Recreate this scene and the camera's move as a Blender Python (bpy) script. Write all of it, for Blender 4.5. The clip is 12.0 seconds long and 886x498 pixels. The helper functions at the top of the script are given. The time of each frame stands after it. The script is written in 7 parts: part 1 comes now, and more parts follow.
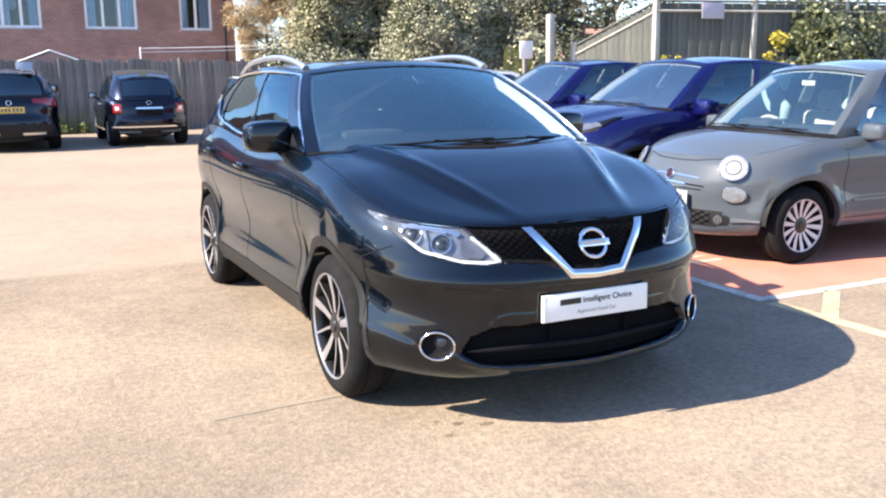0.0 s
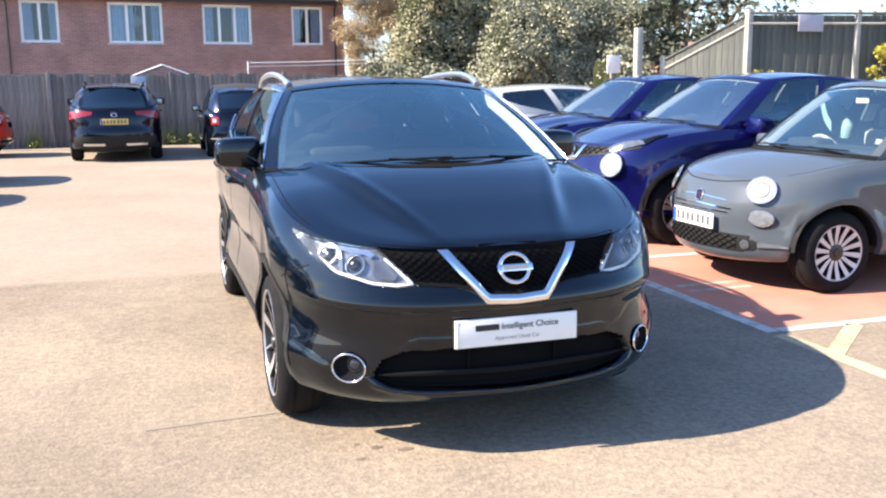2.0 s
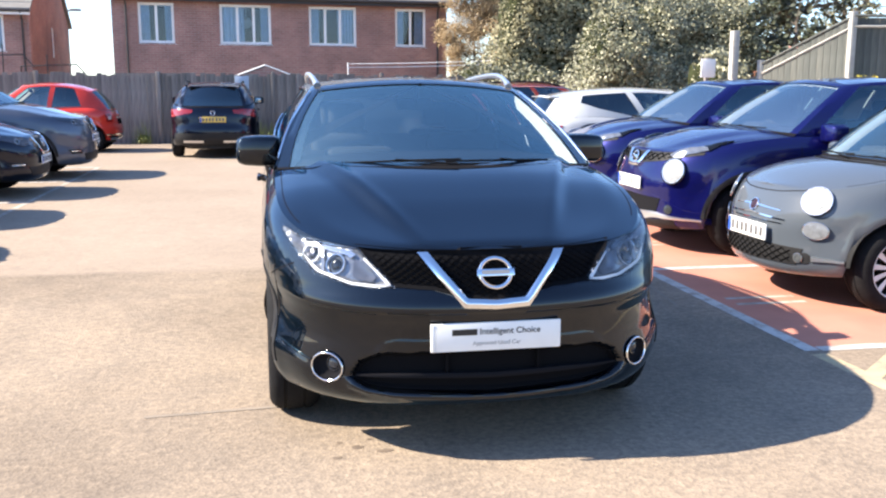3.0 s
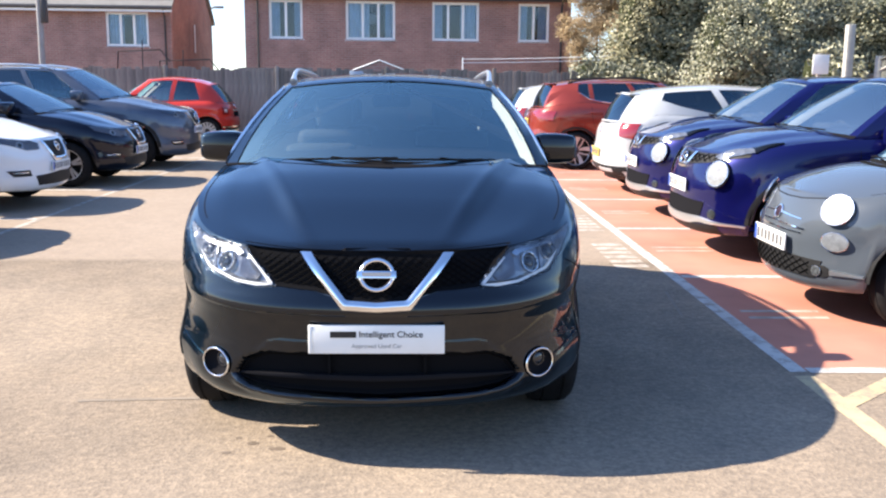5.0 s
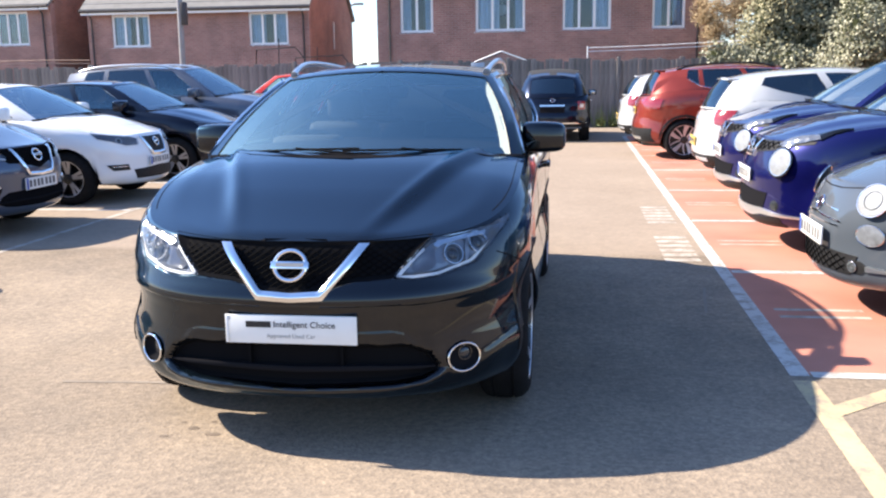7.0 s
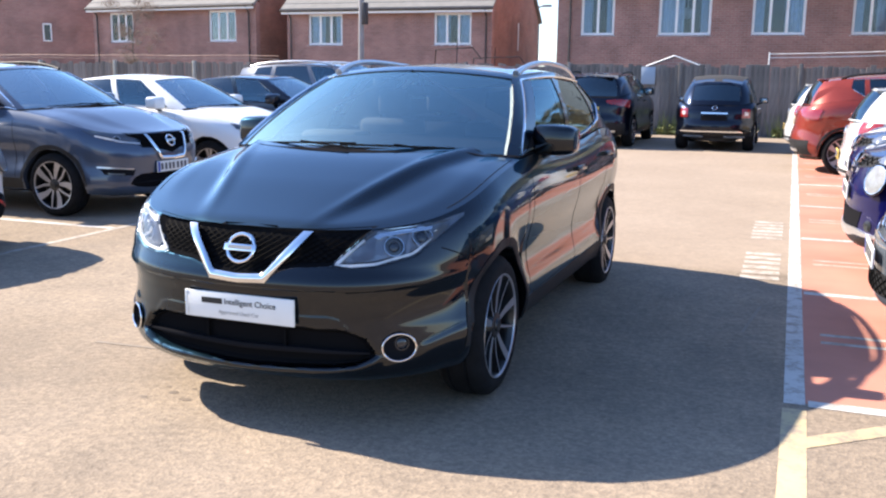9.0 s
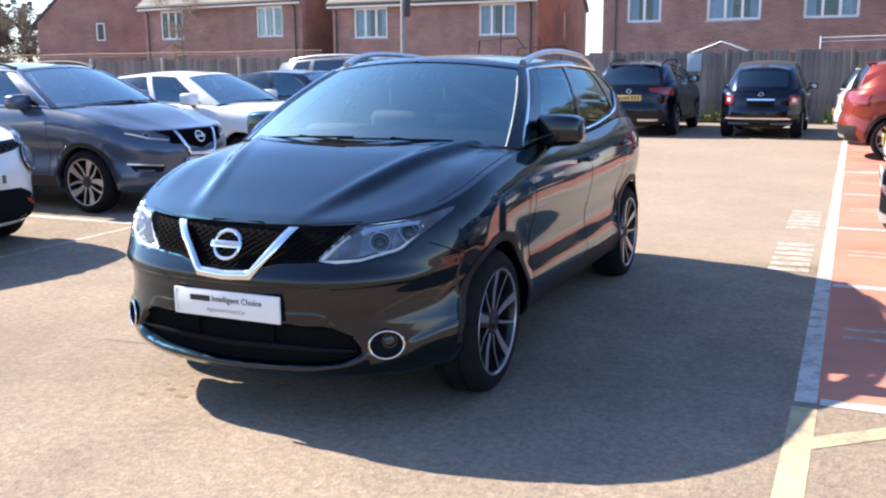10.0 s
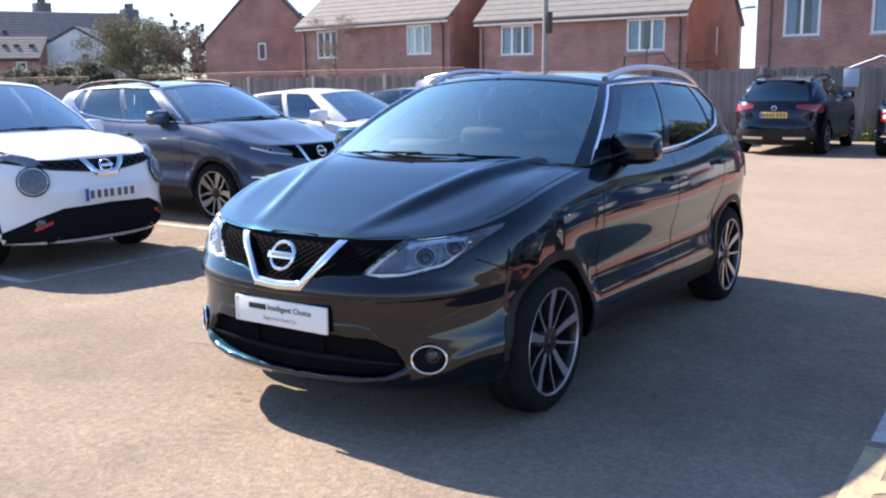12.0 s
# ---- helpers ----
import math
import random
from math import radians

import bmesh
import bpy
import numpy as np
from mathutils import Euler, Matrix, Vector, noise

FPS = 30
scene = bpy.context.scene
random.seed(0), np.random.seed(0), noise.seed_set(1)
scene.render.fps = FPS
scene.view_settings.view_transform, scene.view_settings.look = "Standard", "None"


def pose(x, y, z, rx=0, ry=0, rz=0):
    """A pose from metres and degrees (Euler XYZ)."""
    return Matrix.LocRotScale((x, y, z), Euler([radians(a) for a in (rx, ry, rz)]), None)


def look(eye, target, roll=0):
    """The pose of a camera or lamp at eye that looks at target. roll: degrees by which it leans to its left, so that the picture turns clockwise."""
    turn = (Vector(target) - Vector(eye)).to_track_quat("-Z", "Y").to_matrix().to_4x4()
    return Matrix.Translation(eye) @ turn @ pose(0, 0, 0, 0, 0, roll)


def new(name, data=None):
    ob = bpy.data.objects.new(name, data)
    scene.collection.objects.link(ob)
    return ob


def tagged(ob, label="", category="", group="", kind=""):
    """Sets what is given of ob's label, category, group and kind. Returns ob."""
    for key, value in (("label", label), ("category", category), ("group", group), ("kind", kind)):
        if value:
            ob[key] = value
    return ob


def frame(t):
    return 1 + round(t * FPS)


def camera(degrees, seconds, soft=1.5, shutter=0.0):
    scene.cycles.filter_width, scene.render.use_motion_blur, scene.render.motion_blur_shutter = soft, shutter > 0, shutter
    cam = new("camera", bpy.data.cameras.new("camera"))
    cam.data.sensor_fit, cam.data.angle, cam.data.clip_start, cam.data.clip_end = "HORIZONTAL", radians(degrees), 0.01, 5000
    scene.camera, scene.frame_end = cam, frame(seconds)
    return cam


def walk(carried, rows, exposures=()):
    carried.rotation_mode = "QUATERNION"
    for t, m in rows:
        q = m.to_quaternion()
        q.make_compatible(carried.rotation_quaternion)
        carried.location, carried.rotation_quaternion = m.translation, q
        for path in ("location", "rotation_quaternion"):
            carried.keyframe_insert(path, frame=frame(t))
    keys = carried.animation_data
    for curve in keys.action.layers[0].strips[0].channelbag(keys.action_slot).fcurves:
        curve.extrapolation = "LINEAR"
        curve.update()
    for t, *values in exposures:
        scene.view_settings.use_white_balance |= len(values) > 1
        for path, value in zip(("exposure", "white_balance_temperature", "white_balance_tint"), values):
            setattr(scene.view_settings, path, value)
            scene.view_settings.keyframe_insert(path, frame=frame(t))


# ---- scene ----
cam = camera(52.0, 12.0, soft=2.2)
PATH = [
    (0, (-2.158, -3.825, 1.435), (-1.305, -2.054, 1.068), -0.8),
    (0.5, (-2.016, -3.912, 1.435), (-1.197, -2.123, 1.082), -0.6),
    (1, (-1.845, -3.994, 1.441), (-1.077, -2.184, 1.075), -0.7),
    (1.5, (-1.617, -4.012, 1.442), (-0.919, -2.173, 1.077), -0.5),
    (2, (-1.357, -4.067, 1.448), (-0.754, -2.19, 1.112), -0.6),
    (2.5, (-1.093, -4.185, 1.453), (-0.617, -2.272, 1.115), 0.1),
    (3, (-0.856, -4.162, 1.441), (-0.486, -2.224, 1.111), 0.1),
    (5, (0.158, -4.187, 1.459), (0.213, -2.217, 1.117), 0.5),
    (5.5, (0.415, -4.207, 1.454), (0.365, -2.236, 1.118), -0.1),
    (6, (0.645, -4.253, 1.463), (0.511, -2.29, 1.107), 0.1),
    (6.5, (0.857, -4.162, 1.442), (0.642, -2.206, 1.084), -0.5),
    (8.5, (1.814, -3.965, 1.451), (1.258, -2.078, 1.088), 0.4),
    (9, (2.079, -3.919, 1.434), (1.383, -2.078, 1.079), 0.8),
    (9.5, (2.262, -3.868, 1.442), (1.5, -2.054, 1.082), 0.9),
    (10, (2.292, -3.738, 1.432), (1.489, -1.945, 1.059), -0.3),
    (10.5, (2.397, -3.63, 1.426), (1.512, -1.876, 1.049), -0.4),
    (11, (2.573, -3.566, 1.43), (1.588, -1.871, 1.035), 0.6),
    (11.5, (2.647, -3.537, 1.431), (1.59, -1.879, 1.068), 0.4),
    (12, (2.66, -3.534, 1.43), (1.565, -1.895, 1.094), -0.4),
]
EXPOSURES = [(0, 1.75, 6080, 14.5), (3, 1.69, 6040, 14.5), (6, 1.51, 6000, 15), (8.5, 1.55, 6000, 15.5), (11, 1.54, 6000, 16), (12, 1.40, 5990, 18)]
walk(cam, [(t, look(eye, aim, roll)) for t, eye, aim, roll in PATH], EXPOSURES)

# ---- world, sun, exposure ----
SUN_TO = Vector((1.30, -0.13, -1.0)).normalized()
SUN_ELEV = math.asin(-SUN_TO.z)
world = bpy.data.worlds.new("world")
scene.world = world
world.use_nodes = True
wn = world.node_tree
sky = wn.nodes.new("ShaderNodeTexSky")
sky.sky_type = "NISHITA"
sky.sun_disc = False
sky.sun_elevation = SUN_ELEV
sky.sun_rotation = math.atan2(-SUN_TO.x, -SUN_TO.y)
sky.air_density, sky.dust_density, sky.ozone_density = 1.0, 0.35, 3.5
wn.links.new(sky.outputs[0], wn.nodes["Background"].inputs[0])
wn.nodes["Background"].inputs[1].default_value = 0.106
sun = new("sun", bpy.data.lights.new("sun", "SUN"))
sun.data.energy, sun.data.angle, sun.data.color = 5.0, radians(0.6), (1.0, 0.87, 0.655)
sun.matrix_world = look((0, 0, 30), Vector((0, 0, 30)) + SUN_TO)

# ---- materials ----


def mat(name, color, rough=0.5, metal=0.0, coat=0.0, var=0.0, scale=8.0, bump=0.0, bscale=60.0, coat_rough=0.03, spec=0.5, color2=None):
    m = bpy.data.materials.new(name)
    m.use_nodes = True
    nt = m.node_tree
    p = nt.nodes["Principled BSDF"]
    p.inputs["Base Color"].default_value = (*color, 1)
    p.inputs["Roughness"].default_value = rough
    p.inputs["Metallic"].default_value = metal
    p.inputs["Coat Weight"].default_value = coat
    p.inputs["Coat Roughness"].default_value = coat_rough
    p.inputs["Specular IOR Level"].default_value = spec
    if var or color2:
        tc = nt.nodes.new("ShaderNodeTexCoord")
        n1 = nt.nodes.new("ShaderNodeTexNoise")
        n1.inputs["Scale"].default_value, n1.inputs["Detail"].default_value = scale, 8
        n1.inputs["Roughness"].default_value = 0.65
        nt.links.new(tc.outputs["Object"], n1.inputs["Vector"])
        ramp = nt.nodes.new("ShaderNodeValToRGB")
        lo = tuple(c * (1 - var) for c in color)
        hi = color2 if color2 else tuple(min(1, c * (1 + var)) for c in color)
        ramp.color_ramp.elements[0].color, ramp.color_ramp.elements[1].color = (*lo, 1), (*hi, 1)
        ramp.color_ramp.elements[0].position, ramp.color_ramp.elements[1].position = 0.32, 0.68
        nt.links.new(n1.outputs["Fac"], ramp.inputs["Fac"])
        nt.links.new(ramp.outputs["Color"], p.inputs["Base Color"])
    if bump:
        tc2 = nt.nodes.new("ShaderNodeTexCoord")
        n2 = nt.nodes.new("ShaderNodeTexNoise")
        n2.inputs["Scale"].default_value, n2.inputs["Detail"].default_value = bscale, 6
        nt.links.new(tc2.outputs["Object"], n2.inputs["Vector"])
        b = nt.nodes.new("ShaderNodeBump")
        b.inputs["Strength"].default_value, b.inputs["Distance"].default_value = bump, 0.01
        nt.links.new(n2.outputs["Fac"], b.inputs["Height"])
        nt.links.new(b.outputs["Normal"], p.inputs["Normal"])
    return m


def paint(name, color, metal=0.0, rough=0.35):
    """Lacquered car paint with a little dust in the gloss."""
    m = mat(name, color, rough, metal, 1.0, coat_rough=0.02, spec=0.08)
    nt = m.node_tree
    tc = nt.nodes.new("ShaderNodeTexCoord")
    n = nt.nodes.new("ShaderNodeTexNoise")
    n.inputs["Scale"].default_value, n.inputs["Detail"].default_value = 5.0, 6
    r = nt.nodes.new("ShaderNodeMapRange")
    r.inputs["To Min"].default_value, r.inputs["To Max"].default_value = 0.015, 0.06
    nt.links.new(tc.outputs["Object"], n.inputs["Vector"])
    nt.links.new(n.outputs["Fac"], r.inputs["Value"])
    nt.links.new(r.outputs["Result"], nt.nodes["Principled BSDF"].inputs["Coat Roughness"])
    return m


def glass(name, tint, ior=1.5, sheen=(0.95, 0.97, 1.0), dust=0.0):
    """Thin glass; dust is the share of a soft film on it."""
    m = bpy.data.materials.new(name)
    m.use_nodes = True
    nt = m.node_tree
    nt.nodes.remove(nt.nodes["Principled BSDF"])
    out = nt.nodes["Material Output"]
    tr, gl = nt.nodes.new("ShaderNodeBsdfTransparent"), nt.nodes.new("ShaderNodeBsdfGlossy")
    tr.inputs["Color"].default_value = (*tint, 1)
    gl.inputs["Roughness"].default_value = 0.015
    gl.inputs["Color"].default_value = (*sheen, 1)
    fr, mx = nt.nodes.new("ShaderNodeFresnel"), nt.nodes.new("ShaderNodeMixShader")
    fr.inputs["IOR"].default_value = ior
    nt.links.new(fr.outputs[0], mx.inputs[0])
    nt.links.new(tr.outputs[0], mx.inputs[1])
    nt.links.new(gl.outputs[0], mx.inputs[2])
    last = mx.outputs[0]
    if dust:
        film, over = nt.nodes.new("ShaderNodeBsdfGlossy"), nt.nodes.new("ShaderNodeMixShader")
        film.inputs["Roughness"].default_value, film.inputs["Color"].default_value = 0.42, (*sheen, 1)
        over.inputs[0].default_value = dust
        nt.links.new(last, over.inputs[1])
        nt.links.new(film.outputs[0], over.inputs[2])
        last = over.outputs[0]
    nt.links.new(last, out.inputs[0])
    return m


M = {}
M["black"] = paint("black_paint", (0.0042, 0.0066, 0.0116), 0.9, 0.40)
M["black"].node_tree.nodes["Principled BSDF"].inputs["Specular Tint"].default_value = (0.52, 0.78, 1.0, 1)
M["black"].node_tree.nodes["Principled BSDF"].inputs["Coat IOR"].default_value = 1.5
M["grey_slate"] = paint("slate_grey_paint", (0.066, 0.078, 0.094), 0.0, 0.4)
M["blue"] = paint("ink_blue_paint", (0.0035, 0.0042, 0.066), 0.35, 0.35)
M["white"] = paint("white_paint", (0.76, 0.77, 0.78), 0.0, 0.4)
# white darkened in the paint for the shaded sides of two hatchbacks
M["white_shade_toned"] = paint("white_paint_shade_toned", (0.42, 0.43, 0.44), 0.0, 0.4)
M["red"] = paint("orange_red_paint", (0.21, 0.032, 0.02), 0.2, 0.35)
M["red2"] = paint("signal_red_paint", (0.5, 0.035, 0.02), 0.0, 0.35)
M["darkgrey"] = paint("dark_grey_paint", (0.066, 0.086, 0.13), 0.5, 0.36)
M["navy"] = paint("night_navy_paint", (0.006, 0.008, 0.018), 0.8, 0.3)
M["navy"].node_tree.nodes["Principled BSDF"].inputs["Specular Tint"].default_value = (0.6, 0.78, 1.0, 1)
M["navy"].node_tree.nodes["Principled BSDF"].inputs["Coat IOR"].default_value = 1.42
M["gunmetal"] = paint("gunmetal_paint", (0.08, 0.095, 0.13), 0.5, 0.36)
M["plastic"] = mat("black_plastic", (0.013, 0.013, 0.014), 0.55, var=0.25, scale=30, bump=0.1, bscale=400, spec=0.25)
M["gloss_black"] = mat("gloss_black", (0.005, 0.005, 0.006), 0.12)
M["grille"] = mat("grille_plastic", (0.003, 0.003, 0.0035), 0.62, spec=0.015)
M["rubber"] = mat("tyre_rubber", (0.0095, 0.0095, 0.0105), 0.85, var=0.35, scale=14, bump=0.2, bscale=220, spec=0.15)
M["chrome"] = mat("chrome", (0.82, 0.83, 0.85), 0.06, 1.0)
M["mirror"] = mat("mirror_glass", (0.3, 0.32, 0.35), 0.03, 1.0)
M["alloy"] = mat("machined_alloy", (0.43, 0.43, 0.46), 0.28, 0.75, var=0.06, scale=20)
M["alloy_dark"] = mat("black_alloy", (0.008, 0.008, 0.009), 0.4, 0.0, 0.2)
M["alloy_silver"] = mat("silver_alloy", (0.5, 0.5, 0.51), 0.5, 0.4)
M["rail"] = mat("satin_silver_rail", (0.7, 0.7, 0.71), 0.28, 0.9)
M["interior"] = mat("dark_interior", (0.016, 0.017, 0.019), 0.8, var=0.3, scale=20, bump=0.1, bscale=150)
M["trim_light"] = mat("pale_headlining", (0.55, 0.54, 0.52), 0.9, var=0.05, scale=20)
M["cream"] = mat("cream_seat", (0.55, 0.52, 0.46), 0.7, var=0.1, scale=15)
M["glass"] = glass("car_glass", (0.6, 0.72, 0.75), 2.45, (0.6, 0.9, 1.0), 0.09)
M["glass_far"] = glass("parked_car_glass", (0.55, 0.64, 0.67), 4.6, (0.74, 0.92, 1.0), 0.08)
M["glass_side"] = glass("clear_side_glass", (0.66, 0.74, 0.76), 2.3, (0.62, 0.88, 1.0))
M["privacy"] = glass("privacy_glass", (0.05, 0.055, 0.06), 2.1, (0.75, 0.92, 1.0))
M["clear"] = glass("lamp_cover", (0.88, 0.9, 0.92), 1.35)
M["dark_pane"] = mat("dark_window_pane", (0.02, 0.025, 0.035), 0.08)
M["house_glass"] = glass("house_glass", (0.8, 0.87, 0.93), 1.55)
M["reflector"] = mat("lamp_reflector", (0.75, 0.77, 0.8), 0.16, 0.95)
M["lamp_dark"] = mat("lamp_bowl_dark", (0.09, 0.1, 0.11), 0.2, 0.6)
M["lamp_white"] = mat("pale_reflector", (0.19, 0.2, 0.22), 0.55, 0.1, var=0.3, scale=22, bump=0.25, bscale=45)
M["void"] = mat("matt_black_grille", (0.008, 0.008, 0.009), 0.85, spec=0.0)
M["lens"] = mat("lamp_lens", (0.02, 0.024, 0.032), 0.08, 0.2, 0.5)
M["fabric"] = mat("dark_roof_fabric", (0.02, 0.019, 0.02), 0.9, var=0.3, scale=12, bump=0.2, bscale=200)
M["cowl"] = mat("cowl_plastic", (0.013, 0.013, 0.015), 0.8, spec=0.0)
M["oil"] = mat("oil_stain", (0.13, 0.1, 0.075), 0.75, var=0.35, scale=14)


def faceted(name, color, scale, strength, metal=0.9):
    """Chrome broken into small facets, as inside a lamp."""
    m = mat(name, color, 0.16, metal)
    nt = m.node_tree
    tc, v, b = nt.nodes.new("ShaderNodeTexCoord"), nt.nodes.new("ShaderNodeTexVoronoi"), nt.nodes.new("ShaderNodeBump")
    v.inputs["Scale"].default_value = scale
    b.inputs["Strength"].default_value, b.inputs["Distance"].default_value = strength, 0.02
    nt.links.new(tc.outputs["Object"], v.inputs["Vector"])
    nt.links.new(v.outputs["Distance"], b.inputs["Height"])
    nt.links.new(b.outputs["Normal"], nt.nodes["Principled BSDF"].inputs["Normal"])
    return m


M["facets"] = faceted("faceted_reflector", (0.6, 0.62, 0.66), 24, 0.3)
M["facets_light"] = faceted("pale_faceted_reflector", (0.17, 0.18, 0.19), 26, 0.17, 0.4)
M["lamp_well"] = faceted("pale_lamp_well", (0.21, 0.225, 0.255), 20, 0.35, 0.55)
M["light_guide"] = mat("milky_light_guide", (0.72, 0.73, 0.76), 0.35, 0.0, 0.6)
M["facets_dark"] = faceted("dark_faceted_bowl", (0.13, 0.14, 0.17), 16, 0.2, 0.4)
M["tail_red"] = mat("tail_lamp_red", (0.22, 0.009, 0.009), 0.15, 0.0, 1.0)
M["tail_clear"] = mat("tail_lamp_clear", (0.6, 0.5, 0.48), 0.15, 0.2, 1.0)
M["plate_white"] = mat("number_plate_white", (0.76, 0.76, 0.74), 0.4, var=0.03, scale=10)
M["plate_yellow"] = mat("number_plate_yellow", (0.66, 0.46, 0.09), 0.4, var=0.04, scale=10)
M["plate_blue"] = mat("plate_blue_band", (0.02, 0.08, 0.4), 0.4)
M["ink"] = mat("black_print", (0.012, 0.012, 0.013), 0.5)
M["ink_plate"] = mat("plate_print", (0.1, 0.1, 0.105), 0.5)
M["ink_grey"] = mat("grey_print", (0.25, 0.25, 0.25), 0.5)
M["badge_red"] = mat("badge_red", (0.035, 0.012, 0.016), 0.3, 0.3)
M["pen"] = mat("red_accent", (0.5, 0.02, 0.02), 0.4)


def ground_material():
    """Tan asphalt: coarse aggregate, fine grain, wide worn patches."""
    m = mat("tan_asphalt", (0.3, 0.25, 0.19), 0.88, spec=0.08)
    nt = m.node_tree
    p = nt.nodes["Principled BSDF"]
    N, L = nt.nodes.new, nt.links.new
    tc = N("ShaderNodeTexCoord")

    def noise_tex(scale, detail, rough=0.6):
        n = N("ShaderNodeTexNoise")
        n.inputs["Scale"].default_value, n.inputs["Detail"].default_value, n.inputs["Roughness"].default_value = scale, detail, rough
        L(tc.outputs["Object"], n.inputs["Vector"])
        return n

    def ramp(fac, a, ca, b, cb):
        r = N("ShaderNodeValToRGB")
        e = r.color_ramp.elements
        e[0].position, e[0].color, e[1].position, e[1].color = a, (*ca, 1), b, (*cb, 1)
        L(fac, r.inputs["Fac"])
        return r

    def mixc(kind, fac, a, b):
        x = N("ShaderNodeMix")
        x.data_type, x.blend_type = "RGBA", kind
        x.inputs["Factor"].default_value = fac
        L(a, x.inputs["A"])
        L(b, x.inputs["B"])
        return x.outputs["Result"]

    big = ramp(noise_tex(0.4, 6).outputs["Fac"], 0.33, (0.193, 0.158, 0.124), 0.7, (0.316, 0.26, 0.203))
    mid = ramp(noise_tex(2.2, 7, 0.7).outputs["Fac"], 0.3, (0.84, 0.85, 0.86), 0.72, (1.14, 1.12, 1.07))
    grain = ramp(noise_tex(26, 5, 0.75).outputs["Fac"], 0.36, (0.66, 0.66, 0.68), 0.66, (1.32, 1.3, 1.26))
    v = N("ShaderNodeTexVoronoi")
    v.inputs["Scale"].default_value = 70
    L(tc.outputs["Object"], v.inputs["Vector"])
    stones = ramp(v.outputs["Color"], 0.1, (0.72, 0.72, 0.74), 0.9, (1.26, 1.24, 1.2))
    c = mixc("MULTIPLY", 1.0, big.outputs["Color"], mid.outputs["Color"])
    c = mixc("MULTIPLY", 0.6, c, grain.outputs["Color"])
    c = mixc("MULTIPLY", 0.45, c, stones.outputs["Color"])
    # smoother, paler surface laid beyond a joint across the yard
    smooth_c = ramp(noise_tex(0.5, 7).outputs["Fac"], 0.3, (0.268, 0.217, 0.168), 0.7, (0.328, 0.268, 0.21))
    fine = ramp(noise_tex(9, 6, 0.7).outputs["Fac"], 0.3, (0.9, 0.9, 0.91), 0.7, (1.09, 1.08, 1.07))
    c2 = mixc("MULTIPLY", 1.0, smooth_c.outputs["Color"], fine.outputs["Color"])
    c2 = mixc("MULTIPLY", 0.3, c2, grain.outputs["Color"])
    sep, add, mul, edge = N("ShaderNodeSeparateXYZ"), N("ShaderNodeMath"), N("ShaderNodeMath"), N("ShaderNodeMapRange")
    L(tc.outputs["Object"], sep.inputs[0])
    mul.operation, add.operation = "MULTIPLY", "ADD"
    mul.inputs[1].default_value = 0.35
    L(noise_tex(1.1, 5).outputs["Fac"], mul.inputs[0])
    L(mul.outputs[0], add.inputs[0])
    L(sep.outputs["Y"], add.inputs[1])
    edge.inputs["From Min"].default_value, edge.inputs["From Max"].default_value = 3.5, 3.66
    L(add.outputs[0], edge.inputs["Value"])
    x = N("ShaderNodeMix")
    x.data_type = "RGBA"
    L(edge.outputs["Result"], x.inputs["Factor"])
    L(c, x.inputs["A"])
    L(c2, x.inputs["B"])
    L(x.outputs["Result"], p.inputs["Base Color"])
    b = N("ShaderNodeBump")
    b.inputs["Strength"].default_value, b.inputs["Distance"].default_value = 0.4, 0.005
    L(v.outputs["Distance"], b.inputs["Height"])
    L(b.outputs["Normal"], p.inputs["Normal"])
    return m


M["asphalt"] = ground_material()


def worn(name, color, under, amount=0.5, scale=9.0):
    """Road paint worn through to the asphalt in flecks."""
    m = mat(name, color, 0.8, spec=0.1)
    nt = m.node_tree
    N, L = nt.nodes.new, nt.links.new
    tc, n1, n2 = N("ShaderNodeTexCoord"), N("ShaderNodeTexNoise"), N("ShaderNodeTexNoise")
    n1.inputs["Scale"].default_value, n1.inputs["Detail"].default_value, n1.inputs["Roughness"].default_value = scale, 9, 0.75
    n2.inputs["Scale"].default_value, n2.inputs["Detail"].default_value = 1.3, 5
    L(tc.outputs["Object"], n1.inputs["Vector"])
    L(tc.outputs["Object"], n2.inputs["Vector"])
    r = N("ShaderNodeValToRGB")
    r.color_ramp.elements[0].position, r.color_ramp.elements[1].position = amount - 0.13, amount + 0.03
    r.color_ramp.elements[0].color, r.color_ramp.elements[1].color = (*under, 1), (*color, 1)
    L(n1.outputs["Fac"], r.inputs["Fac"])
    x = N("ShaderNodeMix")
    x.data_type, x.blend_type = "RGBA", "MULTIPLY"
    x.inputs["Factor"].default_value = 1
    r2 = N("ShaderNodeValToRGB")
    r2.color_ramp.elements[0].position, r2.color_ramp.elements[1].position = 0.3, 0.7
    r2.color_ramp.elements[0].color, r2.color_ramp.elements[1].color = (0.8, 0.8, 0.8, 1), (1.1, 1.1, 1.1, 1)
    L(n2.outputs["Fac"], r2.inputs["Fac"])
    L(r.outputs["Color"], x.inputs["A"])
    L(r2.outputs["Color"], x.inputs["B"])
    L(x.outputs["Result"], nt.nodes["Principled BSDF"].inputs["Base Color"])
    b = N("ShaderNodeBump")
    b.inputs["Strength"].default_value, b.inputs["Distance"].default_value = 0.3, 0.004
    L(n1.outputs["Fac"], b.inputs["Height"])
    L(b.outputs["Normal"], nt.nodes["Principled BSDF"].inputs["Normal"])
    return m


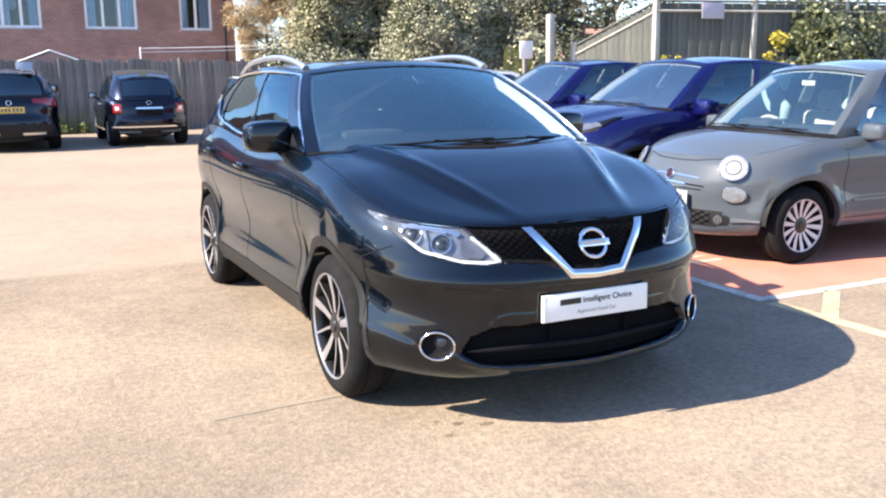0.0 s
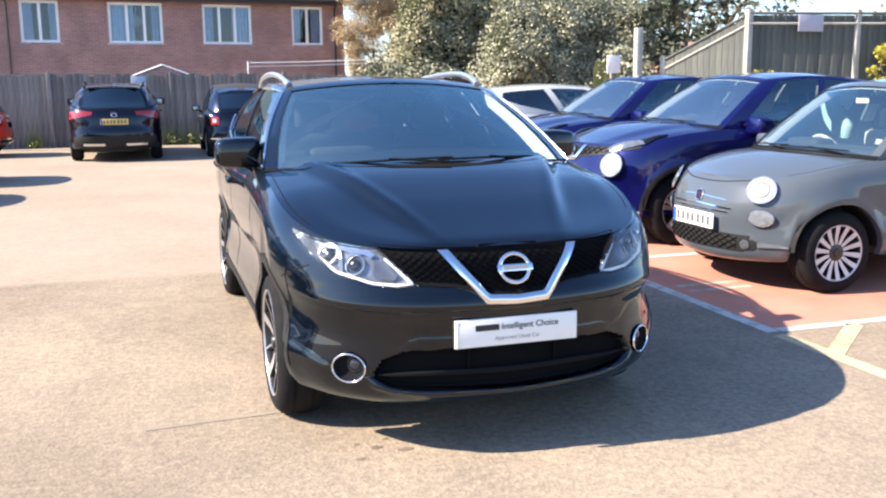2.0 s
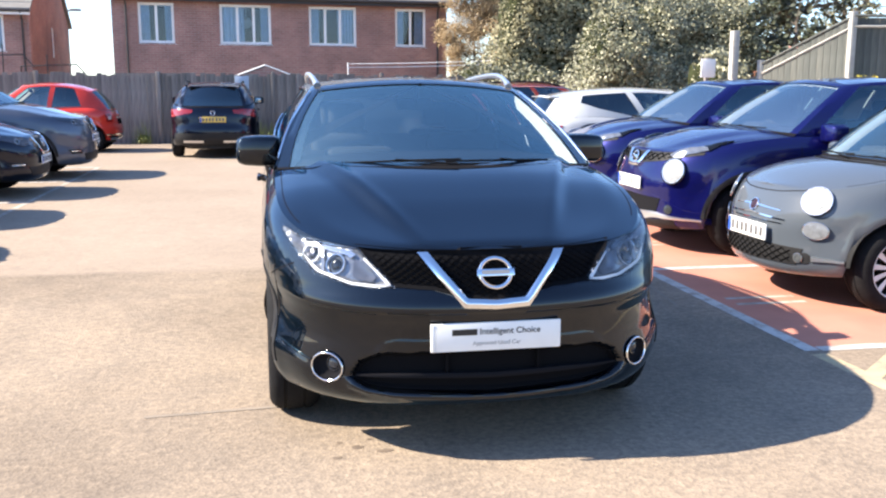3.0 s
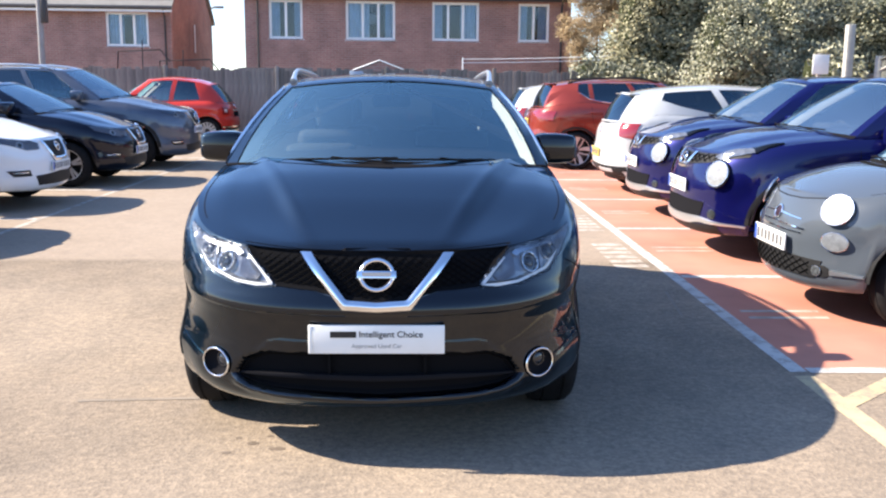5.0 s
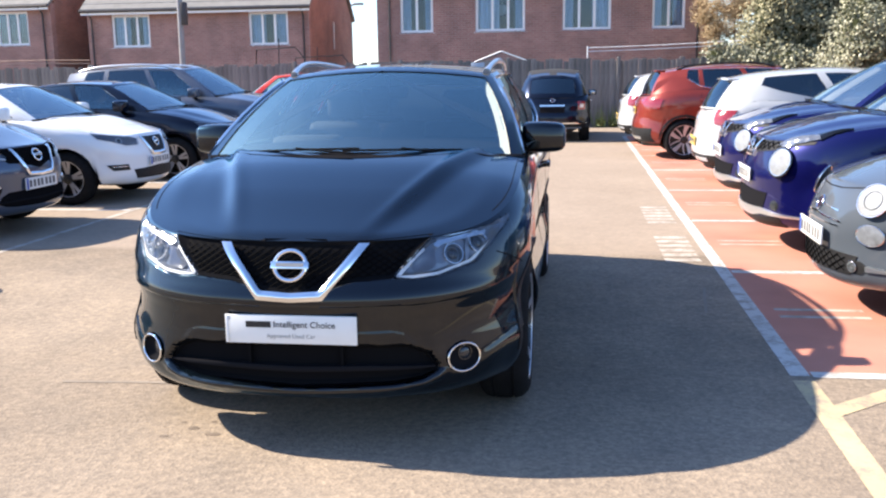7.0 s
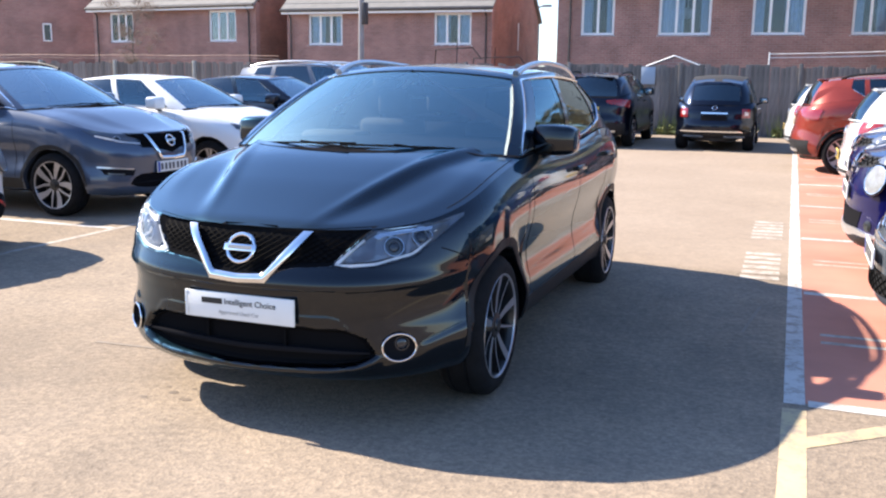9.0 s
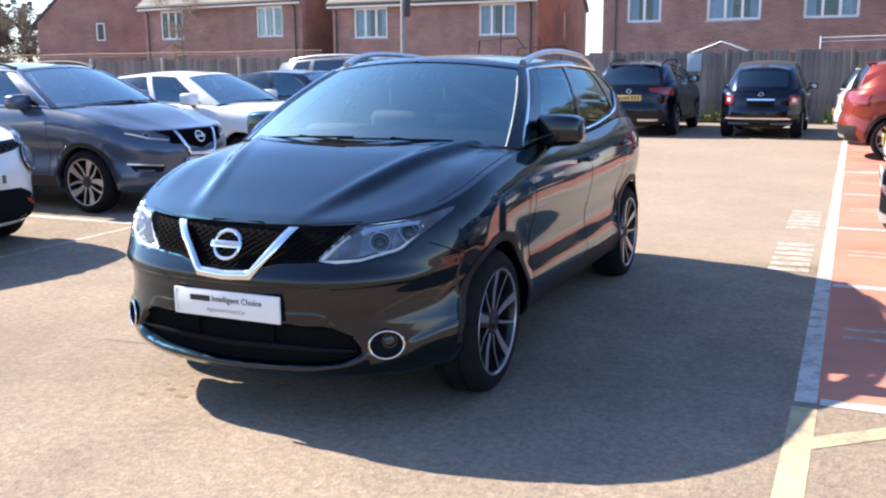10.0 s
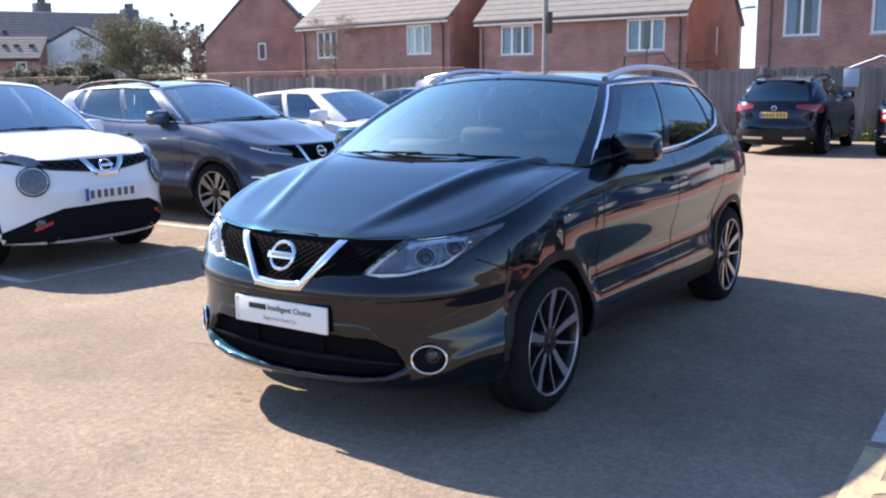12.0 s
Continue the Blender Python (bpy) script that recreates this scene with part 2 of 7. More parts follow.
M["line_white"] = worn("worn_white_line", (0.53, 0.515, 0.485), (0.30, 0.26, 0.225), 0.5)
M["line_yellow"] = worn("worn_yellow_line", (0.5, 0.41, 0.25), (0.3, 0.245, 0.2), 0.5)
M["line_faded"] = worn("faded_white_bar", (0.47, 0.43, 0.38), (0.3, 0.255, 0.205), 0.53)
M["line_ghost"] = worn("ghost_line", (0.272, 0.23, 0.184), (0.245, 0.208, 0.167), 0.52, 14)
M["red_bay"] = worn("red_bay_coating", (0.49, 0.215, 0.155), (0.39, 0.2, 0.15), 0.37)


def brick_material(name, c1, c2, mortar):
    m = mat(name, c1, 0.9)
    nt = m.node_tree
    N, L = nt.nodes.new, nt.links.new
    tc, mp, br = N("ShaderNodeTexCoord"), N("ShaderNodeMapping"), N("ShaderNodeTexBrick")
    sep, add, com = N("ShaderNodeSeparateXYZ"), N("ShaderNodeMath"), N("ShaderNodeCombineXYZ")
    L(tc.outputs["Object"], sep.inputs[0])
    add.operation = "ADD"
    L(sep.outputs["X"], add.inputs[0])
    L(sep.outputs["Y"], add.inputs[1])
    L(add.outputs[0], com.inputs["X"])
    L(sep.outputs["Z"], com.inputs["Y"])
    br.inputs["Scale"].default_value = 1.0
    br.inputs["Brick Width"].default_value, br.inputs["Row Height"].default_value = 0.225, 0.075
    br.inputs["Mortar Size"].default_value = 0.006
    br.inputs["Color1"].default_value, br.inputs["Color2"].default_value = (*c1, 1), (*c2, 1)
    br.inputs["Mortar"].default_value = (*mortar, 1)
    L(com.outputs[0], br.inputs["Vector"])
    n = N("ShaderNodeTexNoise")
    n.inputs["Scale"].default_value, n.inputs["Detail"].default_value = 1.2, 7
    L(tc.outputs["Object"], n.inputs["Vector"])
    r = N("ShaderNodeValToRGB")
    r.color_ramp.elements[0].position, r.color_ramp.elements[1].position = 0.3, 0.7
    r.color_ramp.elements[0].color, r.color_ramp.elements[1].color = (0.75, 0.75, 0.76, 1), (1.2, 1.16, 1.14, 1)
    L(n.outputs["Fac"], r.inputs["Fac"])
    x = N("ShaderNodeMix")
    x.data_type, x.blend_type = "RGBA", "MULTIPLY"
    x.inputs["Factor"].default_value = 1
    L(br.outputs["Color"], x.inputs["A"])
    L(r.outputs["Color"], x.inputs["B"])
    L(x.outputs["Result"], nt.nodes["Principled BSDF"].inputs["Base Color"])
    b = N("ShaderNodeBump")
    b.inputs["Strength"].default_value, b.inputs["Distance"].default_value, b.invert = 0.5, 0.008, True
    L(br.outputs["Fac"], b.inputs["Height"])
    L(b.outputs["Normal"], nt.nodes["Principled BSDF"].inputs["Normal"])
    return m


M["brick"] = brick_material("red_brown_brick", (0.30, 0.16, 0.134), (0.372, 0.2, 0.166), (0.38, 0.315, 0.28))
M["brick_orange"] = brick_material("orange_brown_brick", (0.29, 0.135, 0.096), (0.36, 0.17, 0.117), (0.31, 0.245, 0.205))
M["render_white"] = mat("white_render", (0.7, 0.7, 0.68), 0.9, var=0.08, scale=2)
M["upvc"] = mat("white_upvc", (0.86, 0.86, 0.86), 0.4, var=0.03, scale=4)
M["curtain"] = mat("pale_curtain", (0.62, 0.70, 0.8), 0.9, var=0.12, scale=6)
# dark blue-grey walls: the dimness of unlit rooms is put into the colour
M["room"] = mat("painted_room_dimness", (0.06, 0.066, 0.08), 0.9)
M["roof_tile"] = mat("grey_roof_tile", (0.215, 0.205, 0.19), 0.9, var=0.12, scale=3, bump=0.6, bscale=12)
M["roof_slate"] = mat("dark_slate_roof", (0.1, 0.1, 0.115), 0.75, var=0.2, scale=3, bump=0.4, bscale=12)
M["gutter"] = mat("dark_gutter", (0.035, 0.03, 0.03), 0.5)


def board_material(name, lo, hi):
    m = mat(name, lo, 0.9)
    nt = m.node_tree
    N, L = nt.nodes.new, nt.links.new
    oi, r = N("ShaderNodeObjectInfo"), N("ShaderNodeValToRGB")
    r.color_ramp.elements[0].color, r.color_ramp.elements[1].color = (*lo, 1), (*hi, 1)
    L(oi.outputs["Random"], r.inputs["Fac"])
    tc, mp, n = N("ShaderNodeTexCoord"), N("ShaderNodeMapping"), N("ShaderNodeTexNoise")
    mp.inputs["Scale"].default_value = (18, 18, 1.3)
    n.inputs["Scale"].default_value, n.inputs["Detail"].default_value = 2.0, 8
    L(tc.outputs["Object"], mp.inputs["Vector"])
    L(mp.outputs[0], n.inputs["Vector"])
    r2 = N("ShaderNodeValToRGB")
    r2.color_ramp.elements[0].position, r2.color_ramp.elements[1].position = 0.3, 0.7
    r2.color_ramp.elements[0].color, r2.color_ramp.elements[1].color = (0.6, 0.6, 0.62, 1), (1.25, 1.22, 1.2, 1)
    L(n.outputs["Fac"], r2.inputs["Fac"])
    x = N("ShaderNodeMix")
    x.data_type, x.blend_type = "RGBA", "MULTIPLY"
    x.inputs["Factor"].default_value = 1
    L(r.outputs["Color"], x.inputs["A"])
    L(r2.outputs["Color"], x.inputs["B"])
    L(x.outputs["Result"], nt.nodes["Principled BSDF"].inputs["Base Color"])
    b = N("ShaderNodeBump")
    b.inputs["Strength"].default_value, b.inputs["Distance"].default_value = 0.4, 0.006
    L(n.outputs["Fac"], b.inputs["Height"])
    L(b.outputs["Normal"], nt.nodes["Principled BSDF"].inputs["Normal"])
    return m


M["fence"] = board_material("weathered_fence_board", (0.148, 0.136, 0.127), (0.255, 0.228, 0.21))
M["fence_r"] = board_material("grey_green_fence_board", (0.075, 0.083, 0.075), (0.11, 0.115, 0.1))
M["fence_pale"] = board_material("pale_timber", (0.3, 0.265, 0.21), (0.38, 0.33, 0.26))
M["concrete"] = mat("pale_concrete", (0.34, 0.325, 0.29), 0.9, var=0.15, scale=6, bump=0.3, bscale=60)
M["galv"] = mat("galvanised_steel", (0.4, 0.42, 0.44), 0.45, 0.8, var=0.1, scale=12)
M["pole"] = mat("grey_painted_pole", (0.25, 0.24, 0.24), 0.55, 0.2, var=0.12, scale=3)
M["rust"] = mat("rusty_rail", (0.35, 0.25, 0.2), 0.7, 0.2, var=0.3, scale=5)
M["sign"] = mat("faded_sign", (0.33, 0.39, 0.48), 0.5, var=0.05, scale=5)
M["sign2"] = mat("mauve_sign", (0.36, 0.34, 0.4), 0.5, var=0.05, scale=5)
M["bark"] = mat("bark", (0.09, 0.07, 0.05), 0.95, var=0.3, scale=8, bump=0.6, bscale=30)


def leaf_material(name, lo, hi, rough=0.45):
    m = mat(name, lo, rough)
    nt = m.node_tree
    g, r = nt.nodes.new("ShaderNodeNewGeometry"), nt.nodes.new("ShaderNodeValToRGB")
    r.color_ramp.elements[0].color, r.color_ramp.elements[1].color = (*lo, 1), (*hi, 1)
    nt.links.new(g.outputs["Random Per Island"], r.inputs["Fac"])
    nt.links.new(r.outputs["Color"], nt.nodes["Principled BSDF"].inputs["Base Color"])
    return m


M["ivy"] = leaf_material("ivy_leaves", (0.035, 0.042, 0.018), (0.36, 0.345, 0.215), 0.45)
M["ivy_green"] = leaf_material("green_ivy_leaves", (0.02, 0.03, 0.012), (0.17, 0.18, 0.08), 0.4)
# dark filler colour stands in for the shade between the leaves
M["core"] = mat("hedge_shade_filler", (0.03, 0.034, 0.017), 0.95, var=0.5, scale=3, spec=0.0)
M["olive"] = leaf_material("olive_foliage", (0.1, 0.1, 0.05), (0.33, 0.3, 0.175), 0.8)
M["dark_leaf"] = leaf_material("dark_foliage", (0.015, 0.022, 0.012), (0.075, 0.085, 0.045), 0.6)
M["ochre"] = leaf_material("ochre_twigs", (0.3, 0.21, 0.11), (0.5, 0.39, 0.23), 0.9)
M["forsythia"] = leaf_material("yellow_blossom", (0.26, 0.23, 0.03), (0.5, 0.42, 0.05), 0.7)
M["weed"] = leaf_material("weeds", (0.08, 0.11, 0.03), (0.25, 0.27, 0.09), 0.6)
M["bare"] = leaf_material("bare_twigs", (0.22, 0.17, 0.13), (0.36, 0.28, 0.22), 0.9)

# ---- small tools ----


def gz(y):
    """Height of the ground, which rises gently beyond the black car."""
    return 0.012 * max(0.0, min(y, 24.0) - 0.5)


def mesh_of(name, bm, material, smooth=None):
    me = bpy.data.meshes.new(name)
    bm.normal_update()
    bm.to_mesh(me)
    bm.free()
    for m in material if isinstance(material, (list, tuple)) else [material]:
        me.materials.append(m)
    if smooth is not None:
        me.polygons.foreach_set("use_smooth", [True] * len(me.polygons))
        if smooth < 180:
            me.set_sharp_from_angle(angle=radians(smooth))
    return me


def part(name, bm, material, parent, label="", smooth=35):
    ob = new(name, mesh_of(name, bm, material, smooth))
    ob.parent = parent
    return tagged(ob, label)


def thing(name, bm, material, label, category, group="", kind="", smooth=35):
    return tagged(new(name, mesh_of(name, bm, material, smooth)), label, category, group, kind)


def box(bm, x0, x1, y0, y1, z0, z1, bevel=0.0, m=None):
    r = bmesh.ops.create_cube(bm, size=1)
    vs = r["verts"]
    for v in vs:
        v.co = Vector(((x0 + x1) / 2 + v.co.x * (x1 - x0), (y0 + y1) / 2 + v.co.y * (y1 - y0), (z0 + z1) / 2 + v.co.z * (z1 - z0)))
    if bevel:
        es = list({e for v in vs for e in v.link_edges})
        out = bmesh.ops.bevel(bm, geom=es, offset=bevel, segments=2, affect="EDGES", profile=0.5)
        vs = list({v for f in out["faces"] for v in f.verts} | {v for v in vs if v.is_valid})
    if m is not None:
        for v in vs:
            v.co = m @ v.co
    return vs


def boxed(*a, **k):
    bm = bmesh.new()
    box(bm, *a, **k)
    return bm


def tube(bm, pts, radius, n=8, flat=1.0, closed=False):
    """A round or flattened bar along a line of points; radius may be a list."""
    pts = [Vector(p) for p in pts]
    rings = []
    for i, p in enumerate(pts):
        a = pts[(i - 1) % len(pts)] if closed else pts[max(0, i - 1)]
        b = pts[(i + 1) % len(pts)] if closed else pts[min(len(pts) - 1, i + 1)]
        d = (b - a).normalized()
        up = Vector((0, 0, 1)) if abs(d.z) < 0.9 else Vector((1, 0, 0))
        s = d.cross(up).normalized()
        u = s.cross(d)
        r = radius[i] if isinstance(radius, (list, tuple)) else radius
        rings.append([bm.verts.new(p + r * (math.cos(k * math.tau / n) * s + flat * math.sin(k * math.tau / n) * u)) for k in range(n)])
    m = len(rings)
    for i in range(m if closed else m - 1):
        a, b = rings[i], rings[(i + 1) % m]
        for k in range(n):
            bm.faces.new((a[k], a[(k + 1) % n], b[(k + 1) % n], b[k]))
    if not closed:
        bm.faces.new(rings[0][::-1])
        bm.faces.new(rings[-1])
    return rings


def lathe(bm, profile, n=48, axis="x", mat_index=None):
    """Turn a profile of (along, radius) round an axis."""
    rings = []
    for a, r in profile:
        ring = []
        for k in range(n):
            c, s = r * math.cos(k * math.tau / n), r * math.sin(k * math.tau / n)
            ring.append(bm.verts.new((a, c, s) if axis == "x" else ((c, a, s) if axis == "y" else (c, s, a))))
        rings.append(ring)
    for p, q in zip(rings, rings[1:]):
        for k in range(n):
            f = bm.faces.new((p[k], p[(k + 1) % n], q[(k + 1) % n], q[k]))
            if mat_index is not None:
                f.material_index = mat_index
    return rings


def nat(t, P, s):
    """Natural cubic spline through P at knots t, read at s."""
    t, P, s = np.asarray(t, float), np.asarray(P, float), np.asarray(s, float)
    flat = P.ndim == 1
    if flat:
        P = P[:, None]
    n, h = len(t), np.diff(t)
    A, B = np.eye(n), np.zeros_like(P)
    for i in range(1, n - 1):
        A[i, i - 1], A[i, i], A[i, i + 1] = h[i - 1], 2 * (h[i - 1] + h[i]), h[i]
        B[i] = 6 * ((P[i + 1] - P[i]) / h[i] - (P[i] - P[i - 1]) / h[i - 1])
    C = np.linalg.solve(A, B)
    k = np.clip(np.searchsorted(t, s) - 1, 0, n - 2)
    hk, a, b = h[k][:, None], (t[k + 1] - s)[:, None], (s - t[k])[:, None]
    out = C[k] * a**3 / (6 * hk) + C[k + 1] * b**3 / (6 * hk) + (P[k] / hk - C[k] * hk / 6) * a + (P[k + 1] / hk - C[k + 1] * hk / 6) * b
    return out[:, 0] if flat else out

# ---- cars: one builder, a table of shapes ----
from mathutils.bvhtree import BVHTree


def interp(y, knots):
    k = np.asarray(knots, float)
    return nat(k[:, 0], k[:, 1], np.atleast_1d(np.clip(y, k[0, 0], k[-1, 0])))


def ease(v):
    v = np.clip(v, 0, 1)
    return v * v * (3 - 2 * v)


def axles(S):
    """Where the two axles stand along the body."""
    return S.get("axle", 0.0), S["wb"] + S.get("axle", 0.0)


def body_columns(S, step):
    """The plan of the body from the middle of the nose round one side to the middle of the tail."""
    W, yf, yr = S["W"], -S["fo"], S["wb"] + S["ro"]
    cf, cr, n, nr = S["cf"], S["cr"], S["nf"], S["nr"]
    xs, ys, wf, wr = [], [], [], []
    for th in np.linspace(0, math.pi / 2, S.get("cols", 20) + 1)[:-1]:
        xs.append(W * math.sin(th) ** (2 / n))
        ys.append(yf + cf - cf * math.cos(th) ** (2 / n))
        wf.append(math.cos(th) ** 1.3)
        wr.append(0)
    y0, y1 = yf + cf, yr - cr
    side = list(np.arange(y0, y1, step))
    R = S["arch"]
    for yw in axles(S):
        side += [yw - R - 0.003, yw - R + 0.003, yw + R - 0.003, yw + R + 0.003]
        side += [yw + R * math.cos(a) for a in np.linspace(0.12, math.pi - 0.12, 25)]
    for y in sorted(v for v in side if y0 <= v <= y1):
        xs.append(W)
        ys.append(y)
        wf.append(0)
        wr.append(0)
    for th in np.linspace(math.pi / 2, 0, 21):
        xs.append(W * math.sin(th) ** (2 / nr) if th > 0 else 0.0)
        ys.append(yr - cr + cr * math.cos(th) ** (2 / nr))
        wf.append(0)
        wr.append(math.cos(th) ** 1.3)
    P = np.array([xs, ys]).T
    d = np.gradient(P, axis=0)
    nrm = np.array([d[:, 1], -d[:, 0]]).T
    nrm /= np.linalg.norm(nrm, axis=1)[:, None] + 1e-9
    nrm[0], nrm[-1] = (0, -1), (0, 1)
    return P, nrm, np.array(wf), np.array(wr)


def body_rows(S, step, nrow):
    P, nrm, wf, wr = body_columns(S, step)
    F, D, B = np.array(S["front"]), np.array(S["side"]), np.array(S["rear"])
    zt = interp(P[:, 1], S["top"])
    K, R, zc = len(F), S["arch"], S["r"]
    out = []
    u = np.arange(K)
    for i in range(len(P)):
        zs = np.where(D[:, 0] > 0.5, 0.5 + (D[:, 0] - 0.5) * (zt[i] - 0.5) / (D[-1, 0] - 0.5), D[:, 0])
        ws = 1 - wf[i] - wr[i]
        z = wf[i] * F[:, 0] + wr[i] * B[:, 0] + ws * zs
        ins = wf[i] * F[:, 1] + wr[i] * B[:, 1] + ws * D[:, 1]
        C = np.column_stack([P[i, 0] - nrm[i, 0] * ins, P[i, 1] - nrm[i, 1] * ins, z])
        if P[i, 0] < 1e-6:
            C[:, 0] = 0
        fine = nat(u, C, np.linspace(0, K - 1, 200))
        u0 = 0.0
        for yw in axles(S):
            dy = abs(P[i, 1] - yw)
            if dy < R and wf[i] < 0.75 and wr[i] < 0.75 and P[i, 0] > 0.5 * S["W"]:
                za = zc + math.sqrt(R * R - dy * dy)
                u0 = float(np.interp(za, fine[:, 2], np.linspace(0, K - 1, 200)))
        Q = nat(u, C, np.linspace(u0, K - 1, nrow))
        for yw in axles(S):
            dist = np.hypot(Q[:, 1] - yw, Q[:, 2] - zc)
            fl = S.get("flare", 0.012) * np.exp(-(((dist - R - 0.015) / 0.055) ** 2)) * (P[i, 0] > 0.5 * S["W"])
            Q[:, 0] += nrm[i, 0] * fl
            Q[:, 1] += nrm[i, 1] * fl
        if P[i, 0] < 1e-6:
            Q[:, 0] = 0
        w6 = wf[i] ** 0.6
        bulge = S.get("corner", 0.0) * (4 * w6 * (1 - w6)) * np.clip((0.68 - Q[:, 2]) / 0.22, 0, 1) * (P[i, 0] > 0.3)
        Q[:, 0] += nrm[i, 0] * bulge
        Q[:, 1] += nrm[i, 1] * bulge
        if wf[i] > 0 and S.get("corner"):
            Q[:, 0] = np.minimum(Q[:, 0], S["W"] - 0.008)
        if S.get("sculpt") and wf[i] > 0:
            d = S["sculpt"](np.abs(Q[:, 0]), Q[:, 2])
            d[-1] = 0
            Q[:, :2] += nrm[i] * d[:, None]
            if P[i, 0] < 1e-6:
                Q[:, 0] = 0
        lip = Q[0].copy()
        lip[:2] -= nrm[i] * 0.05
        lip[0] = max(lip[0], 0)
        out.append(np.vstack([lip, Q]))
    return np.array(out)


def grid_faces(bm, V):
    for a, b in zip(V, V[1:]):
        for k in range(len(a) - 1):
            q = []
            for v in (a[k], b[k], b[k + 1], a[k + 1]):
                if v not in q:
                    q.append(v)
            if len(q) > 2:
                try:
                    bm.faces.new(q)
                except ValueError:
                    pass


def walls_bm(G):
    bm = bmesh.new()
    for s in (1, -1):
        V = [[bm.verts.new((s * p[0], p[1], p[2])) for p in col] for col in G]
        grid_faces(bm, V)
    bmesh.ops.remove_doubles(bm, verts=bm.verts[:], dist=1e-5)
    bmesh.ops.recalc_face_normals(bm, faces=bm.faces[:])
    return bm


def cap_bm(S, G, lo, hi, m=12):
    """The bonnet or the shelf below the windows, spanned between the two top edges."""
    bm = bmesh.new()
    V = []
    rx0, ry0, rx1, ry1, amp = S["ridge"]
    t = np.sin(np.linspace(-math.pi / 2, math.pi / 2, 2 * m + 1)) * 0.4 + np.linspace(-1, 1, 2 * m + 1) * 0.6
    for col in G:
        x, y, z = col[-1]
        if not lo <= y <= hi:
            continue
        h = float(interp(y, S["crown"])[0])
        xr = rx0 + (rx1 - rx0) * (y - ry0) / (ry1 - ry0)
        a = amp * float(ease((y - ry0 + 0.2) / 0.5))
        row = []
        for k in t:
            zz = z + h * (1 - abs(k) ** S.get("full", 2.4))
            d = (abs(k) * x - xr) / S.get("ridge_w", 0.05)
            zz += a * (0.55 * math.exp(-d * d) + 0.5 - 0.5 * math.tanh(d)) * (1 - k**8)
            e = (abs(k) * x - (x - 0.11)) / 0.06
            zz += S.get("edge", 0.32) * a * math.exp(-e * e)
            row.append(bm.verts.new((k * x, y, zz)))
        V.append(row)
    grid_faces(bm, V)
    bmesh.ops.remove_doubles(bm, verts=bm.verts[:], dist=1e-5)
    bmesh.ops.recalc_face_normals(bm, faces=bm.faces[:])
    if sum(f.normal.z for f in bm.faces) < 0:
        bmesh.ops.reverse_faces(bm, faces=bm.faces[:])
    return bm


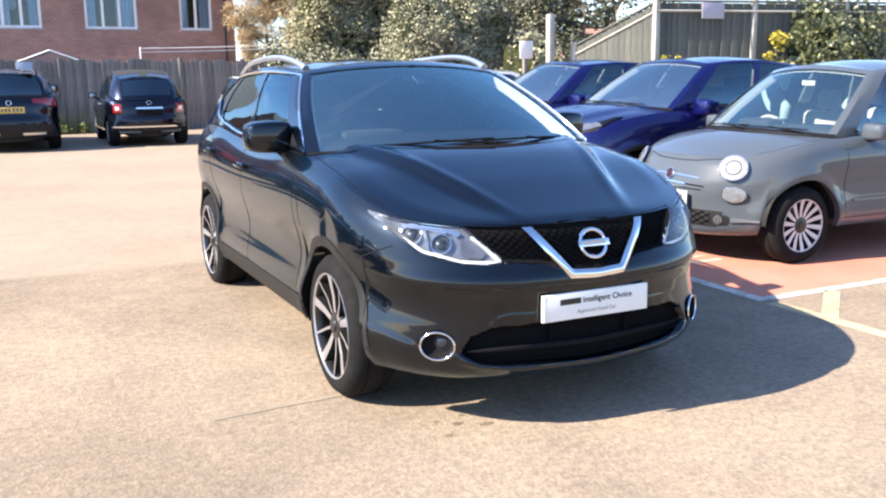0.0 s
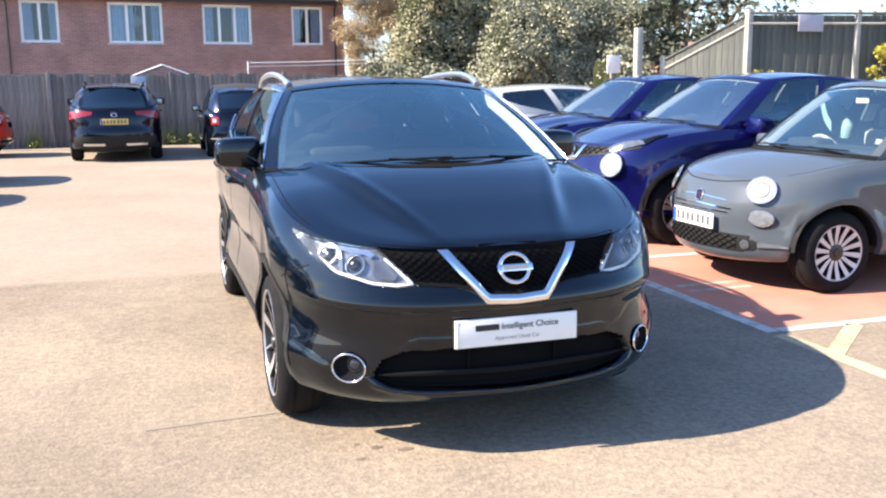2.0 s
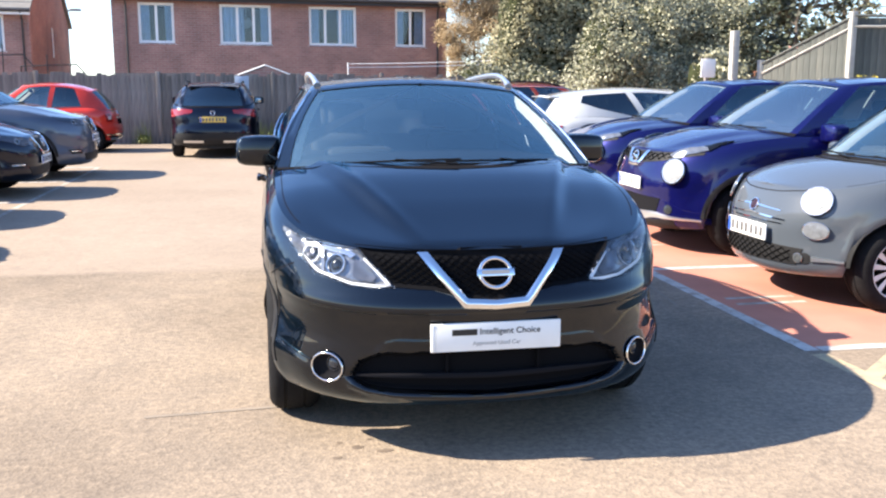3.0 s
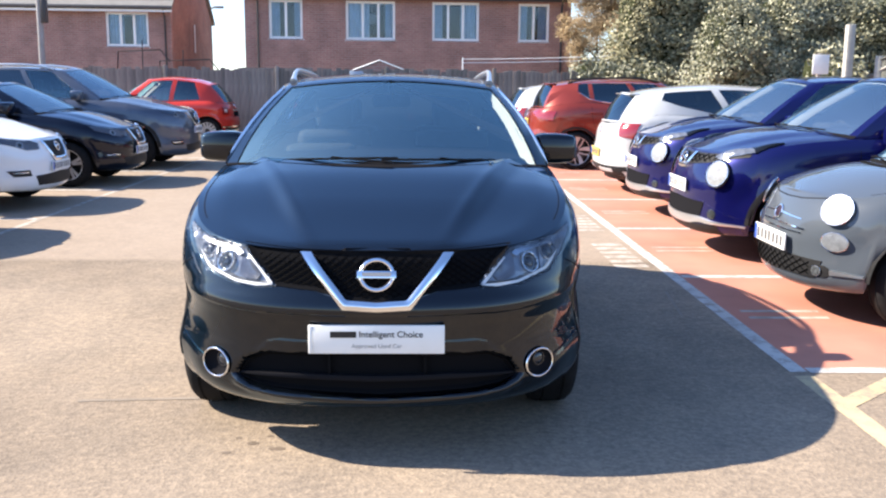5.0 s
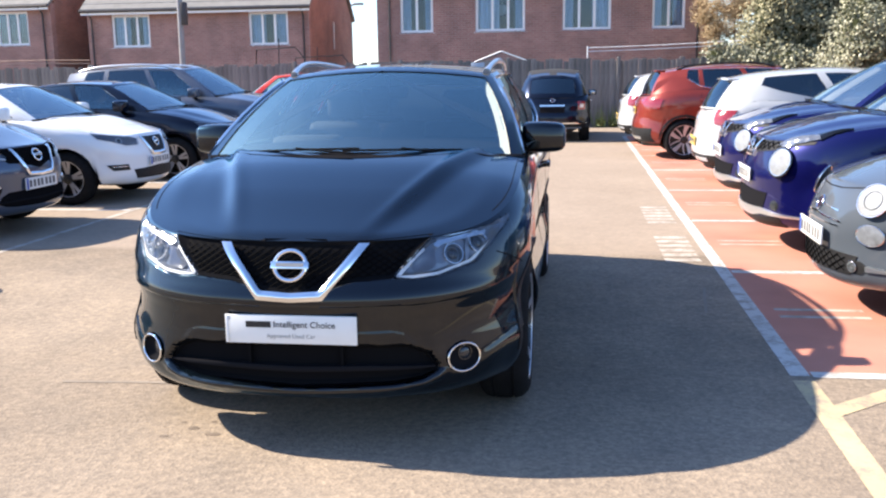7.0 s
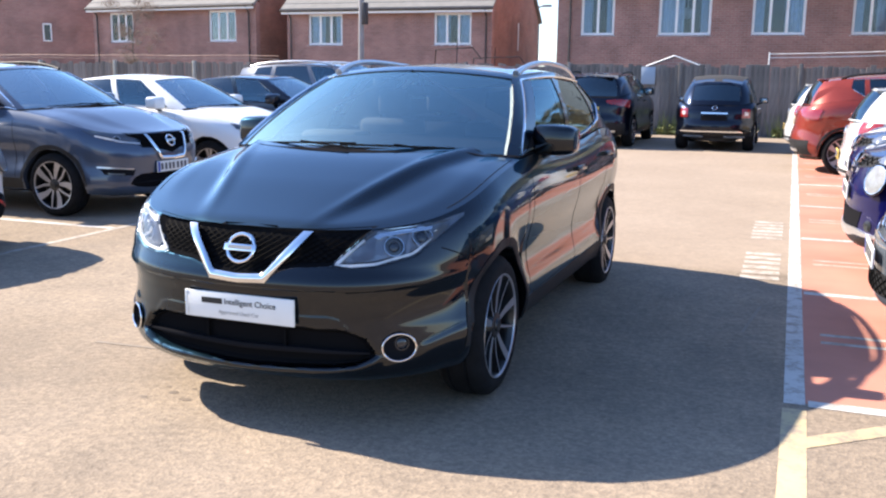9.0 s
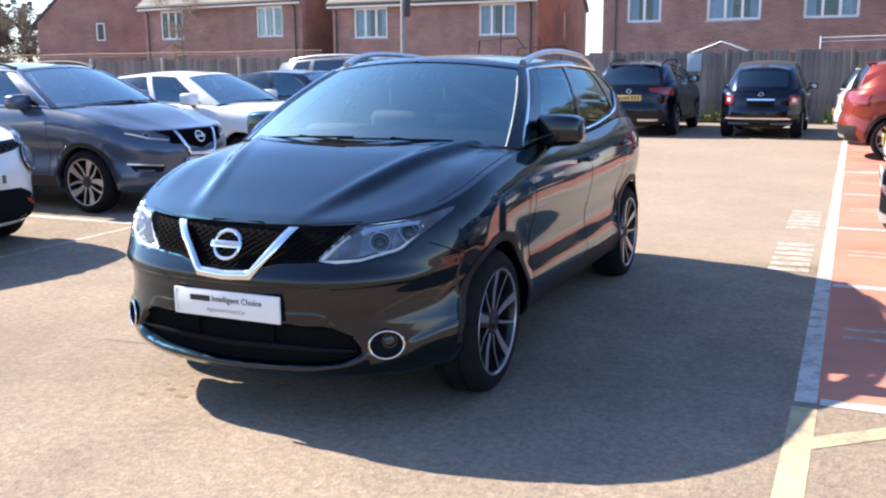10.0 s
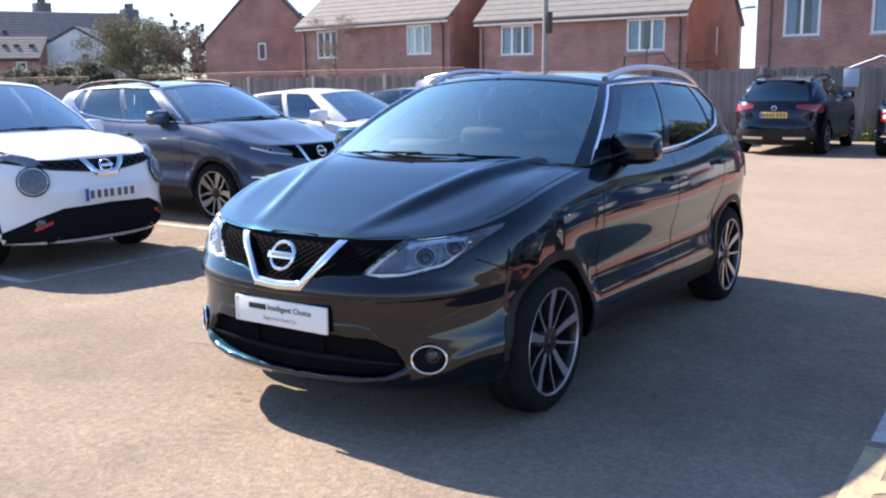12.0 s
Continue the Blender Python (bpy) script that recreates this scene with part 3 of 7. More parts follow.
class Skin:
    """The outer skin of a car, on to which lamps, trim and plates are laid."""

    def __init__(self, bms):
        vs, fs = [], []
        for bm in bms:
            bm.verts.index_update()
            k = len(vs)
            vs += [v.co.copy() for v in bm.verts]
            fs += [[v.index + k for v in f.verts] for f in bm.faces]
        self.tree = BVHTree.FromPolygons(vs, fs)

    def at(self, a, b, way, side=1):
        if way == "front":
            o, d = Vector((a * side, -9, b)), Vector((0, 1, 0))
        elif way == "rear":
            o, d = Vector((a * side, 15, b)), Vector((0, -1, 0))
        elif way == "side":
            o, d = Vector((9 * side, a, b)), Vector((-side, 0, 0))
        else:
            o, d = Vector((a * side, b, 9)), Vector((0, 0, -1))
        p, n, _, _ = self.tree.ray_cast(o, d)
        if p is None or (way == "front" and p.y > 0.7) or (way == "rear" and p.y < 1.5):
            p, n, _, _ = self.tree.find_nearest(Vector((a * side, -0.3 if way == "front" else 3.2, b)) if way in ("front", "rear") else o + d * 9)
        return p, (-n if n.dot(d) > 0 else n)

    def strip(self, top, bot, n, m, way, side=1, off=0.004, thick=0.012, bulge=0.0):
        """A panel between two lines, laid on the skin, proud of it by off, with turned-in edges."""
        bm = bmesh.new()

        def walkline(line, s):
            L = np.asarray(line, float)
            d = np.r_[0, np.cumsum(np.hypot(*np.diff(L, axis=0).T))]
            return np.array([np.interp(s * d[-1], d, L[:, 0]), np.interp(s * d[-1], d, L[:, 1])])

        V, I = [], []
        for i in range(n + 1):
            a, b = walkline(top, i / n), walkline(bot, i / n)
            r1, r2 = [], []
            for k in range(m + 1):
                q = a + (b - a) * k / m
                p, nn = self.at(q[0], q[1], way, side)
                r1.append(bm.verts.new(p + nn * (off + bulge * math.sin(math.pi * i / n) * math.sin(math.pi * k / m))))
                r2.append(bm.verts.new(p + nn * (off - thick)))
            V.append(r1)
            I.append(r2)
        grid_faces(bm, V)
        edge_o = V[0][:-1] + [r[-1] for r in V[:-1]] + V[-1][:0:-1] + [r[0] for r in V[:0:-1]]
        edge_i = I[0][:-1] + [r[-1] for r in I[:-1]] + I[-1][:0:-1] + [r[0] for r in I[:0:-1]]
        for k in range(len(edge_o)):
            j = (k + 1) % len(edge_o)
            bm.faces.new((edge_o[k], edge_i[k], edge_i[j], edge_o[j]))
        used = set(edge_i)
        bmesh.ops.delete(bm, geom=[v for r in I for v in r if v not in used], context="VERTS")
        bmesh.ops.remove_doubles(bm, verts=bm.verts[:], dist=1e-6)
        bmesh.ops.recalc_face_normals(bm, faces=bm.faces[:])
        ref = {"front": Vector((side * 0.3, -1, 0.2)), "rear": Vector((side * 0.3, 1, 0.2)), "side": Vector((side, 0, 0)), "top": Vector((0, 0, 1))}[way]
        if sum(f.calc_area() * f.normal.dot(ref) for f in bm.faces) < 0:
            bmesh.ops.reverse_faces(bm, faces=bm.faces[:])
        return bm

    def seat(self, a, b, way, side=1, off=0.0):
        """A pose on the skin with z along the outward normal and x level."""
        p, n = self.at(a, b, way, side)
        x = Vector((0, 0, 1)).cross(n).normalized()
        y = n.cross(x)
        m = Matrix((x, y, n)).transposed().to_4x4()
        m.translation = p + n * off
        return m


def seated(bm, m):
    bmesh.ops.transform(bm, matrix=m, verts=bm.verts[:])
    return bm


def ring_bm(R, r, n=40, k=10, sy=1.0):
    bm = bmesh.new()
    tube(bm, [(R * math.cos(i * math.tau / n), sy * R * math.sin(i * math.tau / n), 0) for i in range(n)], r, k, closed=True)
    bmesh.ops.recalc_face_normals(bm, faces=bm.faces[:])
    return bm


def dome_bm(R, h, n=28, rings=6, base=0.0):
    bm = bmesh.new()
    prof = [(base + h * math.cos(i / rings * math.pi / 2), R * math.sin(i / rings * math.pi / 2)) for i in range(rings, 0, -1)]
    top = lathe(bm, prof, n, "z")
    bm.faces.new(top[-1])
    bmesh.ops.recalc_face_normals(bm, faces=bm.faces[:])
    if sum(f.normal.z for f in bm.faces) < 0:
        bmesh.ops.reverse_faces(bm, faces=bm.faces[:])
    return bm


# ---- cabin ----


def cabin(S, G, root, body_mat, roof_mat):
    tx = G[:, -1, :]
    order = np.argsort(tx[:, 1])
    topx = lambda y: float(np.interp(y, tx[order, 1], tx[order, 0]))
    topz = lambda y: float(np.interp(y, tx[order, 1], tx[order, 2]))
    g = S["cabin"]
    yA, yB = g["yA"], g["yB"]
    roof = np.array(g["roof"], float)  # rows of y, x, z along the roof's edge
    rs = lambda y: nat(roof[:, 0], roof[:, 1:], np.atleast_1d(np.clip(y, roof[0, 0], roof[-1, 0])))[0]
    crown = g["crown"]
    xA, zA, xB, zB = topx(yA) - 0.012, topz(yA) + 0.004, topx(yB) - 0.012, topz(yB) + 0.004
    (xR, zR), (xQ, zQ), yR, yQ = rs(roof[0, 0]), rs(roof[-1, 0]), roof[0, 0], roof[-1, 0]
    cols = []  # base, roof, tag of the span that follows
    us = list(np.linspace(0, 0.93, 9)) + [1.0]
    for u in us[:-1]:
        b = (xA * u, yA - g["bow"] * (1 - u * u), zA + g["rise"] * (1 - u * u))
        r = (xR * u, yR - g["rbow"] * (1 - u * u), zR + crown * (1 - u * u))
        cols.append((b, r, "ws" if u < 0.92 else "frame"))
    knots = g["knots"]
    for (b0, r0, tag), (b1, r1, _) in zip(knots, knots[1:]):
        n = 6 if tag not in ("frame",) else 2
        for k in range(n):
            yb, yr = b0 + (b1 - b0) * k / n, r0 + (r1 - r0) * k / n
            x, z = rs(yr)
            cols.append(((topx(yb) - 0.012, yb, topz(yb) + 0.004), (x, yr, z), tag))
    for i, u in enumerate([1.0] + list(np.linspace(0.9, 0, 8))):
        b = (xB * u, yB + g["bbow"] * (1 - u * u), zB + g.get("brise", 0.0) * (1 - u * u))
        r = (xQ * u, yQ + g["qbow"] * (1 - u * u), zQ + crown * (1 - u * u))
        cols.append((b, r, "frame" if i == 0 else "rear"))
    lo, hi = g.get("sill", 0.05), g.get("head", 0.93)
    rise_at = g.get("lift", [(-9, lo), (99, lo)])

    def rows_at(c):
        a = float(np.interp(c[0][1], *np.array(rise_at).T)) if c[2].startswith(("door", "quarter", "frame")) and abs(c[0][0]) > 0.3 and c[0][1] > yA + 0.01 and c[0][1] < yB - 0.01 else lo
        return [0, a] + list(np.linspace(a, hi, 7)[1:]) + [1.0]

    rr = [0, lo] + list(np.linspace(lo, hi, 7)[1:]) + [1.0]

    def point(c, r):
        b, q = Vector(c[0]), Vector(c[1])
        p = b.lerp(q, r)
        out = Vector((p.x / 0.7, (p.y - (yA + yB) / 2) / (yB - yA) * 1.3, 0.3)).normalized()
        return p + out * (g.get("belly", 0.03) * 4 * r * (1 - r))

    pts = [[point(c, r) for r in rows_at(c)] for c in cols]
    frame_bm = bmesh.new()
    panes = {}
    for s in (1, -1):
        V = [[frame_bm.verts.new((s * p.x, p.y, p.z)) for p in col] for col in pts]
        for i in range(len(cols) - 1):
            tag = cols[i][2]
            rlo, rhi = (1, len(rr) - 2)
            if tag == "rear":
                rlo = g.get("rear_row", 1)
            for k in range(len(rr) - 1):
                if tag != "frame" and rlo <= k < rhi:
                    key = tag if tag in ("ws", "rear") else f"{tag}{s}"
                    panes.setdefault(key, []).append([(s * p.x, p.y, p.z) for p in (pts[i][k], pts[i + 1][k], pts[i + 1][k + 1], pts[i][k + 1])])
                else:
                    frame_bm.faces.new((V[i][k], V[i + 1][k], V[i + 1][k + 1], V[i][k + 1]))
    # roof skin
    m = 10
    t = np.sin(np.linspace(-math.pi / 2, math.pi / 2, 2 * m + 1))
    rows = []
    for c in cols:
        x, y, _ = c[1]
        xs, zs = rs(y)
        rows.append([frame_bm.verts.new((k * x, y, zs + crown * (1 - (k * x / xs) ** 2))) for k in t])
    grid_faces(frame_bm, rows)
    bmesh.ops.remove_doubles(frame_bm, verts=frame_bm.verts[:], dist=2e-4)
    bmesh.ops.recalc_face_normals(frame_bm, faces=frame_bm.faces[:])
    top = max(frame_bm.faces, key=lambda f: f.calc_center_median().z)
    if top.normal.z < 0:
        bmesh.ops.reverse_faces(frame_bm, faces=frame_bm.faces[:])
    skin_bm = frame_bm.copy()
    # inner lining, set in from the skin
    frame_bm.normal_update()
    inner = bmesh.ops.duplicate(frame_bm, geom=frame_bm.verts[:] + frame_bm.edges[:] + frame_bm.faces[:])
    ifaces = [e for e in inner["geom"] if isinstance(e, bmesh.types.BMFace)]
    iverts = [e for e in inner["geom"] if isinstance(e, bmesh.types.BMVert)]
    nv = {v: v.normal.copy() for v in iverts}
    for v in iverts:
        v.co -= nv[v] * 0.028
    bmesh.ops.reverse_faces(frame_bm, faces=ifaces)
    for f in ifaces:
        f.material_index = 1
    low = [f for f in ifaces if f.calc_center_median().z < zA + 0.12 and f.calc_center_median().y < yA + 0.2]
    bmesh.ops.delete(frame_bm, geom=low, context="FACES")
    for f in frame_bm.faces:
        if f.material_index == 1 and f.calc_center_median().z < zA + 0.17:
            f.material_index = 3
    if roof_mat is not body_mat:
        for f in frame_bm.faces:
            c = f.calc_center_median()
            if f.material_index == 0 and f.normal.z > 0.75 and c.z > zR - 0.02:
                f.material_index = 2
    part("cabin_frame", frame_bm, [body_mat, g.get("lining", M["trim_light"]), roof_mat, M["interior"]], root, "painted roof and window pillars", 40)
    for s in (1, -1):
        bm = bmesh.new()
        edge = [p for p in pts[len(us) - 2]]
        V = [[bm.verts.new((s * (p.x - dx), p.y + dy, p.z - dz)) for dx, dy, dz in ((0.0, 0.02, 0.01), (0.03, 0.06, 0.01), (0.055, 0.13, 0.01))] for p in edge]
        grid_faces(bm, V)
        part("pillar_trim", bm, M["trim_light"], root, "pale inner trim of the windscreen pillar", 60)
    names = {"ws": "windscreen", "rear": "rear_window"}
    for key, quads in panes.items():
        bm = bmesh.new()
        for q in quads:
            bm.faces.new([bm.verts.new(p) for p in q])
        bmesh.ops.remove_doubles(bm, verts=bm.verts[:], dist=1e-4)
        bmesh.ops.recalc_face_normals(bm, faces=bm.faces[:])
        f0 = bm.faces[:][0]
        c = f0.calc_center_median()
        if f0.normal.dot(c - Vector((0, (yA + yB) / 2, 1.1))) < 0:
            bmesh.ops.reverse_faces(bm, faces=bm.faces[:])
        bm.normal_update()
        for v in bm.verts:
            v.co -= v.normal * 0.005
        tint = g.get("glazing", M["glass_far"]) if key == "ws" else M["glass_side"] if key.startswith("door_a") else M["privacy"]
        pane = part(names.get(key, "side_window"), bm, tint, root, "clear tinted glass" if tint is not M["privacy"] else "dark privacy glass", 180)
        pane.visible_shadow = False
    return Skin([skin_bm]), cols, pts


def seats(S, root, material):
    zt = float(interp(1.0, S["top"])[0])
    for x in (-0.37, 0.37):
        for y, n in ((S["cabin"]["yA"] + 1.12, "front_seat"), (S["cabin"]["yA"] + 1.98, "rear_seat")):
            bm = bmesh.new()
            box(bm, x - 0.23, x + 0.23, y - 0.06, y + 0.06, zt - 0.12, zt + 0.13, 0.05, Matrix.Rotation(0, 4, "X"))
            box(bm, x - 0.115, x + 0.115, y - 0.01, y + 0.08, zt + 0.14, zt + 0.32, 0.04)
            tube(bm, [(x - 0.05, y + 0.03, zt + 0.08), (x - 0.05, y + 0.03, zt + 0.2)], 0.008, 6)
            tube(bm, [(x + 0.05, y + 0.03, zt + 0.08), (x + 0.05, y + 0.03, zt + 0.2)], 0.008, 6)
            part(n, bm, material, root, "", 50)
    yA = S["cabin"]["yA"]
    bm = bmesh.new()
    c = Matrix.Translation((-0.37, yA + 0.5, zt - 0.06)) @ Matrix.Rotation(radians(-62), 4, "X")
    n = 28
    tube(bm, [c @ Vector((0.18 * math.cos(i * math.tau / n), 0.18 * math.sin(i * math.tau / n), 0)) for i in range(n)], 0.015, 8, closed=True)
    tube(bm, [c @ Vector((-0.17, 0, 0)), c @ Vector((0.17, 0, 0))], 0.018, 6)
    part("steering_wheel", bm, material, root)
    bm = bmesh.new()
    box(bm, -0.11, 0.11, S["cabin"]["roof"][0][0] + 0.02, S["cabin"]["roof"][0][0] + 0.05, S["cabin"]["roof"][0][2] - 0.13, S["cabin"]["roof"][0][2] - 0.06, 0.015)
    tube(bm, [(0, S["cabin"]["roof"][0][0] + 0.03, S["cabin"]["roof"][0][2] - 0.1), (0, S["cabin"]["roof"][0][0] - 0.04, S["cabin"]["roof"][0][2] + 0.0)], 0.012, 6)
    part("rear_view_mirror", bm, M["interior"], root)
    bm = bmesh.new()
    box(bm, -0.62, 0.62, yA + 0.06, yA + 0.5, zt - 0.1, zt + 0.04, 0.05)
    box(bm, -0.56, -0.18, yA + 0.22, yA + 0.42, zt - 0.05, zt + 0.085, 0.04)
    part("dashboard", bm, M["interior"], root, "dark moulded dashboard", 50)


# ---- wheels ----


def wheel_parts(S):
    R, rr = S["r"], S["rim"]
    w = 0.108
    bm = bmesh.new()
    lathe(bm, [(-w, rr - 0.004), (-w - 0.006, rr + 0.03), (-w + 0.004, R - 0.03), (-w + 0.03, R - 0.006), (-0.05, R), (-0.046, R - 0.007), (-0.038, R - 0.007), (-0.034, R), (0.034, R), (0.038, R - 0.007), (0.046, R - 0.007), (0.05, R), (w - 0.03, R - 0.006), (w - 0.004, R - 0.03), (w + 0.006, rr + 0.03), (w, rr - 0.004)], 56)
    bmesh.ops.recalc_face_normals(bm, faces=bm.faces[:])
    tyre = mesh_of("tyre", bm, M["rubber"], 40)
    style = S["wheel"]
    bm = bmesh.new()
    lathe(bm, [(-w, rr - 0.03), (-w + 0.01, rr - 0.012), (0.06, rr - 0.022), (w - 0.02, rr - 0.02), (w - 0.004, rr - 0.012)], 56, mat_index=1)
    lathe(bm, [(w - 0.004, rr - 0.012), (w + 0.001, rr - 0.009), (w + 0.003, rr - 0.003), (w - 0.01, rr + 0.002)], 56, mat_index=0)
    lathe(bm, [(0.0, 0.05), (0.0, rr - 0.03)], 40, mat_index=1)
    hub = lathe(bm, [(0.02, 0.085), (w - 0.035, 0.07), (w - 0.022, 0.06), (w - 0.018, 0.034), (w - 0.008, 0.028), (w - 0.008, 0.002)], 28, mat_index=1)

    def spoke(ang, w0, w1, twist=0.0, thick=0.035):
        r0, r1 = 0.045, rr - 0.012
        q = []
        for r, hw, xf in ((r0, w0, w - 0.026), ((r0 + r1) / 2, (w0 + w1) / 2, w - 0.02), (r1, w1, w - 0.003)):
            a = ang + twist * (r - r0) / (r1 - r0)
            cs, sn = math.cos(a), math.sin(a)
            for t, x in ((-hw, xf), (hw, xf), (hw * 1.25, xf - thick), (-hw * 1.25, xf - thick)):
                q.append(bm.verts.new((x, r * cs - t * sn, r * sn + t * cs)))
        for k in (0, 4):
            for j in range(4):
                f = bm.faces.new((q[k + j], q[k + (j + 1) % 4], q[k + 4 + (j + 1) % 4], q[k + 4 + j]))
                f.material_index = 0 if j == 0 else 1

    for ang, w0, w1, tw in style["spokes"]:
        spoke(radians(ang), w0, w1, radians(tw))
    if style.get("bolts", True):
        for k in range(5):
            a = k * math.tau / 5 + 0.3
            for ring in lathe(bm, [(w - 0.04, 0.009), (w - 0.02, 0.009), (w - 0.018, 0.001)], 8, mat_index=1):
                for v in ring:
                    v.co += Vector((0, 0.052 * math.cos(a), 0.052 * math.sin(a)))
    bmesh.ops.recalc_face_normals(bm, faces=bm.faces[:])
    rim = mesh_of("rim", bm, [style["face"], style["side"]], 30)
    bm = bmesh.new()
    lathe(bm, [(-0.03, 0.02), (-0.03, rr * 0.68), (-0.012, rr * 0.68), (-0.012, 0.06), (0.02, 0.05)], 36)
    disc = mesh_of("brake_disc", bm, M["galv"], 30)
    return tyre, rim, disc


def wheels(S, root):
    tyre, rim, disc = wheel_parts(S)
    for y in axles(S):
        for s in (1, -1):
            hub = new("wheel", disc)
            hub.parent = root
            turn = S.get("steer", 0) if y < 1 else 0
            hub.matrix_local = pose(s * S["track"], y, S["r"], 0, 0, (0 if s > 0 else 180) + turn) @ Matrix.Rotation(radians(17 + 31 * y), 4, "X")
            a, b = new("tyre", tyre), new("rim", rim)
            a.parent = b.parent = hub


# ---- fittings ----


def plate(root, y, z, facing=-1, yellow=False, text=True, x=0.0, tilt=0.0, band=True):
    bm = boxed(-0.262, 0.262, -0.006, 0.006, -0.0565, 0.0565, bevel=0.003)
    m = pose(x, y, z, tilt, 0, 0 if facing < 0 else 180)
    p = part("number_plate", seated(bm, m), M["plate_yellow"] if yellow else M["plate_white"], root, "yellow rear plate" if yellow else "white front plate")
    if text:
        for cx in (-0.19, -0.125, -0.06, 0.0, 0.075, 0.14, 0.205):
            part("plate_bar", boxed(cx - 0.019, cx + 0.019, -0.0085, -0.0065, -0.034, 0.034, m=m), M["ink_plate"], p)
        if band:
            part("plate_band", boxed(-0.258, -0.222, -0.0085, -0.0062, -0.052, 0.052, m=m), M["plate_blue"], p)
    return p


def lamp(skin, root, top, bot, way, s, bowl, cover=True, lenses=(), n=14, m=6, name="headlight", off=0.003, deep=0.02):
    h = part(name, skin.strip(top, bot, n, m, way, s, off), bowl, root)
    for i, (a, b, r) in enumerate(lenses):
        seat = skin.seat(a, b, way, s, off + 0.001)
        part("lamp_ring", seated(ring_bm(r, r * 0.09), seat), M["chrome"], h)
        part("lamp_bezel", seated(dome_bm(r * 1.32, r * 0.03), seat @ Matrix.Translation((0, 0, -0.0005))), M["lamp_white"], h, "", 180)
        if len(lenses) > 1 and i == 0:
            part("inner_reflector", seated(dome_bm(r * 0.95, -r * 0.12), seat @ Matrix.Translation((0, 0, 0.003))), M["facets"], h, "", 180)
            continue
        part("lamp_well", seated(dome_bm(r * 0.95, r * 0.04), seat), M["lamp_dark"], h, "", 180)
        part("projector_lens", seated(dome_bm(r * 0.62, r * 0.2), seat), M["lens"], h, "round projector lens", 180)
    if cover:
        part("lamp_cover", skin.strip(top, bot, n, m, way, s, off + deep, deep), M["clear"], h, "clear lamp cover", 60)
    return h


def round_lamp(skin, root, a, b, r, way, s, sy=1.0, name="headlight", bowl=None, rim=None, off=0.0, inner=True):
    seat = skin.seat(a, b, way, s, off)
    h = part(name, seated(ring_bm(r, r * 0.04, sy=sy), seat), rim or M["chrome"], root, "round lamp with a bright ring")
    d = dome_bm(r * 0.97, r * 0.03)
    bmesh.ops.scale(d, vec=(1, sy, 1), verts=d.verts[:])
    part("reflector", seated(d, seat @ Matrix.Translation((0, 0, 0.002))), bowl or M["facets_light"], h, "", 180)
    if inner:
        part("bulb_ring", seated(ring_bm(r * 0.55, r * 0.04, 24, 6, sy), seat @ Matrix.Translation((0, 0, 0.006))), M["lamp_dark"], h)
    d = dome_bm(r * 0.97, r * 0.2)
    bmesh.ops.scale(d, vec=(1, sy, 1), verts=d.verts[:])
    part("lamp_cover", seated(d, seat), M["clear"], h, "", 180).visible_shadow = False
    return h


def badge(skin, root, a, b, way, R=0.06, bar=True, off=0.012, sy=0.95):
    seat = skin.seat(a, b, way, 1, off)
    p = part("badge", seated(ring_bm(R, R * 0.14, sy=sy), seat), M["chrome"], root, "round chrome badge")
    if bar:
        part("badge_bar", seated(boxed(-R * 1.22, R * 1.22, -R * 0.24, R * 0.24, -0.006, 0.012, bevel=0.003), seat), M["chrome"], p)
    return p


def door_mirror(S, root, s, x, y, z, mat_shell, w=0.225, h=0.165, d=0.18):
    bm = bmesh.new()
    nu, nv = 16, 12
    V = []
    for i in range(nv + 1):
        ph = -math.pi / 2 + math.pi * i / nv
        row = []
        for k in range(nu):
            th = k * math.tau / nu
            cx, cy, cz = math.cos(ph) * math.cos(th), math.cos(ph) * math.sin(th), math.sin(ph)
            f = lambda c, e: math.copysign(abs(c) ** e, c)
            px, py, pz = f(cx, 0.32) * w / 2, f(cy, 0.5) * d / 2, f(cz, 0.36) * h / 2
            py = min(py, d * 0.28)
            pz *= 1 - 0.16 * (px * s / (w / 2) > 0) * (px * s / (w / 2)) ** 2
            py += 0.10 * abs(px + s * w / 2) * 0.6
            row.append(bm.verts.new((s * x + px, y + py, z + pz)))
        V.append(row + [row[0]])
    grid_faces(bm, V)
    bmesh.ops.remove_doubles(bm, verts=bm.verts[:], dist=1e-4)
    bmesh.ops.recalc_face_normals(bm, faces=bm.faces[:])
    p = part("door_mirror", bm, mat_shell, root, "", 60)
    bm = bmesh.new()
    tube(bm, [(s * (x - 0.05), y + 0.02, z - h * 0.42), (s * (x - 0.14), y + 0.04, z - h * 0.55), (s * (x - 0.2), y + 0.05, z - h * 0.6)], [0.04, 0.035, 0.045], 10, 0.55)
    part("mirror_arm", bm, M["cowl"], p)
    bm = bmesh.new()
    box(bm, s * x - w * 0.40, s * x + w * 0.40, y + d * 0.30, y + d * 0.335, z - h * 0.36, z + h * 0.34, 0.01)
    part("mirror_glass", bm, M["mirror"], p, "mirror glass")
    return p


def handle(skin, root, y, z, s, material):
    m = skin.seat(y, z, "side", s, 0.03)
    bm = bmesh.new()
    box(bm, -0.105, 0.105, -0.016, 0.016, -0.01, 0.012, 0.008)
    box(bm, -0.10, -0.075, -0.012, 0.012, -0.035, 0.0)
    box(bm, 0.075, 0.10, -0.012, 0.012, -0.035, 0.0)
    return part("door_handle", seated(bm, m), material, root)


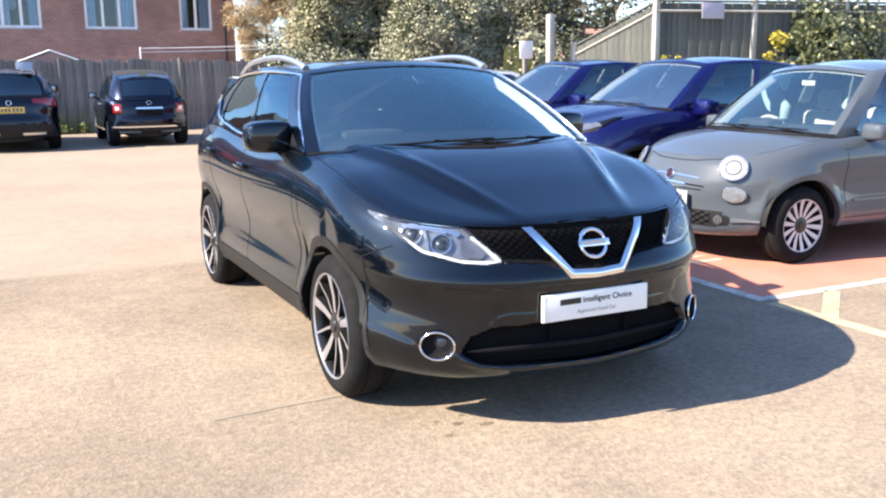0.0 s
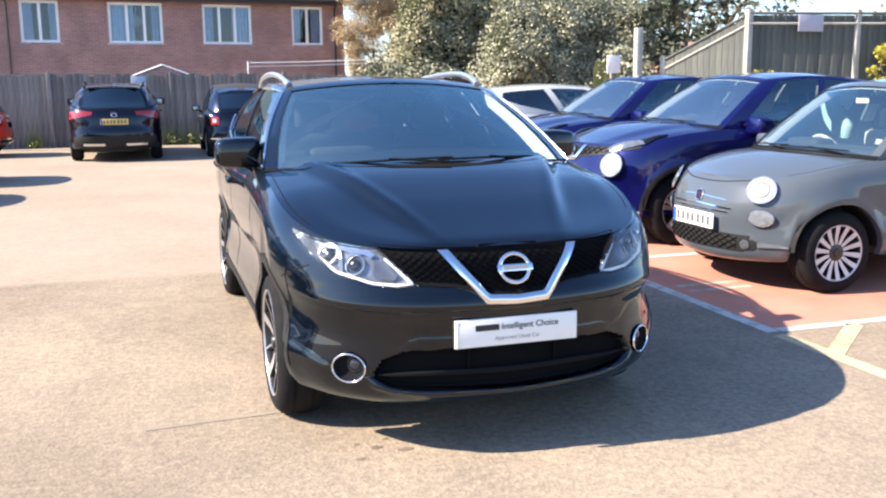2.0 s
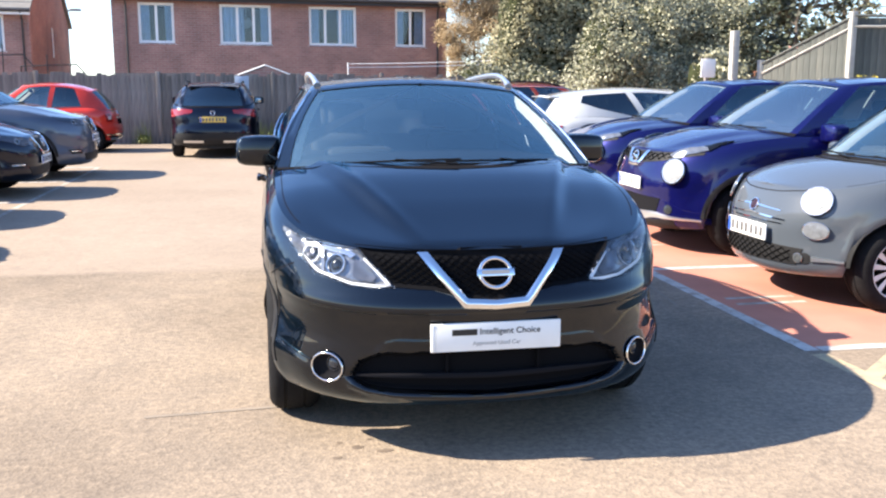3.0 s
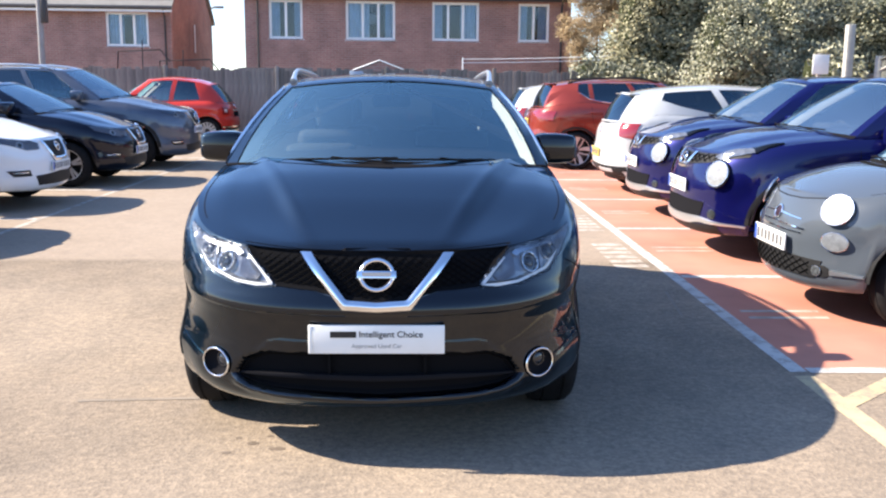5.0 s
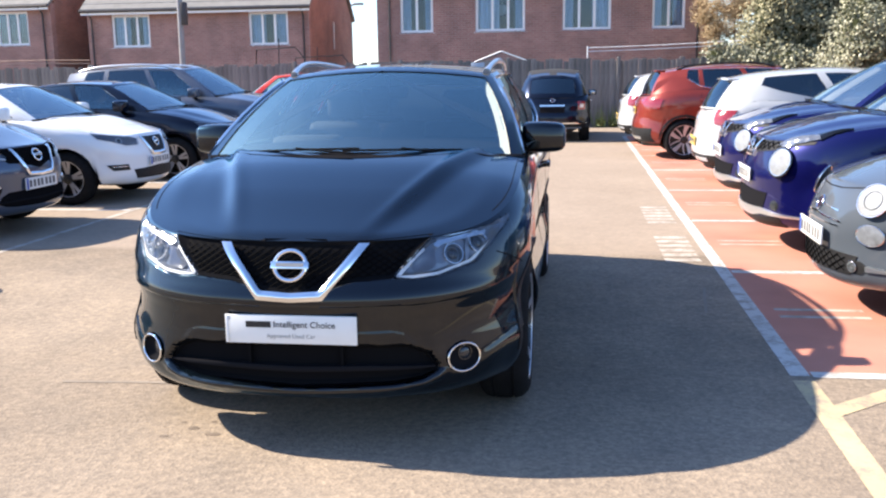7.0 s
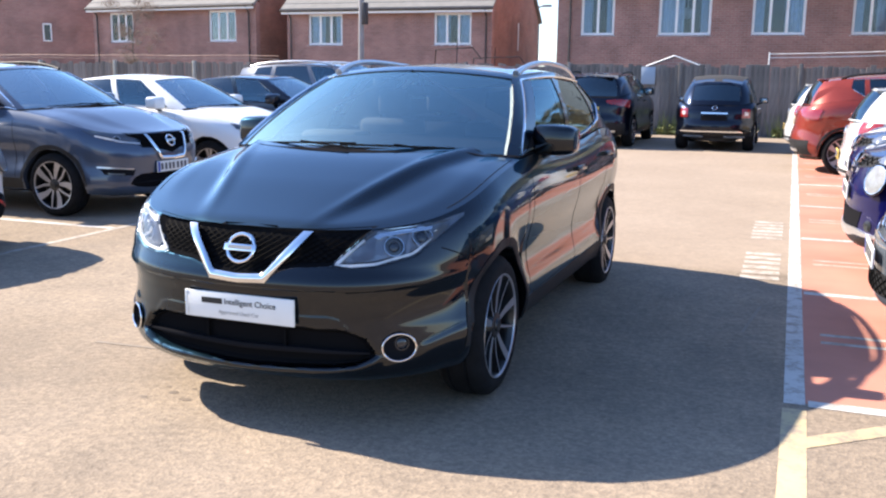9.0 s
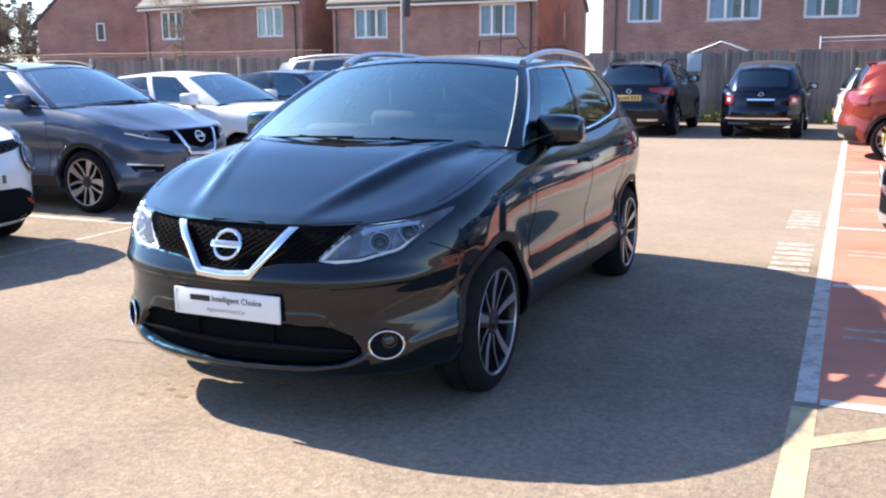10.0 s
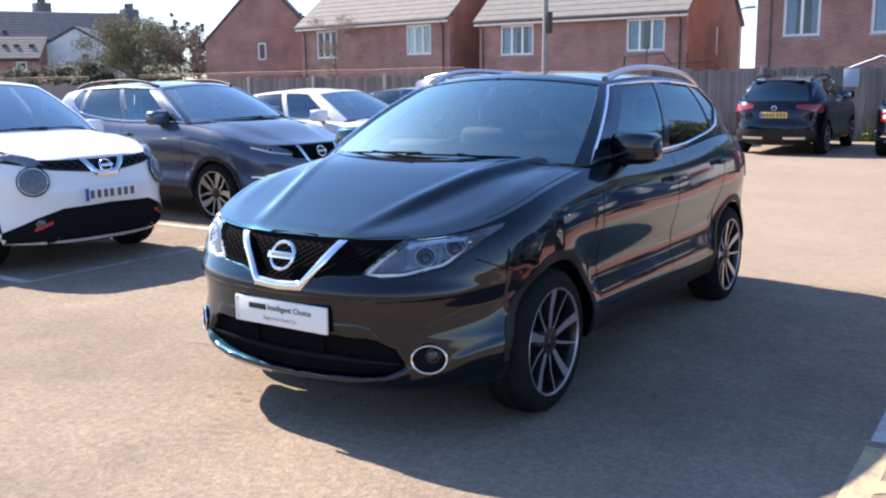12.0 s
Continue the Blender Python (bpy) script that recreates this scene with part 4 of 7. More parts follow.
def seam(skin, root, line, way, s, w=0.004, name="panel_gap", off=0.001, material=None):
    """A thin dark joint between two panels, along a line."""
    L = np.asarray(line, float)
    d = np.gradient(L, axis=0)
    d /= np.linalg.norm(d, axis=1)[:, None]
    nn = np.column_stack([-d[:, 1], d[:, 0]]) * w / 2
    n = max(6, int(np.hypot(*np.diff(L, axis=0).T).sum() / 0.04))
    return part(name, skin.strip(L + nn, L - nn, n, 1, way, s, off, 0.004), material or M["cowl"], root)


def bonnet_seams(skin, root, S, G):
    """The joint between bonnet and wings."""
    for s in (1, -1):
        line = [(p[0] - 0.03, p[1]) for p in G[:, -1, :] if -0.34 < p[1] < S["cabin"]["yA"] - 0.04][::3]
        seam(skin, root, line, "top", s, 0.004)


def roof_rail(S, root, s, y0, y1, lift, material, x_in=0.02, r=0.017):
    roof = np.array(S["cabin"]["roof"], float)
    pts = []
    for k in np.linspace(0, 1, 25):
        y = y0 + (y1 - y0) * k
        x, z = nat(roof[:, 0], roof[:, 1:], np.array([y]))[0]
        up = lift * (1 - (2 * k - 1) ** 4) ** 0.9
        pts.append((s * (x - x_in), y, z + 0.005 + up))
    bm = bmesh.new()
    tube(bm, pts, [r * (1.5 if i in (0, 24) else 1.2 if i in (1, 23) else 1) for i in range(25)], 10, 1.15)
    return part("roof_rail", bm, material, root, "satin silver roof rail" if material is M["rail"] else "")


def base_car(S, name, place, paint_m, label, group="parked cars", roof_mat=None, fine=False, trim=None, seat_mat=None):
    root = tagged(new(name), label, "car", group)
    root.empty_display_size = 0.3
    root.matrix_world = place
    step, nrow = (0.035, 124) if fine else (0.09, 20)
    G = body_rows(S, step, nrow)
    wb_ = walls_bm(G)
    hood = cap_bm(S, G, -9, S["cowl"], 56 if fine else 12)
    deck = cap_bm(S, G, S["cowl"] - 0.1, 99, 6)
    skin = Skin([wb_, hood])
    skin.plain = skin
    if S.get("sculpt"):
        plain = walls_bm(body_rows(dict(S, sculpt=None), step, nrow))
        skin.plain = Skin([plain, hood])
        plain.free()
    part("body", wb_, paint_m, root, "painted body shell", 40)
    # what lies behind the foot of the windscreen is the dashboard
    xg = max(c[-1][0] for c in G)
    inside = lambda v: v.y > S["cabin"]["yA"] - S["cabin"]["bow"] * (1 - min(1, abs(v.x) / xg) ** 2) + 0.012
    dash = hood.copy()
    bmesh.ops.delete(dash, geom=[f for f in dash.faces if not all(inside(v.co) for v in f.verts)], context="FACES")
    bmesh.ops.delete(hood, geom=[f for f in hood.faces if all(inside(v.co) for v in f.verts)], context="FACES")
    bmesh.ops.translate(dash, vec=(0, 0, -0.012), verts=dash.verts[:])
    if dash.faces:
        part("dash_top", dash, M["cowl"], root, "dark soft-touch dashboard top", 60)
    part("bonnet", hood, paint_m, root, "", 60)
    bmesh.ops.translate(deck, vec=(0, 0, -0.012), verts=deck.verts[:])
    part("cabin_tub", deck, M["cowl"], root, "dark cabin lining", 60)
    top, cols, pts = cabin(S, G, root, paint_m, roof_mat or paint_m)
    bm = bmesh.new()
    W = S["W"]
    P, nrm, wf, wr = body_columns(S, 0.12)
    rows = []
    for q, n in zip(P, nrm):
        near = min(abs(q[1] - a) for a in axles(S))
        x = max(0.0, q[0] - 0.14 * abs(n[0]) - 0.06)
        x = min(x, W - 0.3) if near < S["arch"] + 0.03 else x
        y = q[1] - 0.16 * n[1]
        rows.append([bm.verts.new((k * x, y, z)) for k, z in ((-1, 0.62), (-1, 0.25), (-0.8, 0.2), (0.8, 0.2), (1, 0.25), (1, 0.62), (-1, 0.62))])
    grid_faces(bm, rows)
    bmesh.ops.remove_doubles(bm, verts=bm.verts[:], dist=1e-5)
    bmesh.ops.recalc_face_normals(bm, faces=bm.faces[:])
    part("underbody", bm, M["plastic"], root)
    R = S["arch"] + 0.012
    for y in axles(S):
        for s in (1, -1):
            bm = bmesh.new()
            V = [[bm.verts.new((s * x, y + R * math.cos(a), S["r"] + R * math.sin(a))) for x in (W - 0.3, W - 0.05)] for a in np.linspace(0.05, math.pi - 0.05, 25)]
            grid_faces(bm, V)
            part("wheel_arch_liner", bm, M["plastic"], root)
    wheels(S, root)
    if trim:
        for y in axles(S):
            for s in (1, -1):
                R0, R1 = S["arch"] + 0.004, S["arch"] + trim
                an = np.linspace(0.02, math.pi - 0.02, 30)
                inn = [(y + R0 * math.cos(a), S["r"] + R0 * math.sin(a)) for a in an]
                out = [(y + R1 * math.cos(a), S["r"] + R1 * math.sin(a)) for a in an]
                part("arch_trim", skin.strip(out, inn, 36, 2, "side", s, 0.004, 0.01), M["plastic"], root, "black plastic arch trim")
        for s in (1, -1):
            y0, y1 = axles(S)[0] + S["arch"] + 0.02, axles(S)[1] - S["arch"] - 0.02
            zb = S["side"][0][0] + 0.012
            part("sill_trim", skin.strip([(y0, zb + 0.11), (y1, zb + 0.11)], [(y0, zb), (y1, zb)], 24, 3, "side", s, 0.006, 0.012), M["plastic"], root, "black plastic sill trim")
    seats(S, root, seat_mat or M["interior"])
    return root, skin, top, G, cols, pts


def window_trim(root, pts, cols, material, row=1, r=0.008, off=0.006, top_row=None):
    """Bright strip along the foot (and head) of the side windows."""
    idx = [i for i, c in enumerate(cols) if c[2].startswith("door") or c[2].startswith("quarter") or (c[2] == "frame" and abs(c[0][0]) > 0.3)]
    lo, hi = idx[1], idx[-3]
    for s in (1, -1):
        line = [pts[i][row] for i in range(lo, hi)]
        path = [Vector((s * (p.x + off), p.y, p.z)) for p in line]
        if top_row is not None:
            head = [pts[i][top_row] for i in range(lo, hi)]
            path = path[::-1] + [Vector((s * (p.x + off), p.y, p.z)) for p in pts[lo][row + 1:top_row]] + [Vector((s * (p.x + off), p.y, p.z)) for p in head]
        bm = bmesh.new()
        tube(bm, path, r, 6)
        part("window_trim", bm, material, root, "bright strip round the side windows")


def wipers(S, root, pts, skin):
    """Blades resting at the foot of the windscreen, and the black cowl below it."""
    foot = [p[0] for p in pts[:10]]
    row = [p[1] for p in pts[:10]]
    head = [p[2] for p in pts[:10]]

    def on_glass(x, f):
        a = abs(x)
        j = min(8, max(0, int(np.searchsorted([p.x for p in row], a)) - 1))
        k = (a - row[j].x) / (row[j + 1].x - row[j].x)
        c = row[j].lerp(row[j + 1], k).lerp(head[j].lerp(head[j + 1], k), f)
        return Vector((x, c.y - 0.014, c.z + 0.010))

    for x0, x1, f0, f1 in ((-0.58, 0.06, 0.0, 0.12), (-0.02, 0.54, 0.0, 0.1)):
        line = [on_glass(x0 + (x1 - x0) * k, f0 + (f1 - f0) * k) for k in np.linspace(0, 1, 9)]
        w = bmesh.new()
        tube(w, line, 0.0055, 6)
        tube(w, [line[4] + Vector((0, -0.006, 0.008)), on_glass(x1 - 0.02, -0.2) + Vector((0, -0.01, 0.004))], 0.0055, 6)
        part("wiper", w, M["cowl"], root)
    bm = bmesh.new()
    V = []
    for s, idx in ((-1, range(9, 0, -1)), (1, range(0, 10))):
        for i in idx:
            a, b = foot[i], row[i]
            up = Vector((0, -0.35, 0.94)) * 0.002
            f = skin.at(a.x, a.y - 0.065 * min(1, (0.82 - a.x) / 0.3), "top")[0] if a.x < 0.8 else a
            q = [f, f.lerp(a, 0.5) + Vector((0, 0, 0.004)), a + Vector((0, 0, 0.002)), a.lerp(b, 0.9)]
            V.append([bm.verts.new(Vector((s * v.x, v.y, v.z)) + up) for v in q])
    grid_faces(bm, V)
    bmesh.ops.recalc_face_normals(bm, faces=bm.faces[:])
    if sum(f.normal.z for f in bm.faces) < 0:
        bmesh.ops.reverse_faces(bm, faces=bm.faces[:])
    part("cowl_panel", bm, M["cowl"], root, "black plastic cowl below the windscreen", 60)

# ---- shapes of the car models (metres, nose to -y, front axle at y = 0) ----


def shape(fo, wb, ro, W, r, rim, lip, belt, cowl, cabin_, wheel, low=0.215, **more):
    k = (lip - low) / 0.63
    fr = [(0.215, 0.10), (0.25, 0.045), (0.33, 0.02), (0.45, 0.02), (0.55, 0.015), (0.64, 0.03), (0.72, 0.06), (0.80, 0.095), (0.845, 0.135)]
    sd = [(0.265, 0.05), (0.33, 0.022), (0.43, 0.014), (0.55, 0.026), (0.66, 0.02), (0.76, 0.002), (0.86, 0.006), (0.94, 0.03), (1.00, 0.078)]
    rb = belt[-1][1] - 0.02
    q = (rb - 0.26) / 0.80
    re = [(0.28, 0.08), (0.36, 0.02), (0.46, 0.0), (0.60, 0.0), (0.70, 0.03), (0.80, 0.045), (0.92, 0.06), (1.0, 0.09), (1.06, 0.13)]
    S = dict(fo=fo, wb=wb, ro=ro, W=W, r=r, rim=rim, arch=r + 0.055, cf=fo + 0.05, cr=ro, nf=2.6, nr=3.0, cowl=cowl, cabin=cabin_, wheel=wheel,
             front=[(low + (z - 0.215) * k, i) for z, i in fr], side=sd, rear=[(0.28 + (z - 0.28) * q, i) for z, i in re],
             top=belt, crown=[(-fo, 0.0), (-fo + 0.2, 0.022), (-0.3, 0.05), (0.0, 0.066), (0.3, 0.062), (1.0, 0.03), (wb + ro, 0.01)],
             ridge=(0.31, -0.55, 0.56, 0.25, 0.014), track=W - 0.14)
    S.update(more)
    return S


SPOKES_Q = dict(face=M["alloy"], side=M["alloy_dark"], spokes=[(36 * k, 0.007 if k % 2 else 0.012, 0.005 if k % 2 else 0.023, 4 if k % 2 else 0) for k in range(10)])
SPOKES_BUBBLE = dict(face=M["alloy_silver"], side=M["alloy_dark"], bolts=False, spokes=[(360 / 14 * k, 0.01, 0.019, 0) for k in range(14)])
SPOKES_PAIRED = dict(face=M["alloy"], side=M["alloy_dark"], spokes=[(72 * k + d, 0.016, 0.02, 0) for k in range(5) for d in (-9, 9)])
SPOKES_FACE = dict(face=M["alloy"], side=M["alloy_dark"], spokes=[(72 * k + d, 0.014, w, t) for k in range(5) for d, w, t in ((-7, 0.04, -12), (14, 0.01, 14))])

CROSSOVER = shape(0.83, 2.646, 0.83, 0.90, 0.331, 0.247, 0.845,
    [(-0.83, 0.872), (-0.45, 0.924), (-0.2, 0.970), (0.1, 1.024), (0.42, 1.070), (1.4, 1.085), (2.0, 1.115), (2.45, 1.15), (2.95, 1.13), (3.47, 1.06)], 0.60,
    dict(yA=0.47, yB=3.20, sill=0.025, bow=0.32, rise=0.035, rbow=0.09, bbow=0.13, qbow=0.10, crown=0.045, belly=0.035, rear_row=1, lift=[(0, 0.05), (1.9, 0.05), (2.3, 0.09), (2.44, 0.16), (2.66, 0.52), (2.8, 0.6)],
         roof=[(1.2, 0.59, 1.495), (1.6, 0.617, 1.522), (2.2, 0.61, 1.515), (2.8, 0.57, 1.47), (3.02, 0.55, 1.435)],
         knots=[(0.47, 1.2, "frame"), (0.72, 1.37, "door_a"), (1.50, 1.76, "frame"), (1.58, 1.84, "door_b"), (2.36, 2.40, "frame"), (2.44, 2.46, "quarter"), (2.66, 2.62, "frame"), (3.20, 3.02, "end")]),
    SPOKES_Q, arch=0.372, axle=0.03, corner=0.024, track=0.772,
    front=[(0.215, 0.11), (0.25, 0.060), (0.33, 0.044), (0.45, 0.042), (0.55, 0.032), (0.64, 0.03), (0.72, 0.06), (0.80, 0.095), (0.845, 0.135)],
    side=[(0.265, 0.05), (0.33, 0.024), (0.43, 0.012), (0.54, 0.036), (0.64, 0.034), (0.75, 0.004), (0.86, 0.004), (0.94, 0.026), (1.00, 0.068)])
SMALL_CROSSOVER = shape(0.80, 2.53, 0.79, 0.88, 0.335, 0.225, 0.915,
    [(-0.80, 0.935), (-0.4, 0.985), (-0.1, 1.02), (0.35, 1.06), (1.3, 1.07), (2.0, 1.13), (2.6, 1.13), (3.32, 1.02)], 0.52,
    dict(yA=0.42, yB=3.0, bow=0.30, rise=0.04, rbow=0.08, bbow=0.13, qbow=0.10, crown=0.045, belly=0.035,
         roof=[(1.05, 0.57, 1.525), (1.5, 0.60, 1.555), (2.1, 0.58, 1.52), (2.6, 0.53, 1.435), (2.75, 0.51, 1.39)],
         knots=[(0.42, 1.05, "frame"), (0.62, 1.2, "door_a"), (1.40, 1.62, "frame"), (1.48, 1.70, "door_b"), (2.15, 2.2, "frame"), (3.0, 2.75, "end")]),
    SPOKES_PAIRED, flare=0.03)
BUBBLE_HATCH = shape(0.69, 2.30, 0.58, 0.81, 0.298, 0.205, 0.80,
    [(-0.69, 0.82), (-0.35, 0.865), (0.0, 0.905), (0.35, 0.94), (1.2, 0.955), (2.0, 0.985), (2.5, 0.98), (2.88, 0.93)], 0.42,
    dict(yA=0.33, yB=2.66, bow=0.27, rise=0.03, rbow=0.08, bbow=0.10, qbow=0.08, crown=0.05, belly=0.03, lining=M["cream"], glazing=M["glass"],
         roof=[(0.93, 0.53, 1.445), (1.3, 0.565, 1.485), (1.8, 0.545, 1.465), (2.15, 0.50, 1.40), (2.3, 0.48, 1.35)],
         knots=[(0.33, 0.93, "frame"), (0.52, 1.07, "door_a"), (1.42, 1.52, "frame"), (1.52, 1.62, "quarter"), (2.15, 1.98, "frame"), (2.66, 2.3, "end")]),
    SPOKES_BUBBLE, nf=2.3, nr=2.5, flare=0.02, ridge=(0.3, -0.5, 0.5, 0.2, 0.0), low=0.2)
TAIL_HATCH = shape(0.80, 2.51, 0.68, 0.86, 0.31, 0.2, 0.80,
    [(-0.8, 0.82), (-0.3, 0.9), (0.3, 0.98), (1.2, 1.02), (2.0, 1.07), (2.6, 1.08), (3.19, 0.98)], 0.5,
    dict(yA=0.36, yB=2.98, bow=0.28, rise=0.03, rbow=0.08, bbow=0.13, qbow=0.10, crown=0.045, belly=0.03, lift=[(0, 0.05), (1.6, 0.05), (2.2, 0.3), (2.55, 0.6)],
         roof=[(1.05, 0.55, 1.42), (1.5, 0.58, 1.445), (2.1, 0.56, 1.42), (2.6, 0.52, 1.36), (2.75, 0.5, 1.33)],
         knots=[(0.36, 1.05, "frame"), (0.56, 1.2, "door_a"), (1.5, 1.72, "frame"), (1.6, 1.82, "quarter"), (2.55, 2.4, "frame"), (2.98, 2.75, "end")]),
    SPOKES_PAIRED)
ANGULAR_HATCH = shape(0.80, 2.525, 0.67, 0.865, 0.315, 0.215, 0.80,
    [(-0.8, 0.82), (-0.4, 0.87), (0.0, 0.94), (0.4, 0.995), (1.3, 1.03), (2.0, 1.08), (2.5, 1.09), (3.19, 0.98)], 0.5,
    dict(yA=0.40, yB=2.98, bow=0.30, rise=0.03, rbow=0.08, bbow=0.12, qbow=0.10, crown=0.04, belly=0.03,
         roof=[(1.1, 0.55, 1.39), (1.55, 0.58, 1.415), (2.1, 0.56, 1.39), (2.55, 0.52, 1.33), (2.7, 0.5, 1.30)],
         knots=[(0.40, 1.1, "frame"), (0.62, 1.25, "door_a"), (1.40, 1.62, "frame"), (1.48, 1.70, "door_b"), (2.2, 2.2, "frame"), (2.98, 2.7, "end")]),
    SPOKES_PAIRED)
LARGE_CROSSOVER = shape(0.90, 2.705, 0.98, 0.91, 0.36, 0.245, 0.95,
    [(-0.9, 0.97), (-0.45, 1.01), (0.0, 1.08), (0.45, 1.13), (1.4, 1.15), (2.2, 1.19), (3.0, 1.19), (3.68, 1.1)], 0.62,
    dict(yA=0.50, yB=3.45, bow=0.30, rise=0.03, rbow=0.08, bbow=0.12, qbow=0.10, crown=0.045, belly=0.03,
         roof=[(1.2, 0.62, 1.62), (1.7, 0.65, 1.65), (2.4, 0.64, 1.645), (3.1, 0.60, 1.59), (3.3, 0.58, 1.56)],
         knots=[(0.50, 1.2, "frame"), (0.75, 1.38, "door_a"), (1.52, 1.78, "frame"), (1.6, 1.86, "door_b"), (2.5, 2.5, "frame"), (2.58, 2.58, "quarter"), (3.0, 2.92, "frame"), (3.45, 3.3, "end")]),
    SPOKES_Q)


def poly_sd(x, z, poly):
    """Distance of points to the edge of a polygon, negative inside."""
    P = np.asarray(poly, float)
    best, inside = np.full(len(x), 9.0), np.zeros(len(x), bool)
    for (ax, az), (bx, bz) in zip(P, np.roll(P, -1, axis=0)):
        ex, ez = bx - ax, bz - az
        t = np.clip(((x - ax) * ex + (z - az) * ez) / (ex * ex + ez * ez), 0, 1)
        best = np.minimum(best, np.hypot(x - ax - t * ex, z - az - t * ez))
        if az != bz:
            inside ^= ((az > z) != (bz > z)) & (x < ax + (z - az) * ex / ez)
    return np.where(inside, -best, best)


LAMP_TOP = [(0.392, 0.712), (0.46, 0.785), (0.515, 0.847), (0.60, 0.855), (0.66, 0.862), (0.725, 0.876), (0.765, 0.892), (0.805, 0.908)]
LAMP_BOT = [(0.392, 0.708), (0.47, 0.702), (0.56, 0.708), (0.69, 0.745), (0.745, 0.80), (0.805, 0.88)]
GRILLE_TOP = [(-0.53, 0.862), (-0.30, 0.848), (0, 0.843), (0.30, 0.848), (0.53, 0.862)]
GRILLE_BOT = [(-0.40, 0.712), (-0.24, 0.70), (0, 0.64), (0.24, 0.70), (0.40, 0.712)]
INTAKE_TOP = [(-0.57, 0.352), (-0.53, 0.412), (-0.45, 0.448), (0, 0.457), (0.45, 0.448), (0.53, 0.412), (0.57, 0.352)]
INTAKE_BOT = [(-0.57, 0.345), (-0.50, 0.307), (-0.40, 0.293), (0, 0.276), (0.40, 0.293), (0.50, 0.307), (0.57, 0.345)]


def bumper_relief(x, z):
    """How far the nose of the black crossover stands in (-) or out (+) of its plain form."""
    d = np.zeros(len(x))
    lamp_sd = poly_sd(x, z, [(0.40, 0.716), (0.465, 0.78), (0.53, 0.846), (0.66, 0.864), (0.77, 0.876), (0.77, 0.845), (0.69, 0.752), (0.56, 0.715), (0.47, 0.708)])
    grille_sd = poly_sd(x, z, [(-0.02, 0.90), (0.53, 0.862), (0.40, 0.712), (0.24, 0.70), (0.0, 0.64), (-0.02, 0.64)])
    d -= 0.030 * ease((0.004 - lamp_sd) / 0.016)
    d -= 0.024 * ease((0.002 - grille_sd) / 0.012) * (lamp_sd > 0)
    # shelf below lamps and grille, ending in a crease
    zc = 0.612 + 0.05 * np.clip((x - 0.45) / 0.4, 0, 1) ** 2
    d += 0.009 * ease((0.705 - z) / 0.07) * ease((z - zc + 0.004) / 0.008) * ease((0.9 - x) / 0.2)
    d -= 0.006 * ease((zc - z) / 0.06) * ease((z - 0.30) / 0.2)
    # raised panel round plate and intake
    panel = poly_sd(x, z, [(-0.1, 0.505), (0.40, 0.503), (0.435, 0.492), (0.548, 0.362), (0.575, 0.30), (0.3, 0.255), (-0.1, 0.245)])
    d += 0.004 * ease((0.004 - panel) / 0.006)
    intake = poly_sd(x, z, [(-0.1, 0.457)] + INTAKE_TOP[3:] + INTAKE_BOT[:2:-1] + [(-0.1, 0.276)])
    d -= 0.05 * ease((0.006 - intake) / 0.02)
    # chin below the intake, running out to the corners
    zl = np.interp(x, [0, 0.4, 0.5, 0.57, 0.66], [0.256, 0.273, 0.288, 0.322, 0.35])
    d += 0.010 * np.exp(-(((z - zl) / 0.017) ** 2)) * ease((0.62 - x) / 0.08)
    # round well of the fog lamp
    d -= 0.034 * ease((1.02 - np.hypot((x - 0.652) / 0.054, (z - 0.378) / 0.056)) / 0.2)
    # the corner below the line from the fog lamp to the wheel arch stands out a little
    zk = 0.385 + 0.065 * (x - 0.70) / 0.145
    d += 0.004 * ease((zk - z) / 0.03) * ease((z - zk + 0.12) / 0.08) * ease((x - 0.70) / 0.05) * ease((0.9 - x) / 0.03)
    return d


def stand(x, y, turn):
    """Where a car stands: its front axle at x, y, on the sloping ground."""
    return Matrix.Translation((x, y, gz(y))) @ Matrix.Rotation(math.atan(0.012) if y > 1 else 0.0, 4, "X") @ Matrix.Rotation(radians(turn), 4, "Z")


def mesh_bars(skin, root, xs, zlo, zhi, pitch=0.03, slope=0.62, w=0.006, material=None, name="grille_mesh", off=0.012):
    """A honeycomb-like lattice of two crossing sets of bars between two heights given as lines."""
    bm = bmesh.new()
    x0, x1 = xs
    zl = lambda x: float(np.interp(x, *np.array(zlo).T))
    zh = lambda x: float(np.interp(x, *np.array(zhi).T))
    for d in (1, -1):
        c = x0 - 1
        while c < x1 + 1:
            run = []
            for k in range(60):
                x = x0 + (x1 - x0) * k / 59
                z = 0.6 + d * slope * (x - c)
                if zl(x) <= z <= zh(x):
                    p, n = skin.at(x, z, "front")
                    run.append(p + n * off)
                elif len(run) > 1:
                    tube(bm, run, w / 2, 4)
                    run = []
                else:
                    run = []
            if len(run) > 1:
                tube(bm, run, w / 2, 4)
            c += pitch / slope
    return part(name, bm, material or M["grille"], root, "", None)


